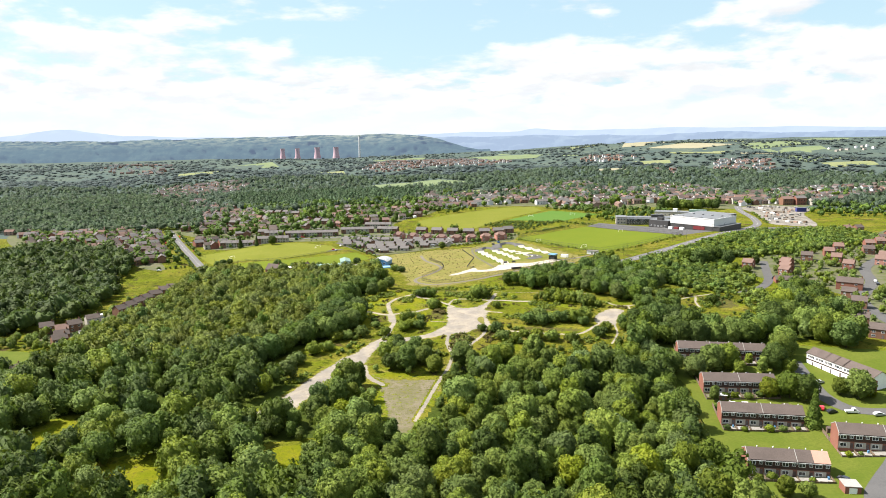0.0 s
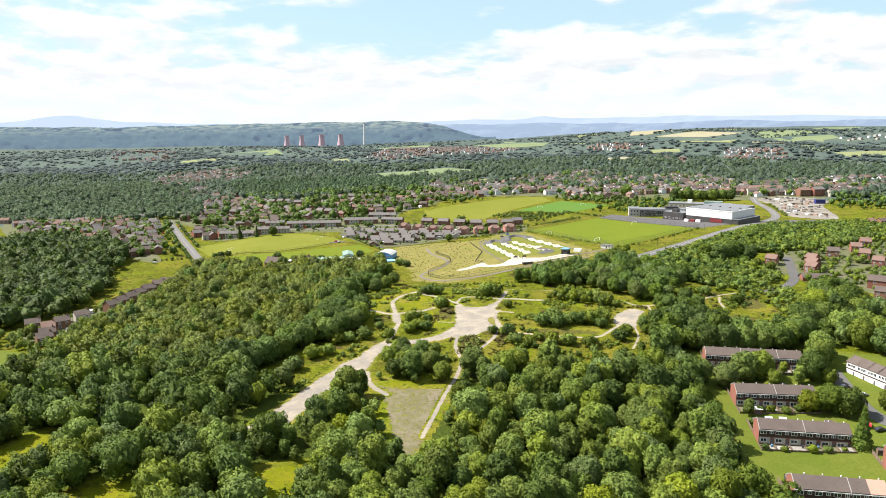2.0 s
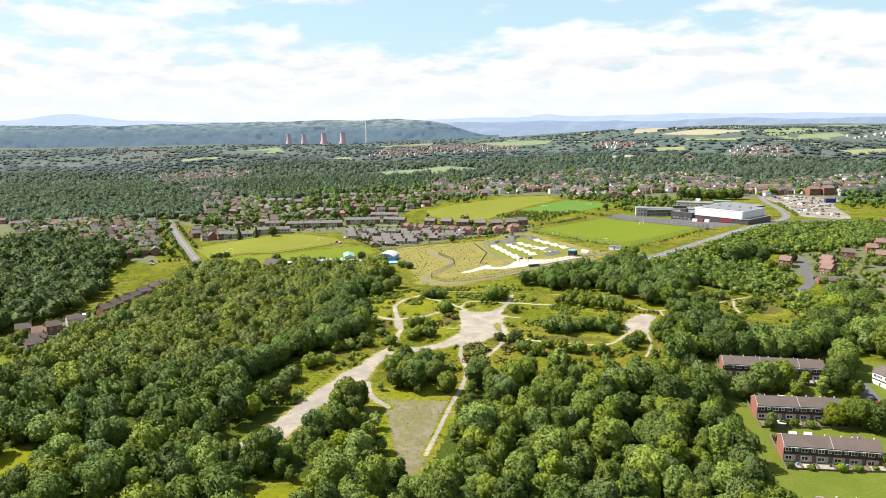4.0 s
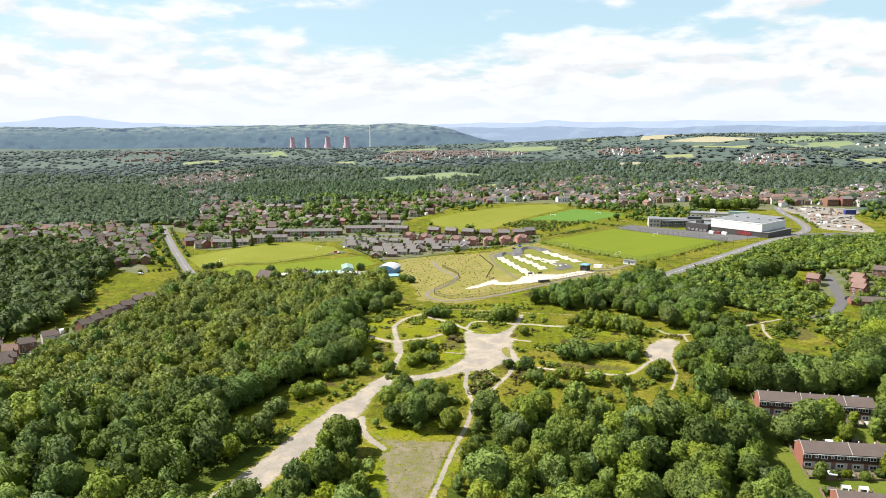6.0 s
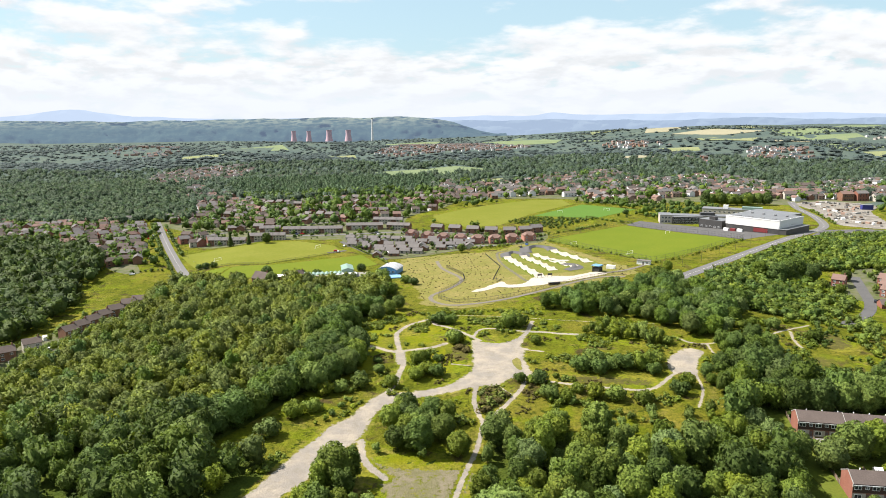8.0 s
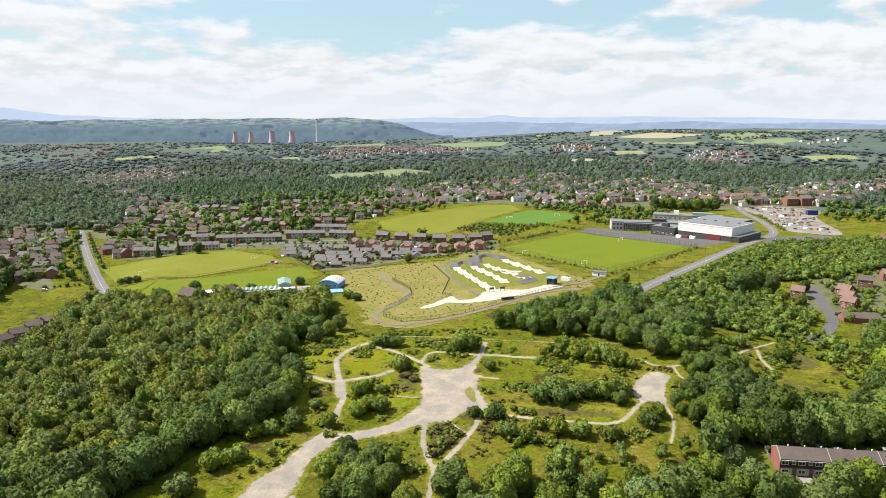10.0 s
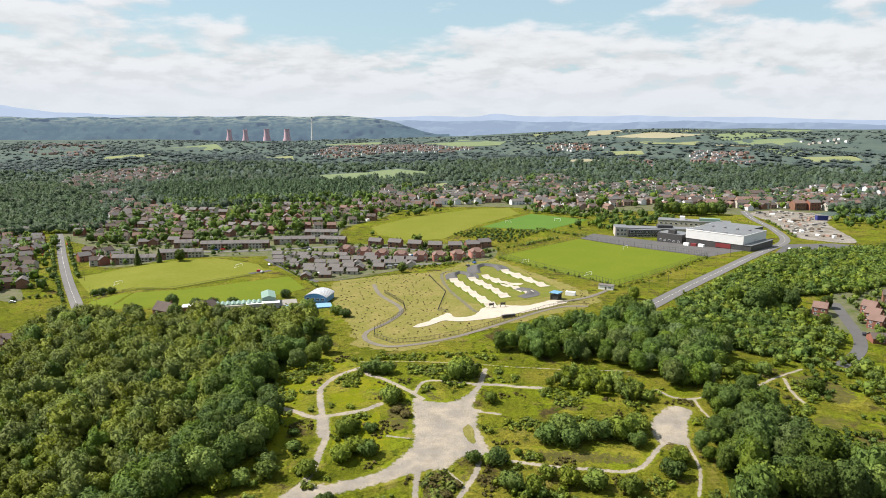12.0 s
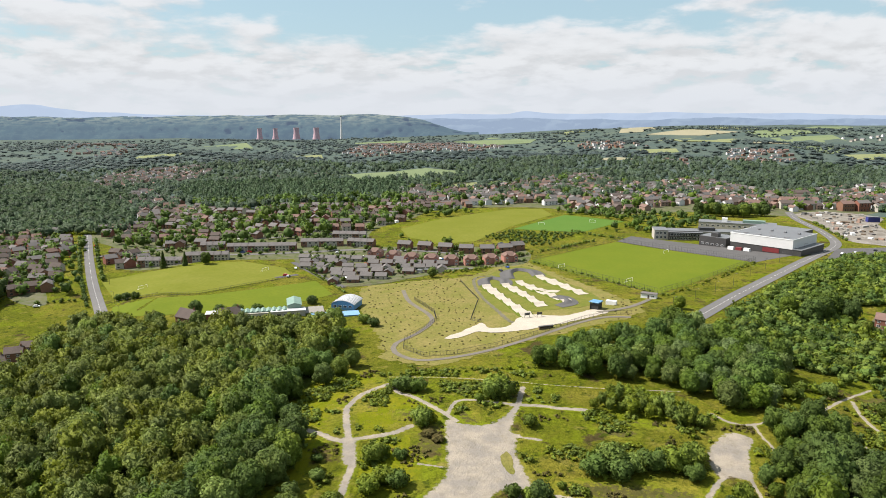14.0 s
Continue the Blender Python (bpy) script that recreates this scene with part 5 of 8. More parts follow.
    # scrub on the heath, thick in places
    hx, hy = scatter(HEATH_OPEN, 4.2, 69, 0.8, OPEN[:3] + [(p, w / 2 + 1.5) for p, w in PATHS.values()])
    hk = np.array([noise.noise((p / 13, q / 13, 3.3)) for p, q in zip(hx, hy)])
    grove("heath_scrub", SHRUB, hx[hk > 0.05], hy[hk > 0.05], 0.85, 0.6, M["leaf_dark"], 70, "dark low scrub on the heath", category="shrubs")
    # hedges and small trees between the heath and the close
    x, y = scatter([(200, 462), (226, 488), (238, 512), (246, 536), (234, 550), (220, 524), (200, 495)], 4.6, 83, 0.8, [([(205, 458), (228, 478), (244, 500), (255, 527), (266, 556)], 6), ([(241, 533), (246, 540)], 6)])
    grove("close_hedges", SHRUB, x, y, 1.7, 0.5, M["leaf"], 84, "green hedges and small trees beside the close", category="shrubs")
    # single bushes on the meadow
    for bx, by, s, mat in ((-21, 399, 1.2, "leaf"), (-18, 402, 0.75, "leaf_dark"), (-5, 424, 1.35, "leaf"), (-2, 425, 0.9, "leaf_young"), (-12, 400, 0.75, "leaf_dark"), (-21, 380, 1.2, "leaf"), (-17, 385, 1.2, "leaf"), (-12, 383, 1.1, "leaf_dark"), (-12, 457, 1.4, "leaf_dark"), (-7, 455, 1.2, "leaf_dark"), (-16, 460, 0.9, "leaf"),
                           (24, 447, 1.55, "leaf"), (29, 446, 1.5, "leaf_dark"), (26, 451, 1.6, "leaf"), (18, 443, 0.6, "leaf_dark"), (35, 421, 0.9, "leaf"), (23, 376, 0.85, "leaf_dark"), (28, 375, 0.7, "leaf"), (31, 374, 1.15, "leaf_dark"), (51, 388, 1.5, "leaf_dark"), (58, 392, 1.6, "leaf"), (58, 385, 1.35, "leaf_dark"), (64, 389, 1.2, "leaf"), (71, 390, 1.5, "leaf_dark"), (77, 390, 1.6, "leaf"), (82, 384, 1.1, "leaf_dark"), (84, 392, 1.5, "leaf"),
                           (-31, 372, 1.0, "leaf"), (-45, 380, 0.9, "leaf"), (-52, 368, 1.1, "leaf"), (-60, 350, 1.2, "leaf"), (33, 360, 1.2, "leaf"), (40, 358, 1.1, "leaf"), (98, 418, 0.9, "leaf"), (12, 357, 0.9, "heather"), (8, 350, 0.7, "heather"), (16, 362, 0.8, "heather"), (-2, 416, 1.0, "heather"), (1, 411, 1.0, "heather"), (-44, 372, 1.2, "leaf"), (-58, 366, 1.3, "leaf_young"),
                           (-66, 345, 1.3, "leaf"), (-72, 330, 1.4, "leaf"), (-50, 395, 1.0, "leaf"), (46, 366, 0.9, "leaf"), (60, 360, 1.3, "leaf"), (70, 356, 1.2, "leaf"), (52, 362, 1.2, "leaf_young"), (118, 432, 1.2, "leaf"), (126, 440, 1.3, "leaf_dark"), (160, 444, 1.2, "leaf"), (172, 425, 1.3, "leaf_dark"), (140, 418, 1.2, "leaf"), (39, 380, 0.45, "leaf"), (-40, 400, 0.6, "leaf_dark"), (-38, 388, 0.8, "leaf"), (92, 372, 1.1, "leaf"), (87, 365, 1.2, "leaf_dark")):
        tree(bx, by, g.choice(BUSH), mat, s * (1.25 if mat != "heather" else 1.0), "rounded green bush on the open meadow" if mat != "heather" else "low brown heather mound between the paths", "bush", "bushes of the meadow", g.uniform(0, 360), 3.6)


plant()

# ---- the far distance ----


def haze_material(name, dark, light, haze_glow, strength, scale, crest=None, low=30.0, high=100.0):
    """Plain far backdrop: hillsides with miles of air painted on as a bluish emission; woods on the slopes, pasture on
    the crest where there is one.
    """
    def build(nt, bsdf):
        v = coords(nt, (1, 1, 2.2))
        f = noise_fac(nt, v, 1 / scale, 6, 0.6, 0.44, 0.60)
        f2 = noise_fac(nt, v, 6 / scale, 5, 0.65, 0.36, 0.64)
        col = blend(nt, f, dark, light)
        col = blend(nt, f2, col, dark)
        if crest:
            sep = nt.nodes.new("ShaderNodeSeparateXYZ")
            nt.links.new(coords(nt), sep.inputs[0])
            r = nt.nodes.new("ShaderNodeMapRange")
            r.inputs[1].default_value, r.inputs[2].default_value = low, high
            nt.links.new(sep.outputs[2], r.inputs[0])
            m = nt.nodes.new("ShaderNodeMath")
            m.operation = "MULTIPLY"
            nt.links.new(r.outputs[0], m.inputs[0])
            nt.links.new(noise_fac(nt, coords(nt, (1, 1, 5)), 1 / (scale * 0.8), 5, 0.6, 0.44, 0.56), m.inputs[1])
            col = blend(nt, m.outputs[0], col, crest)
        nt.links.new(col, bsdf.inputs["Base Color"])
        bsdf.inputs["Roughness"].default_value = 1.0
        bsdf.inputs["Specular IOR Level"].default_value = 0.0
        # emission stands in for the haze between here and the hills
        bsdf.inputs["Emission Color"].default_value = (*haze_glow, 1)
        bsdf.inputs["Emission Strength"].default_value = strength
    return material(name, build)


def hill_range(name, d0, d1, u0, u1, top, foot, mat, rough, label):
    """A range of hills: a slope from the foot at d0 up to a crest at d1; top(u) is its height by bearing."""
    n, rows = 420, 12
    verts = []
    for j in range(rows):
        k = j / (rows - 1)
        for i in range(n + 1):
            u = u0 + (u1 - u0) * i / n
            t = top(u)
            y = d0 + (d1 - d0) * k
            wob = rough * noise.fractal((u * 26, k * 2.6, d0 * 0.01), 0.7, 2.1, 7)
            verts.append((u * y, y + 60 * wob / max(rough, 1), foot + (t - foot) * (k ** 0.8) + wob * (0.35 + 0.65 * k)))
    quads = [(j * (n + 1) + i, j * (n + 1) + i + 1, (j + 1) * (n + 1) + i + 1, (j + 1) * (n + 1) + i) for j in range(rows - 1) for i in range(n)]
    me = quads_mesh(name, np.array(verts), np.array(quads), mat)
    me.polygons.foreach_set("use_smooth", np.ones(len(quads), bool))
    tagged(new(name, me), label, "hills", "", "structure")


def peak(u, c, w):
    return math.exp(-((u - c) / w) ** 2)


def near_top(u):
    """Crest of the hills across the valley, by bearing."""
    return 106 + 10 * peak(u, -0.185, 0.045) + 13 * peak(u, -0.085, 0.050) + 5 * peak(u, -0.27, 0.025) - 4 * peak(u, -0.235, 0.02) - 5 * peak(u, -0.135, 0.02) - 6 * peak(u, -0.45, 0.1) - 95 * float(smooth(u, -0.035, 0.07))


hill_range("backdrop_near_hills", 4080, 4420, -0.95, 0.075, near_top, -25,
           haze_material("hazed_wooded_hillside", (0.018, 0.032, 0.028), (0.036, 0.054, 0.042), (0.064, 0.086, 0.130), 0.80, 70.0, (0.100, 0.112, 0.078), 45.0, 108.0), 6.0, "wooded blue-green hills across the valley")
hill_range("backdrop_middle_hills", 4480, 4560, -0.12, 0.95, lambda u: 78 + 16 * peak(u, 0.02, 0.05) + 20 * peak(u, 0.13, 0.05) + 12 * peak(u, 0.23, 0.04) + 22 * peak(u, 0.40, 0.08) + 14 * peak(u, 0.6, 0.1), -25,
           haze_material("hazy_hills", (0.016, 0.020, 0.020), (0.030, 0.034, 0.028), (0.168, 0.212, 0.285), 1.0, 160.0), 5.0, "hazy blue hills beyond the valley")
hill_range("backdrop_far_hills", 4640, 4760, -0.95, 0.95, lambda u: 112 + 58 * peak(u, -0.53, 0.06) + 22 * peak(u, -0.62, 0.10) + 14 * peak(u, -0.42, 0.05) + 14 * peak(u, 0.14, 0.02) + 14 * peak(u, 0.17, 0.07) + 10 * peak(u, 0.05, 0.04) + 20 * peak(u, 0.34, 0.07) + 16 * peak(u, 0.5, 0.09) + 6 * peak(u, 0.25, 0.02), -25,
           haze_material("haze_blue_hills", (0.012, 0.014, 0.016), (0.016, 0.018, 0.018), (0.250, 0.300, 0.385), 1.0, 300.0), 4.0, "pale blue hills on the horizon")


def cooling_tower(x, y, z, high, wide):
    ob = thing("cooling_tower", pose(x, y, z), "pink concrete hyperbolic cooling tower far off", "cooling tower", "power station towers")
    bm = bmesh.new()
    n, rows = 28, 12
    rings = []
    for j in range(rows + 1):
        t = j / rows
        r = wide / 2 * math.sqrt(0.42 + 0.58 * ((t - 0.76) / 0.76) ** 2)
        rings.append([bm.verts.new((r * math.cos(i * 2 * math.pi / n), r * math.sin(i * 2 * math.pi / n), t * high)) for i in range(n)])
    for a, b in zip(rings, rings[1:]):
        for i in range(n):
            bm.faces.new((a[i], a[(i + 1) % n], b[(i + 1) % n], b[i]))
    for f in bm.faces:
        f.smooth = True
    part("shell", bm, M["tower"], ob)
    bm = bmesh.new()
    r = wide / 2 * math.sqrt(0.42 + 0.58 * (0.24 / 0.76) ** 2)
    for i in range(n):
        a, b = i * 2 * math.pi / n, (i + 1) * 2 * math.pi / n
        v = [bm.verts.new((rr * math.cos(q), rr * math.sin(q), zz)) for q, rr, zz in ((a, r, high), (b, r, high), (b, r + 0.8, high + 1.2), (a, r + 0.8, high + 1.2))]
        bm.faces.new(v)
    part("rim", bm, M["tower"], ob)


for U in (-0.2235, -0.2022, -0.1738, -0.1468):
    cooling_tower(U * 4020, 4020, -18, 62 if U > -0.19 else 58, 44 if U > -0.19 else 36)
STACK = thing("chimney_stack", pose(-0.1130 * 4020, 4020, -24), "tall pale concrete power station chimney", "chimney")
part("shaft", tube(bmesh.new(), (0, 0, 0), (0, 0, 128), 6.5, 4.0, 20), M["pale_clad"], STACK)
part("cap", tube(bmesh.new(), (0, 0, 128), (0, 0, 132), 4.3, 4.3, 20), M["dark_clad"], STACK)

# fields on the far ridge, each with its hedge
FG = random.Random(41)
RIDGE = []
for I in range(46):
    D, U = FG.uniform(2250, 3950), FG.uniform(0.10, 0.62)
    FX, FY, FA = D * U / math.hypot(1, U), D / math.hypot(1, U), FG.uniform(-0.4, 0.4)
    FW, FD = FG.uniform(60, 130), FG.uniform(70, 150)
    POLY = [(FX + a * math.cos(FA) - b * math.sin(FA), FY + a * math.sin(FA) + b * math.cos(FA)) for a, b in ((-FW, -FD), (FW, -FD * 0.8), (FW * 0.9, FD), (-FW * 0.8, FD * 0.9))]
    if any(inside(v, [p[0] for p in POLY], [p[1] for p in POLY]).any() for v in list(VILLAGES.values()) + FAR_FIELDS + RIDGE):
        continue
    RIDGE.append(POLY)
    patch_sheet("far_field", POLY, M[("far_pasture", "hazed_crop", "far_pasture", "stubble", "hazed_crop")[I % 5]], 0.5, 45, 0, False, label="distant farm field in the hills", category="field")
HL = [(p[0] + (q[0] - p[0]) * t, p[1] + (q[1] - p[1]) * t) for poly in RIDGE for p, q in zip(poly, poly[1:] + poly[:1]) for t in np.arange(0, 1, 0.07)]
grove("far_hedges", FAR, np.array([p[0] for p in HL]), np.array([p[1] for p in HL]), 0.75, 0.5, M["hazed_far_wood"], 43, "hedgerows between the distant fields", category="hedges", soft=0.42)
for I, POLY in enumerate(FAR_FIELDS):
    patch_sheet("far_field", POLY, M[("hazed_crop", "far_pasture", "far_pasture", "hazed_crop", "stubble")[I % 5]], 0.6, 45, 0, False, label="distant farm field in the hills", category="field")


# gardens and lanes under the districts
for NM, POLY in (("left_estate_ground", [(-264, 650), (-300, 715), (-352, 825), (-392, 910), (-580, 945), (-490, 800), (-350, 750), (-300, 668)]), ("middle_estate_ground", [(-360, 925), (-325, 1085), (-210, 1080), (-60, 1085), (0, 1045), (-14, 960), (-55, 885), (-60, 800), (-110, 795), (-108, 760), (-170, 756), (-250, 745), (-298, 840)]),
                 ("town_ground", [(0, 1050), (140, 1035), (200, 975), (330, 990), (440, 940), (520, 970), (640, 1080), (720, 1180), (600, 1270), (370, 1240), (200, 1340), (0, 1370), (-40, 1180)]), ("right_estate_ground", [(262, 350), (236, 372), (254, 410), (270, 446), (262, 480), (246, 500), (240, 540), (300, 590), (400, 650), (500, 740), (520, 640), (400, 520), (330, 440), (300, 360)])):
    patch_sheet(NM, POLY, M["garden"], 0.06, 14, 0, True, label="gardens, lanes and paved yards between houses", category="ground")
# ---- houses ----


def window_mesh(w, h):
    """A white frame with two lights, standing proud of the wall; the front faces -y. Origin at its lower middle."""
    bm = bmesh.new()
    t = 0.09
    for s in ((-w / 2, w / 2, -0.09, 0.05, 0, t), (-w / 2, w / 2, -0.09, 0.05, h - t, h), (-w / 2, -w / 2 + t, -0.09, 0.05, t, h - t), (w / 2 - t, w / 2, -0.09, 0.05, t, h - t), (-t / 2, t / 2, -0.08, 0.05, t, h - t)):
        box(bm, *s)
    return bm


SHARED = {}


def window(parent, x, y, z, w, h, turn=0.0, pane=True):
    key = ("w", w, h, pane)
    if key not in SHARED:
        a, b = bpy.data.meshes.new("window"), bpy.data.meshes.new("pane")
        bm = window_mesh(w, h)
        bm.to_mesh(a)
        bm.free()
        bm = boxes((-w / 2 + 0.08, w / 2 - 0.08, -0.05, -0.02, 0.08, h - 0.08))
        bm.to_mesh(b)
        bm.free()
        a.materials.append(M["frame"])
        b.materials.append(M["pane"])
        if not pane:
            bm = boxes((-w / 2, w / 2, -0.08, 0.05, 0, h))
            front = [f for f in bm.faces if f.normal.y < -0.5 or f.calc_center_median().y < -0.07]
            bmesh.ops.inset_region(bm, faces=front, thickness=0.1, depth=-0.04)
            for f in front:
                f.material_index = 1
            bm.to_mesh(a)
            bm.free()
            a.materials.append(M["pane"])
        SHARED[key] = (a, b)
    ob = new("window", SHARED[key][0])
    ob.parent = parent
    ob.matrix_basis = pose(x, y, z, 0, 0, turn)
    if not pane:
        return ob
    p = new("pane", SHARED[key][1])
    p.parent = ob
    return ob


def walls(w, d, e, r, hip):
    """Four walls, with gables up to the ridge unless the roof is hipped."""
    bm = bmesh.new()
    if hip:
        return box(bm, -w / 2, w / 2, 0, d, -1.5, e)
    a = [bm.verts.new((-w / 2, y, z)) for y, z in ((0, -1.5), (d, -1.5), (d, e), (d / 2, r), (0, e))]
    b = [bm.verts.new((w / 2, y, z)) for y, z in ((0, -1.5), (d, -1.5), (d, e), (d / 2, r), (0, e))]
    bm.faces.new(a[::-1])
    bm.faces.new(b)
    for i in range(5):
        bm.faces.new((a[i], a[(i + 1) % 5], b[(i + 1) % 5], b[i]))
    return bm


def roof_mesh(w, d, e, r, hip, over=0.35, side=0.0):
    """A roof of two slabs, or a hipped one; 0.18 m thick."""
    bm = bmesh.new()
    k = (r - e) / (d / 2)
    y0, y1, z0 = -over, d + over, e - over * k + 0.05
    x0, x1 = -w / 2 - side, w / 2 + side
    ins = d / 2 * 0.85 if hip else 0.0
    for dz, flip in ((0.18, False), (0.0, True)):
        v = [bm.verts.new(p) for p in ((x0, y0, z0 + dz), (x1, y0, z0 + dz), (x1, y1, z0 + dz), (x0, y1, z0 + dz), (x0 + ins, d / 2, r + 0.05 + dz), (x1 - ins, d / 2, r + 0.05 + dz))]
        for f in ((0, 1, 5, 4), (2, 3, 4, 5)) + (((1, 2, 5), (3, 0, 4)) if hip else ()):
            bm.faces.new([v[i] for i in (f[::-1] if flip else f)])
        if not flip:
            top = v
    for i, j in ((0, 1), (1, 2), (2, 3), (3, 0)):
        if not hip and (i, j) in ((1, 2), (3, 0)):
            continue
        a, b = top[i], top[j]
        c = [bm.verts.new((p.co.x, p.co.y, p.co.z - 0.18)) for p in (b, a)]
        bm.faces.new((a, c[1], c[0], b))
    return bm


def house(kind, m, label, group, w=8.0, d=8.0, e=5.0, r=7.4, hip=False, wall="brick", roof="tile", chimney=True, panels=False, gable=False, detail=2, name="house", wide=False, bays=False):
    """A house with its front at y = 0, facing -y; a second call with the same kind copies the first."""
    if kind in SHARED:
        ob = copy_thing(SHARED[kind], m)
        return tagged(ob, label, "house", group)
    ob = thing(name, m, label, "house", group)
    SHARED[kind] = ob
    part("wall", walls(w, d, e, r, hip), M[wall], ob)
    part("roof", roof_mesh(w, d, e, r, hip, side=0.02 if panels else 0.3), M[roof], ob)
    if panels:
        part("upper_cladding", boxes((-w / 2 + 0.02, w / 2 - 0.02, -0.06, 0.02, 2.75, e - 0.05)), M["hung"], ob, "dark hung tiles over the upper floor")
        part("rear_cladding", boxes((-w / 2 + 0.02, w / 2 - 0.02, d - 0.02, d + 0.06, 2.65, e - 0.05)), M["hung"], ob, "dark hung tiles over the upper floor")
        part("lower_panel", boxes((-w / 2 + 0.15, w / 2 - 1.25, -0.045, 0.02, 0.1, 2.5)), M["render"], ob, "white rendered ground floor panel")
        window(ob, -w / 2 + 1.55, -0.07, 3.75, 2.1, 1.3)
        window(ob, w / 2 - 0.95, -0.07, 3.95, 1.2, 1.05)
        window(ob, -w / 2 + 1.7, -0.04, 0.75, 2.2, 1.35)
        part("door", boxes((w / 2 - 1.15, w / 2 - 0.2, -0.05, 0.05, 0.0, 2.05)), M["door"], ob, "dark painted front door")
        window(ob, -w / 5, d + 0.07, 3.75, 1.8, 1.3, 180)
        window(ob, w / 4, d + 0.07, 3.95, 1.1, 1.05, 180)
        part("vent_pipe", boxes((w / 4, w / 4 + 0.3, d * 0.62, d * 0.62 + 0.3, r - 0.9, r + 0.2)), M["white"], ob, "small white vent on the roof")
        part("gutter", boxes((-w / 2, w / 2, -0.47, -0.36, e - 0.42, e - 0.3)), M["frame"], ob)
        if gable:
            part("parapet", prism(bmesh.new(), [(-w / 2 - 0.14, e - 1.0), (-w / 2 + 0.14, e - 1.0), (-w / 2 + 0.14, e), (-w / 2 - 0.14, e)], -0.3, -0.05), M["render"], ob)
            bm = bmesh.new()
            for x0 in (-w / 2 - 0.09,):
                v = [bm.verts.new((x, y, z)) for x in (x0, x0 + 0.18) for y, z in ((-0.36, e - 0.15), (d / 2, r + 0.1), (d + 0.36, e - 0.15), (d + 0.36, e + 0.12), (d / 2, r + 0.36), (-0.36, e + 0.12))]
                bm.faces.new(v[:6])
                bm.faces.new(v[6:][::-1])
                for i in range(6):
                    bm.faces.new((v[i], v[6 + i], v[6 + (i + 1) % 6], v[(i + 1) % 6]))
            part("party_wall", bm, M["concrete"], ob, "pale party wall rising over the roof")
    else:
        two = e > 4
        if wide:
            part("dark_band", boxes((-w / 2 + 0.02, w / 2 - 0.02, -0.05, 0.02, 2.55, 3.15)), M["hung"], ob, "dark band between the floors")
            window(ob, -w / 4, -0.03, 3.75, 1.5, 1.3)
            window(ob, w / 4, -0.03, 3.75, 1.5, 1.3)
        if w > 5.5:
            for x in (-w / 4, w / 4):
                if two:
                    window(ob, x, 0, e - 1.9, 1.5, 1.2, pane=detail > 1)
            window(ob, -w / 4, 0, 0.8, 1.8, 1.3, pane=detail > 1)
            part("door", boxes((w / 4 - 0.45, w / 4 + 0.45, -0.06, 0.05, 0, 2.05)), M["door"], ob)
            if detail > 1:
                window(ob, w / 2, d / 2, e - 1.9 if two else 0.9, 0.9, 1.1, 90, pane=detail > 1)
        else:
            window(ob, 0, 0, e - 1.9 if two else 0.8, 1.6, 1.2, pane=detail > 1)
            part("door", boxes((w / 4 - 0.4, w / 4 + 0.4, -0.06, 0.05, 0, 2.05)), M["door"], ob)
    if bays:
        for x in (-w / 2 + 2.1, w / 2 - 2.1):
            bm = bmesh.new()
            prism(bm, [(x - 1.7, -1.5), (x + 1.7, -1.5), (x + 1.7, e), (x, e + 1.7), (x - 1.7, e)], -1.1, 0.05)
            b = part("bay", bm, M[wall], ob, "gabled front bay")
            bm = bmesh.new()
            prism(bm, [(x - 2.0, e - 0.3), (x, e + 1.75), (x + 2.0, e - 0.3), (x + 2.0, e - 0.05), (x, e + 2.0), (x - 2.0, e - 0.05)], -1.3, d * 0.3)
            part("bay_roof", bm, M[roof], b)
            window(ob, x, -1.12, 0.8, 1.7, 1.3, pane=detail > 1)
            window(ob, x, -1.12, 3.3, 1.7, 1.2, pane=detail > 1)
    if chimney:
        part("chimney", boxes((w / 2 - 1.3, w / 2 - 0.6, d / 2 - 0.35, d / 2 + 0.35, r - 0.6, r + 1.1), (w / 2 - 1.2, w / 2 - 0.98, d / 2 - 0.12, d / 2 + 0.12, r + 1.1, r + 1.45), (w / 2 - 0.92, w / 2 - 0.7, d / 2 - 0.12, d / 2 + 0.12, r + 1.1, r + 1.45)), M["brick_brown"], ob)
    return ob


def terrace(p0, p1, n, kinds, label, group, **kw):
    """n houses side by side along the line of their fronts; each stands on its own ground."""
    p0, p1 = Vector(p0), Vector(p1)
    turn = math.degrees(math.atan2(p1.y - p0.y, p1.x - p0.x))
    w = (p1 - p0).length / n
    for i in range(n):
        c = p0.lerp(p1, (i + 0.5) / n)
        k, over = kinds(i)
        mid = p0.lerp(p1, 0.5)
        m = pose(c.x, c.y, float(ground_z(mid.x, mid.y)) + 0.05, 0, 0, turn)
        house(k + str(round(w, 1)), m, label(i), group, **{**kw, "w": w, **over})


def estate_kind(i):
    g = i % 3 == 0
    return ("estate" + ("g" if g else ""), {"gable": g})


def estate_label(i):
    return "brick terraced house with dark hung tiles and white windows"


ESTATE = dict(d=8.6, e=5.7, r=8.0, wall="brick", roof="tile", chimney=False, panels=True, name="terraced_house")
for A, B, N, G in (((119, 333), (160, 325), 8, "terrace behind the trees"), ((118, 296), (149, 292), 6, "upper terrace"), ((114, 266), (145, 260), 6, "middle terrace"), ((145, 237), (176, 230), 6, "side terrace")):
    terrace(A, B, N, estate_kind, estate_label, G, **ESTATE)
terrace((105, 222), (131, 217), 5, lambda i: ("estate_pink", {"roof": "tile_pink", "gable": False}) if i == 4 else estate_kind(i), lambda i: "brick terraced house with a new pink tiled roof" if i == 4 else estate_label(i), "lower terrace", **ESTATE)
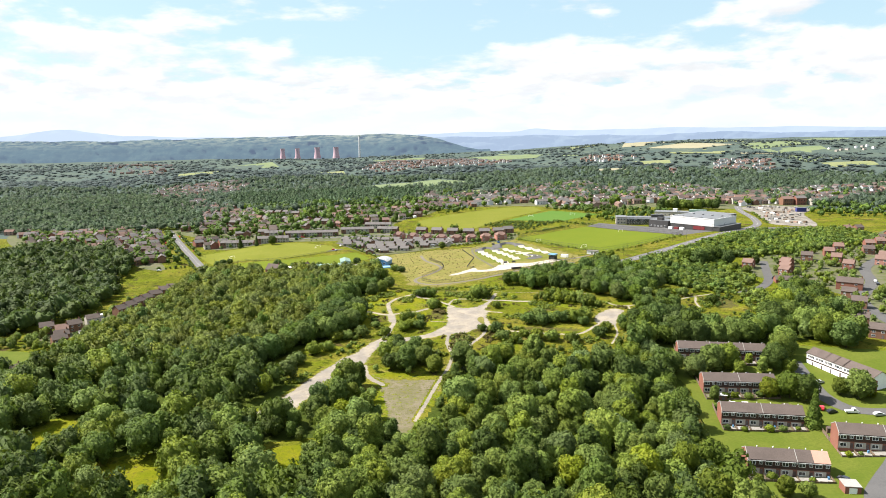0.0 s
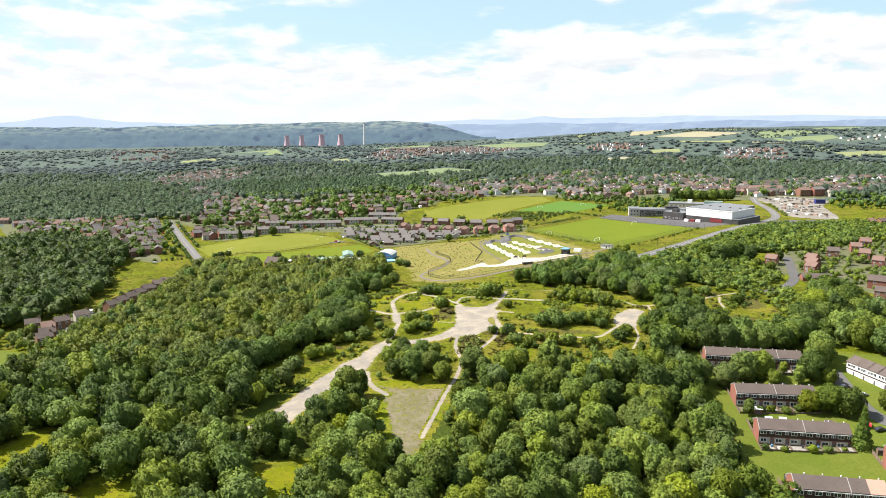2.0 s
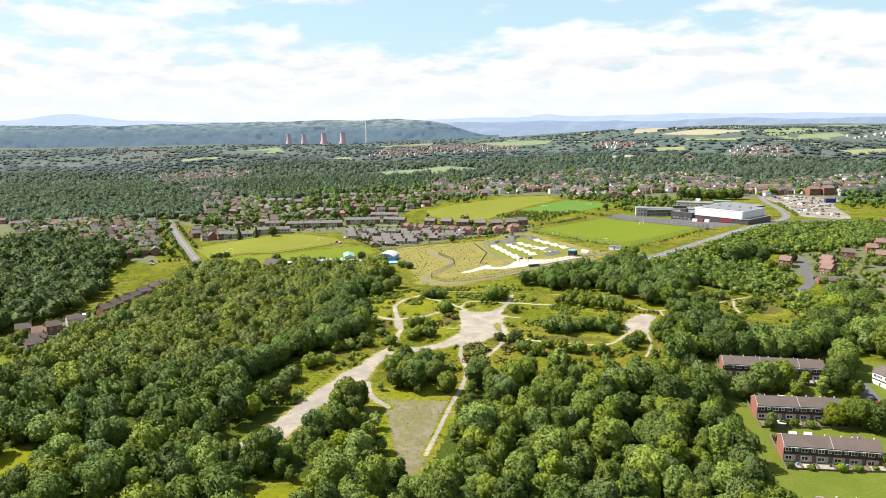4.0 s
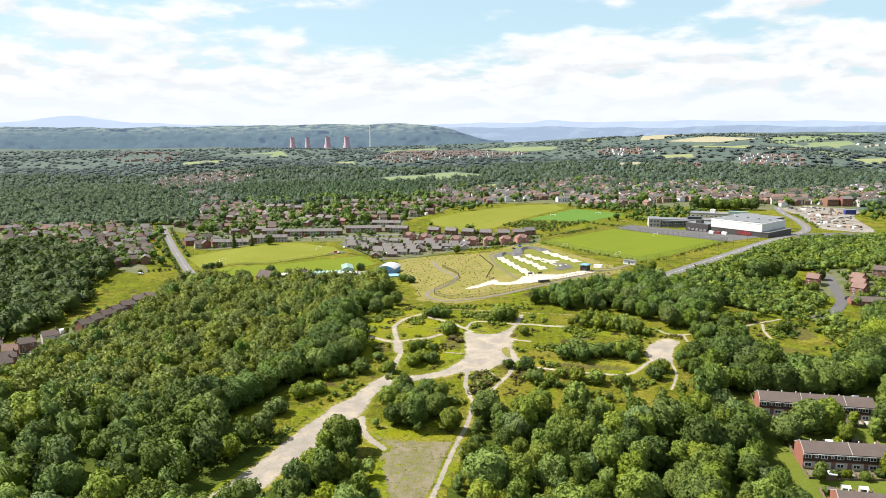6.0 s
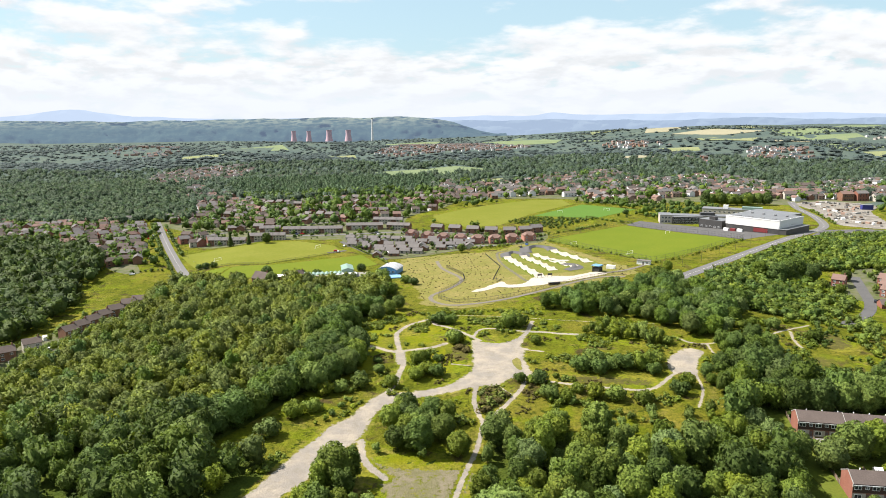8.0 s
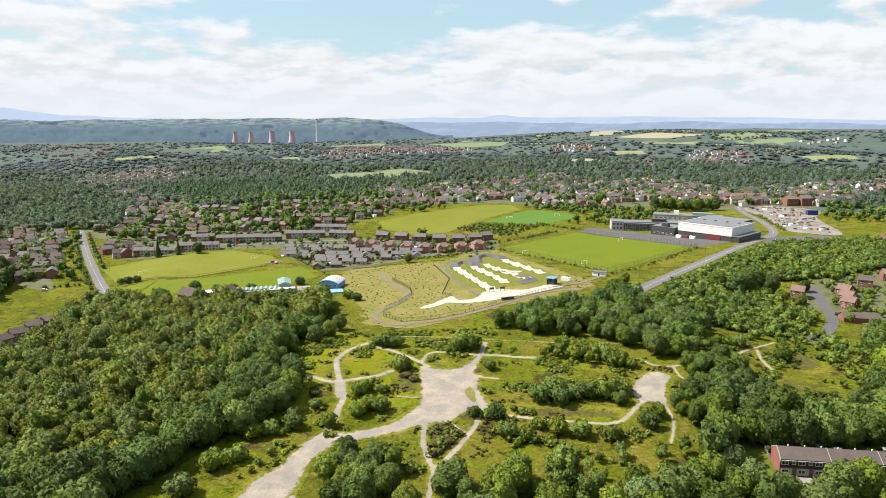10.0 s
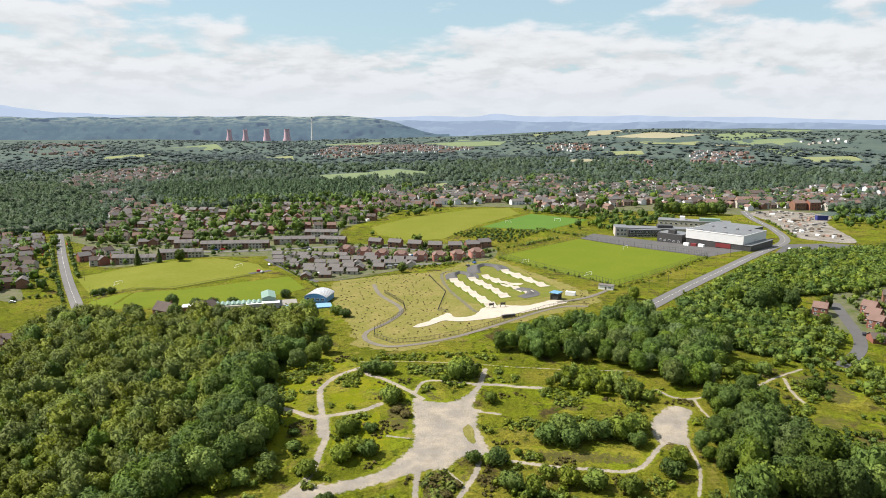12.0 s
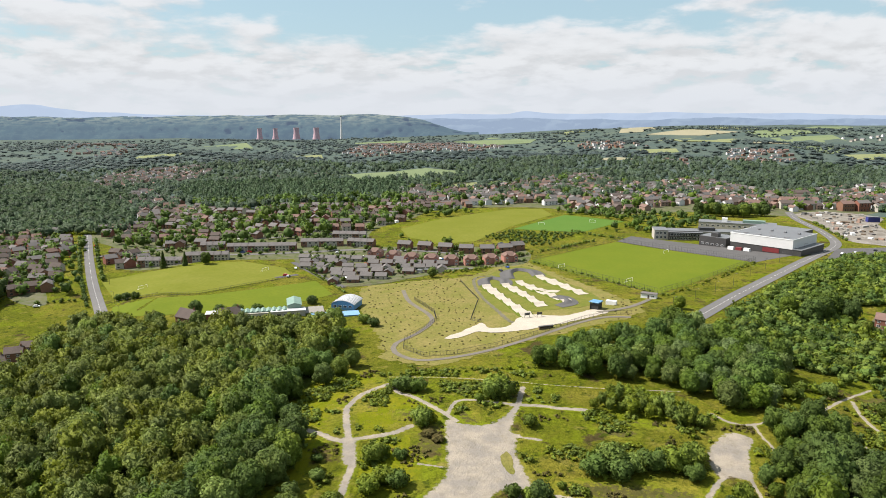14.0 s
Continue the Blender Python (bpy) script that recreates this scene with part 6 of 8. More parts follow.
terrace((177, 320), (187, 284), 7, lambda i: ("white_front", {}), lambda i: "brick terraced house with a white boarded front", "white-fronted terrace", d=8.4, e=5.7, r=7.9, wall="white", wide=True, roof="tile", chimney=False, name="terraced_house")


def gable_wall(x, y, turn, w, e, r):
    bm = bmesh.new()
    prism(bm, [(-w / 2, -1.5), (w / 2, -1.5), (w / 2, e), (0, r), (-w / 2, e)], 0, 0.25)
    ob = part("gable_end", bm, M["brick"], None)
    ob.matrix_basis = at(x, y, turn)
    tagged(ob, "plain red brick gable end of the terrace", "wall")


gable_wall(183.5, 283.2, -16, 8.4, 5.7, 7.9)

# houses on the right, beyond the wood
RIGHT = [(243, 535, -40, "a"), (273, 536, -52, "a"), (261, 513, -52, "a"), (267, 524, -52, "a"), (255, 490, -12, "low"), (326, 566, -20, "a"), (319, 544, -35, "a"), (315, 521, -40, "a"), (300, 553, -30, "b"), (282, 463, -35, "big"), (266, 437, -40, "b"), (256, 409, -35, "b"), (233, 370, -35, "b"), (228, 346, -35, "b"),
         (427, 708, 10, "a"), (441, 712, 10, "b"), (384, 604, -15, "a"), (402, 617, -15, "a"), (348, 532, -40, "pink"), (360, 548, -40, "a"), (338, 500, -60, "b"), (330, 480, -60, "a"), (318, 450, -60, "b"), (306, 425, -60, "a"), (296, 400, -60, "b"), (365, 575, -20, "b"), (345, 585, -20, "a"), (420, 640, -10, "b"), (440, 660, -10, "a"), (372, 512, -60, "b"), (455, 640, -10, "b"), (395, 560, -40, "a"), (410, 580, -40, "b")]
RK = {"a": dict(w=7.5, d=9, e=5.0, r=7.6, wall="brick", roof="tile_red"), "b": dict(w=8.5, d=8, e=5.0, r=7.4, wall="brick_brown", roof="tile"), "c": dict(w=9.0, d=8, e=4.8, r=7.0, wall="render", roof="tile"), "low": dict(w=19.0, d=8, e=2.6, r=4.8, wall="brick", roof="tile", chimney=False), "big": dict(w=16.0, d=9, e=5.4, r=8.2, wall="brick", roof="tile"), "pink": dict(w=9.0, d=8, e=5.0, r=7.6, wall="brick_pink", roof="tile_red")}
RL = {"a": "red brick detached house with a red-brown tiled roof", "b": "brown brick house with a dark tiled roof", "c": "cream rendered house with a brown tiled roof", "low": "low brick garage block with a brown roof", "big": "large red brick house with a brown tiled roof", "pink": "pink brick house with a red tiled roof"}
for X, Y, A, K in RIGHT:
    house("right_" + K, at(X, Y, A), RL[K], "houses beyond the wood", **RK[K])

# houses at the foot of the left wood
for X, Y, A, K in ((-240, 423, 35, "b"), (-247, 436, 30, "a"), (-235, 412, 40, "b"), (-245, 449, 40, "b"), (-240, 464, 40, "c"), (-227, 482, 60, "b"), (-225, 491, 60, "b"), (-222, 500, 60, "b"), (-221, 510, 60, "b"), (-219, 520, 40, "b"), (-218, 533, 20, "b"), (-212, 546, 10, "low"), (-222, 346, 60, "c"), (-221, 333, 60, "c"), (-262, 445, 30, "b")):
    house("right_" + K, at(X, Y, A), RL[K], "houses at the foot of the wood", **RK[K])

# the estate by the playing field
GREY = dict(d=8.5, e=5.0, r=7.2, wall="render", roof="tile_grey", chimney=False, detail=1, name="terraced_house")
for A, B, N in (((-242, 752), (-206, 752), 6), ((-203, 752), (-168, 756), 6), ((-178, 788), (-118, 792), 10), ((-116, 806), (-78, 808), 7), ((-74, 806), (-50, 800), 4), ((-205, 800), (-184, 803), 4), ((-92, 842), (-60, 838), 5)):
    terrace(A, B, N, lambda i: (("grey", {}) if i % 3 else ("grey_brick", {"wall": "brick_brown"})), lambda i: "terraced house with a grey tiled roof and pale walls", "grey terraces by the field", **GREY)
BUNGALOW = dict(d=7.5, e=2.6, r=4.6, wall="render", roof="tile_grey", chimney=False, detail=1, name="bungalow")
BG = random.Random(18)
for R in range(7):
    for Q in range(12):
        X, Y = -104 + Q * 11.2 + R * 3.0 + BG.uniform(-1, 1), 752 - R * 15.5 - Q * 2.2 + BG.uniform(-1.5, 1.5)
        if not inside([(-112, 765), (-98, 715), (-62, 664), (-6, 682), (30, 703), (-20, 742), (-60, 765)], [X], [Y])[0] or BG.random() < 0.12:
            continue
        house("bungalow" + str(R % 2), at(X, Y, -12 + (R % 3) * 5 + (90 if BG.random() < 0.12 else 0)), "low bungalow with a grey tiled roof", "bungalows by the field", **{**BUNGALOW, "w": 8.4, "d": 7.0, "wall": ("render", "brick_brown")[R % 2]})
for I in range(8):
    U = I / 7
    house("pink_semi", at(-46 + 112 * U, 756 - 40 * math.sin(U * 2.2), -14 + 26 * U), "pink brick semi-detached house with a hipped red roof", "pink semi-detached houses", w=11.5, d=9, e=5.2, r=8.0, hip=True, wall="brick_pink", roof="tile_red", bays=True)
for X, Y, A in ((-22, 786, -20), (-4, 778, -20), (14, 770, -15), (32, 762, -10), (50, 758, 0), (66, 760, 10), (78, 768, 20)):
    house("brown_semi", at(X, Y, A), "brown brick semi-detached house with a grey roof", "houses above the pink row", w=12, d=8.5, e=5.0, r=7.6, wall="brick_brown", roof="tile_grey", detail=1)


def fill(poly, turn, gap, row, kinds, seed, keep, label, group, avoid=()):
    """Houses in rows across an area."""
    g = random.Random(seed)
    a = radians(turn)
    cx, cy = sum(p[0] for p in poly) / len(poly), sum(p[1] for p in poly) / len(poly)
    spots = []
    for j in range(-40, 41):
        for i in range(-60, 61):
            x0, y0 = i * gap + g.uniform(-1.5, 1.5), j * row + g.uniform(-2, 2) + 6 * math.sin(i * 0.25 + j)
            x, y = cx + x0 * math.cos(a) - y0 * math.sin(a), cy + x0 * math.sin(a) + y0 * math.cos(a)
            if not inside(poly, [x], [y])[0] or g.random() > keep:
                continue
            if any(near_line(list(q) + ([q[0]] if mg < 0 else []), [x], [y])[0] < abs(mg) or (mg < 0 and inside(q, [x], [y])[0]) for q, mg in avoid):
                continue
            spots.append((x, y, turn + g.choice((0, 0, 0, 90)) + g.uniform(-14, 14) + 25 * math.sin(i * 0.3 + j * 0.7)))
    for x, y, t in spots:
        k = g.choice(list(kinds))
        house("fill_" + k, at(x, y, t), label[k], group, **kinds[k])
    return spots


FK = {"red": dict(w=9, d=8, e=5, r=7.5, wall="brick", roof="tile_red", detail=1), "brown": dict(w=10, d=8, e=5, r=7.5, wall="brick_brown", roof="tile", detail=1), "grey": dict(w=11, d=8, e=4.9, r=7.2, wall="brick_brown", roof="tile_grey", detail=1, chimney=False), "pale": dict(w=9, d=8, e=5, r=7.6, wall="render", roof="tile", detail=1), "dark": dict(w=10, d=9, e=5, r=7.8, wall="brick", roof="tile_grey", detail=1)}
FL = {"red": "red brick house with a red tiled roof", "brown": "brown brick house with a brown tiled roof", "grey": "brown brick house with a grey roof", "pale": "pale rendered house with a brown roof", "dark": "red brick house with a grey roof"}
LEFT_ESTATE = [(-252, 662), (-285, 715), (-335, 825), (-375, 905), (-570, 935), (-490, 810), (-360, 755), (-305, 672)]
MID_ESTATE = [(-355, 925), (-322, 1080), (-210, 1070), (-60, 1075), (0, 1040), (-10, 960), (-55, 880), (-110, 855), (-215, 825), (-295, 850)]
ROAD_SIDE = [(-268, 760), (-252, 745), (-240, 770), (-262, 800), (-300, 830)]
HOUSE_SPOTS = []
HOUSE_SPOTS += fill(LEFT_ESTATE, 28, 12.5, 23, FK, 1, 0.9, FL, "houses of the left estate", [(ROAD_L, 10)])
HOUSE_SPOTS += fill(MID_ESTATE, -12, 13.5, 27, FK, 2, 0.72, FL, "houses of the middle estate", [(ROAD_L, 13), (UPPER_FIELD, -8)])
HOUSE_SPOTS += fill(ROAD_SIDE, 60, 12, 20, FK, 3, 0.9, FL, "houses by the road", [(ROAD_L, 12)])


def far_houses(name, poly, turn, gap, row, seed, keep, mats, label, avoid=()):
    """A distant district: walls, hipped and gabled roofs in one mesh."""
    g = random.Random(seed)
    a = radians(turn)
    cx, cy = sum(p[0] for p in poly) / len(poly), sum(p[1] for p in poly) / len(poly)
    n = int(max(abs(p[0] - cx) + abs(p[1] - cy) for p in poly) / min(gap, row)) + 1
    ii, jj = np.meshgrid(np.arange(-n, n + 1), np.arange(-n, n + 1))
    ii, jj = ii.ravel(), jj.ravel()
    gg = np.random.default_rng(seed)
    x0 = ii * gap + gg.uniform(-3, 3, ii.shape)
    y0 = jj * row + gg.uniform(-4, 4, ii.shape) + 9 * np.sin(ii * 0.21 + jj)
    x, y = cx + x0 * math.cos(a) - y0 * math.sin(a), cy + x0 * math.sin(a) + y0 * math.cos(a)
    ok = inside(poly, x, y) & (gg.uniform(size=x.shape) < keep)
    for q, mg in avoid:
        ok &= near_line(list(q) + ([q[0]] if mg < 0 else []), x, y) > abs(mg)
        if mg < 0:
            ok &= ~inside(q, x, y)
    verts, faces, idx = [], [], []
    for px, py in zip(x[ok], y[ok]):
        t = a + g.choice((0, 0, math.pi / 2)) + g.uniform(-0.12, 0.12)
        w, d, e = g.uniform(8, 14), g.uniform(7.5, 9), g.uniform(4.6, 5.6)
        r, k = e + g.uniform(2.0, 3.0), len(verts)
        z = float(ground_z(px, py))
        loc = [(-w / 2, 0, -1.5), (w / 2, 0, -1.5), (w / 2, d, -1.5), (-w / 2, d, -1.5), (-w / 2, 0, e), (w / 2, 0, e), (w / 2, d, e), (-w / 2, d, e), (-w / 2, d / 2, r), (w / 2, d / 2, r),
               (-w / 2 - 0.3, -0.4, e - 0.1), (w / 2 + 0.3, -0.4, e - 0.1), (w / 2 + 0.3, d + 0.4, e - 0.1), (-w / 2 - 0.3, d + 0.4, e - 0.1), (-w / 2 - 0.3, d / 2, r + 0.2), (w / 2 + 0.3, d / 2, r + 0.2)]
        for u in (-w / 4, w / 4):
            for zz in (0.9, 3.2):
                loc += [(u - 0.8, -0.05, zz), (u + 0.8, -0.05, zz), (u + 0.8, -0.05, zz + 1.2), (u - 0.8, -0.05, zz + 1.2)]
        c, s = math.cos(t), math.sin(t)
        verts += [(px + p * c - q * s, py + p * s + q * c, z + h) for p, q, h in loc]
        wi, ri = g.choice((0, 1, 1, 2, 2)), g.choice((3, 3, 4, 5, 5))
        for f, m in (((0, 1, 5, 4), wi), ((2, 3, 7, 6), wi), ((1, 2, 6, 9, 5), wi), ((3, 0, 4, 8, 7), wi), ((10, 11, 15, 14), ri), ((12, 13, 14, 15), ri), ((16, 17, 18, 19), 6), ((20, 21, 22, 23), 6), ((24, 25, 26, 27), 6), ((28, 29, 30, 31), 6)):
            faces.append(tuple(k + i for i in f))
            idx.append(m)
    ob = new(name, mesh_of(name, verts, faces, [M[q] for q in mats], idx))
    return tagged(ob, label, "houses", "", "stuff")


FARM = ("brick_brown", "brick_dull", "pale_clad", "tile", "tile_red", "tile_grey", "pane")
far_houses("town_houses", TOWN_RIGHT, 12, 13, 23, 4, 0.88, FARM, "brick houses of the town beyond the school", [(ROAD_R, 14)])
far_houses("left_far_houses", [(-600, 930), (-500, 860), (-420, 910), (-360, 930), (-330, 950), (-560, 945)], 10, 15, 26, 15, 0.8, FARM, "houses along the edge of the wood")
for I, (NM, POLY) in enumerate(VILLAGES.items()):
    far_houses(NM, POLY, (40, 30, 5, 12, 15, -5, 8, 20, 0, 25)[I], (13, 13, 20, 17, 18, 15, 20, 26, 16, 15)[I], (24, 24, 50, 36, 36, 26, 60, 40, 30, 28)[I], 50 + I, (0.8, 0.85, 0.4, 0.75, 0.6, 0.6, 0.4, 0.6, 0.6, 0.75)[I], FARM if I != 7 else ("white", "white", "render", "metal", "metal", "tile_grey", "pane"), "brick and rendered houses of a settlement in the valley")
far_houses("white_row", [(-395, 1490), (-395, 1530), (-190, 1550), (-190, 1510)], 5, 14, 30, 44, 1.0, ("render", "white", "render", "tile", "tile_grey", "tile", "pane"), "row of pale houses behind the conifers")

# garden trees between the houses
GX = np.array([s[0] for s in HOUSE_SPOTS])
GY = np.array([s[1] for s in HOUSE_SPOTS])
GR = np.random.default_rng(31)
SEL = GR.uniform(size=len(GX)) < 2
grove("garden_trees", FAR, GX[SEL] + GR.uniform(7, 13, SEL.sum()), GY[SEL] + GR.uniform(8, 16, SEL.sum()), 0.7, 0.5, M["leaf_deep"], 32, "garden trees and hedges between the houses", category="trees")
TX, TY = scatter(TOWN_RIGHT, 22, 33, 0.6)
grove("town_trees", FAR, TX, TY, 1.0, 0.5, M["leaf_deep"], 34, "trees between the houses of the town", category="trees")
TX, TY = scatter([(-250, 800), (-215, 830), (-110, 858), (-50, 840), (-110, 815), (-190, 815)], 14, 35, 0.7)
grove("estate_trees", FAR, TX, TY, 0.7, 0.4, M["leaf_dark"], 36, "garden trees behind the terraces", category="trees")

TX, TY = scatter(MID_ESTATE, 13, 37, 0.6, [(ROAD_L, 8), (UPPER_FIELD, -4)])
grove("estate_garden_trees", FAR, TX, TY, 0.95, 0.55, M["leaf_deep"], 38, "green garden trees of the estate", category="trees")
TX, TY = scatter(LEFT_ESTATE, 8.5, 39, 0.6, [(ROAD_L, 8)])
grove("left_garden_trees", FAR, TX, TY, 0.72, 0.5, M["leaf_deep"], 40, "green garden trees of the left estate", category="trees")

HP = [(p[0] - 6.5, p[1] - 3) for p in curve_through(ROAD_L[1:5], 5.0)] + [(p[0] + 6.5, p[1] + 3) for p in curve_through(ROAD_L[1:4], 6.0)]
grove("roadside_trees", FAR, np.array([p[0] for p in HP]), np.array([p[1] for p in HP]), 0.38, 0.5, M["leaf_dark"], 41, "hedges and small trees along the road", category="trees")
TX, TY = scatter([(262, 350), (240, 374), (256, 410), (272, 446), (264, 480), (250, 500), (262, 560), (330, 600), (420, 650), (500, 740), (520, 640), (400, 520), (330, 440), (300, 360)], 7.0, 141, 0.5, [([(205, 458), (228, 478), (244, 500), (255, 527), (266, 556)], 6), ([(250, 345), (257, 389), (274, 435), (309, 481), (335, 530), (400, 590)], 7)] + [([(X - 3, Y), (X + 3, Y + 4)], 6.5) for X, Y, A, K in RIGHT])
grove("right_garden_hedges", SHRUB, TX, TY, 1.5, 0.45, M["leaf"], 142, "hedges, shrubs and small trees between the houses", category="shrubs")
# ---- school, leisure centre and other buildings ----


def building(name, m, label, specs, category="building"):
    """A building of named parts: (part name, list of boxes, material)."""
    ob = thing(name, m, label, category)
    for nm, bx, mat in specs:
        part(nm, boxes(*bx), M[mat], ob)
    return ob


def window_band(ob, x0, x1, n, y, z, w, h, turn=0.0, pane=True):
    for i in range(n):
        window(ob, x0 + (x1 - x0) * (i + 0.5) / n, y, z, w, h, turn, pane)


# sports hall: its white front runs from (252, 745) to (284, 706)
HALL = building("sports_hall", pose(268.2, 725.5, -2.0, 0, 0, -50.4), "white-clad sports hall with a grey flat roof and dark base", [
    ("base_wall", [(-25, 25, 0, 47, -4, 4.4)], "dark_clad"), ("white_cladding", [(-25.3, 25.3, -0.3, 46, 4.4, 11.8)], "pale_clad"), ("roof", [(-25.0, 25.0, 0.1, 45.7, 11.8, 12.1)], "metal"),
    ("parapet", [(-25.5, 25.5, -0.5, -0.2, 11.7, 12.3), (-25.5, -25.2, -0.2, 46.2, 11.7, 12.3), (25.2, 25.5, -0.2, 46.2, 11.7, 12.3)], "white"),
    ("maroon_panel", [(2, 15, -0.35, 0.1, 0, 3.6)], "maroon"), ("side_wing", [(25.4, 32, -1, 44, -4, 4.6)], "dark_clad"), ("side_roof", [(25.3, 32.4, -1.4, 44.4, 4.6, 4.9)], "metal"),
    ("rear_roof", [(-31, 12, 46.1, 72, -4, 11.0)], "dark_clad"), ("rear_roof_sheet", [(-31.2, 12.2, 46.1, 72.2, 11.0, 11.3)], "metal")])
for X in (-16, -5, 6, 17):
    part("roof_light", boxes((X - 2, X + 2, 6, 8, 12.1, 12.6, 0.2), (X - 1, X + 1, 30, 32, 12.1, 13.2, 0.2)), M["metal"], HALL)
BLOCK = building("school_block", at(243.5, 760, -50.4), "dark brick school block with a flat roof", [("wall", [(-12, 12, 0, 20, -3, 8.0)], "dark_clad"), ("roof", [(-11.7, 11.7, 0.3, 19.7, 8.0, 8.25)], "metal"), ("stair_tower", [(-2, 4, 1, 6, 8.2, 11.5)], "dark_clad")])
window_band(BLOCK, -11, 11, 5, -0.05, 1.2, 2.2, 1.5)
MAIN = building("school_building", at(240, 800, -12), "long two-storey school building with cream and dark panels", [
    ("wall", [(-20, 62, 0, 16, -3, 7.6)], "render"), ("roof", [(-20.3, 62.3, -0.3, 16.3, 7.6, 7.95)], "metal"), ("dark_front", [(-20.1, 10, -5, 0.05, -3, 7.0)], "dark_clad"), ("front_roof", [(-20.3, 10.2, -5.3, -0.3, 7.0, 7.25)], "metal"),
    ("cream_end", [(-32, -20.05, -2, 18, -3, 8.2)], "render"), ("end_roof", [(-32.2, -20.2, -2.2, 18.2, 8.2, 8.45)], "metal"), ("plant_room", [(8, 22, 4, 12, 7.9, 10.6)], "dark_clad")])
window_band(MAIN, 11, 61, 12, -0.02, 1.0, 2.6, 1.6)
window_band(MAIN, 11, 61, 12, -0.02, 4.5, 2.6, 1.6)
window_band(MAIN, -19, 9, 7, -5.03, 4.2, 3.2, 2.0)
window_band(MAIN, -19, 9, 7, -5.03, 0.8, 3.2, 2.0)
window_band(MAIN, -31, -21, 3, -2.02, 4.6, 2.2, 2.2)
window_band(MAIN, -31, -21, 3, -2.02, 0.8, 2.2, 2.2)
REAR = building("school_rear_wing", at(300, 838, -25), "pale rear wing of the school with a light roof", [("wall", [(-35, 35, 0, 18, -3, 9.0)], "render"), ("roof", [(-35.3, 35.3, -0.3, 18.3, 9.0, 9.35)], "metal"), ("glass_lantern", [(5, 25, 5, 12, 9.35, 12.0)], "mint"), ("vent_box", [(-14, -9, 6, 11, 9.35, 13.0)], "white")])
window_band(REAR, -34, 34, 14, -0.02, 5.4, 2.4, 1.6)
for X, K in ((-10, "white"), (-5, "maroon"), (0, "white")):
    BOX = building("storage_container", at(251 + (X + 10) * 0.85, 740 - (X + 10) * 1.03, -50.4), "steel storage container on the school yard", [("shell", [(-2.4, 2.4, -1.2, 1.2, 0, 2.5, 0.06)], K), ("door_bars", [(-2.45, -2.4, -0.5, -0.4, 0.1, 2.4), (-2.45, -2.4, 0.4, 0.5, 0.1, 2.4)], "steel")], "container")


def barrel_hall():
    """Leisure hall with a curved pale roof and blue walls."""
    ob = thing("leisure_hall", at(-53.5, 592, -14), "blue-walled leisure hall with a curved white roof", "building")
    w, d, e = 14.5, 15, 3.6
    bm = bmesh.new()
    arc = [(-w / 2 + w * i / 14, e + 2.4 * math.sin(math.pi * i / 14) ** 0.8) for i in range(15)]
    prism(bm, [(-w / 2, -2)] + arc + [(w / 2, -2)], 0, d)
    part("wall", bm, M["blue"], ob, "blue painted end wall")
    bm = bmesh.new()
    out = [(x * 1.05, z + 0.25) for x, z in arc]
    inn = [(x * 1.05, z + 0.02) for x, z in arc]
    prism(bm, out + inn[::-1], -0.8, d + 0.6)
    part("roof", bm, M["sheet_roof"], ob, "curved pale grey sheet roof")
    for i in range(9):
        yy = -0.6 + i * (d + 1.0) / 8
        bm = bmesh.new()
        prism(bm, [(x, z + 0.07) for x, z in out] + [(x, z - 0.02) for x, z in out[::-1]], yy, yy + 0.18)
        part("roof_rib", bm, M["metal"], ob)
    window_band(ob, -6.5, 6.5, 4, -0.05, 1.6, 2.2, 1.5)
    building("blue_court", at(-55, 575, 12), "light blue outdoor sports court with a low wall", [("floor", [(-14, 14, 0, 12, -0.5, 0.35)], "sky_blue"), ("wall", [(-14.3, 14.3, -0.3, 0, -1, 1.0), (-14.3, -14.0, 0, 12, -1, 1.0)], "blue")], "court")
    building("hall_forecourt", at(-70, 588, 12), "grey paved forecourt beside the leisure hall", [("paving", [(-9, 6, 0, 14, -0.6, 0.25)], "paving"), ("kerb", [(-9.2, -9, 0, 14, -0.6, 0.4)], "concrete")], "yard")


barrel_hall()
POOL = building("pool_building", at(-92, 578, 12), "low pool building with pale mint green roofs", [("wall", [(-20, 18, 0, 9, -2, 3.6)], "render"), ("front_roof", [(-2, 18.4, -0.4, 5, 3.6, 3.95)], "pale_clad"), ("raised_wall", [(8, 16, 5, 22, -2, 5.6)], "mint")])
for I in range(9):
    X = -20 + I * 3.1
    bm = bmesh.new()
    prism(bm, [(X, 3.6), (X + 2.9, 3.6), (X + 2.9, 3.9), (X + 1.45, 4.7), (X, 3.9)], 1.5, 9.4)
    part("roof_panel", bm, M["mint"], POOL)
for I in range(4):
    bm = bmesh.new()
    prism(bm, [(7.6, 5.6), (16.4, 5.6), (16.4, 5.8), (12, 7.2), (7.6, 5.8)], 5 + I * 4.3, 9.2 + I * 4.3)
    part("raised_roof_bay", bm, M["mint"], POOL)
window_band(POOL, -18, 16, 9, -0.03, 1.0, 2.4, 1.4)
building("classroom", at(-122, 579, 10), "low classroom with a pale flat roof", [("wall", [(-10, 10, 0, 7, -2, 3.0)], "brick"), ("roof", [(-10.3, 10.3, -0.3, 7.3, 3.0, 3.3)], "pale_clad")])
house("brown_lodge", at(-143, 571, -30), "brick lodge with a steep brown roof among the trees", "lodges by the wood", w=12, d=9, e=3.4, r=7.5, wall="brick_brown", roof="tile")
house("brown_lodge", at(-116, 572, 20), "brick lodge with a steep brown roof among the trees", "lodges by the wood")

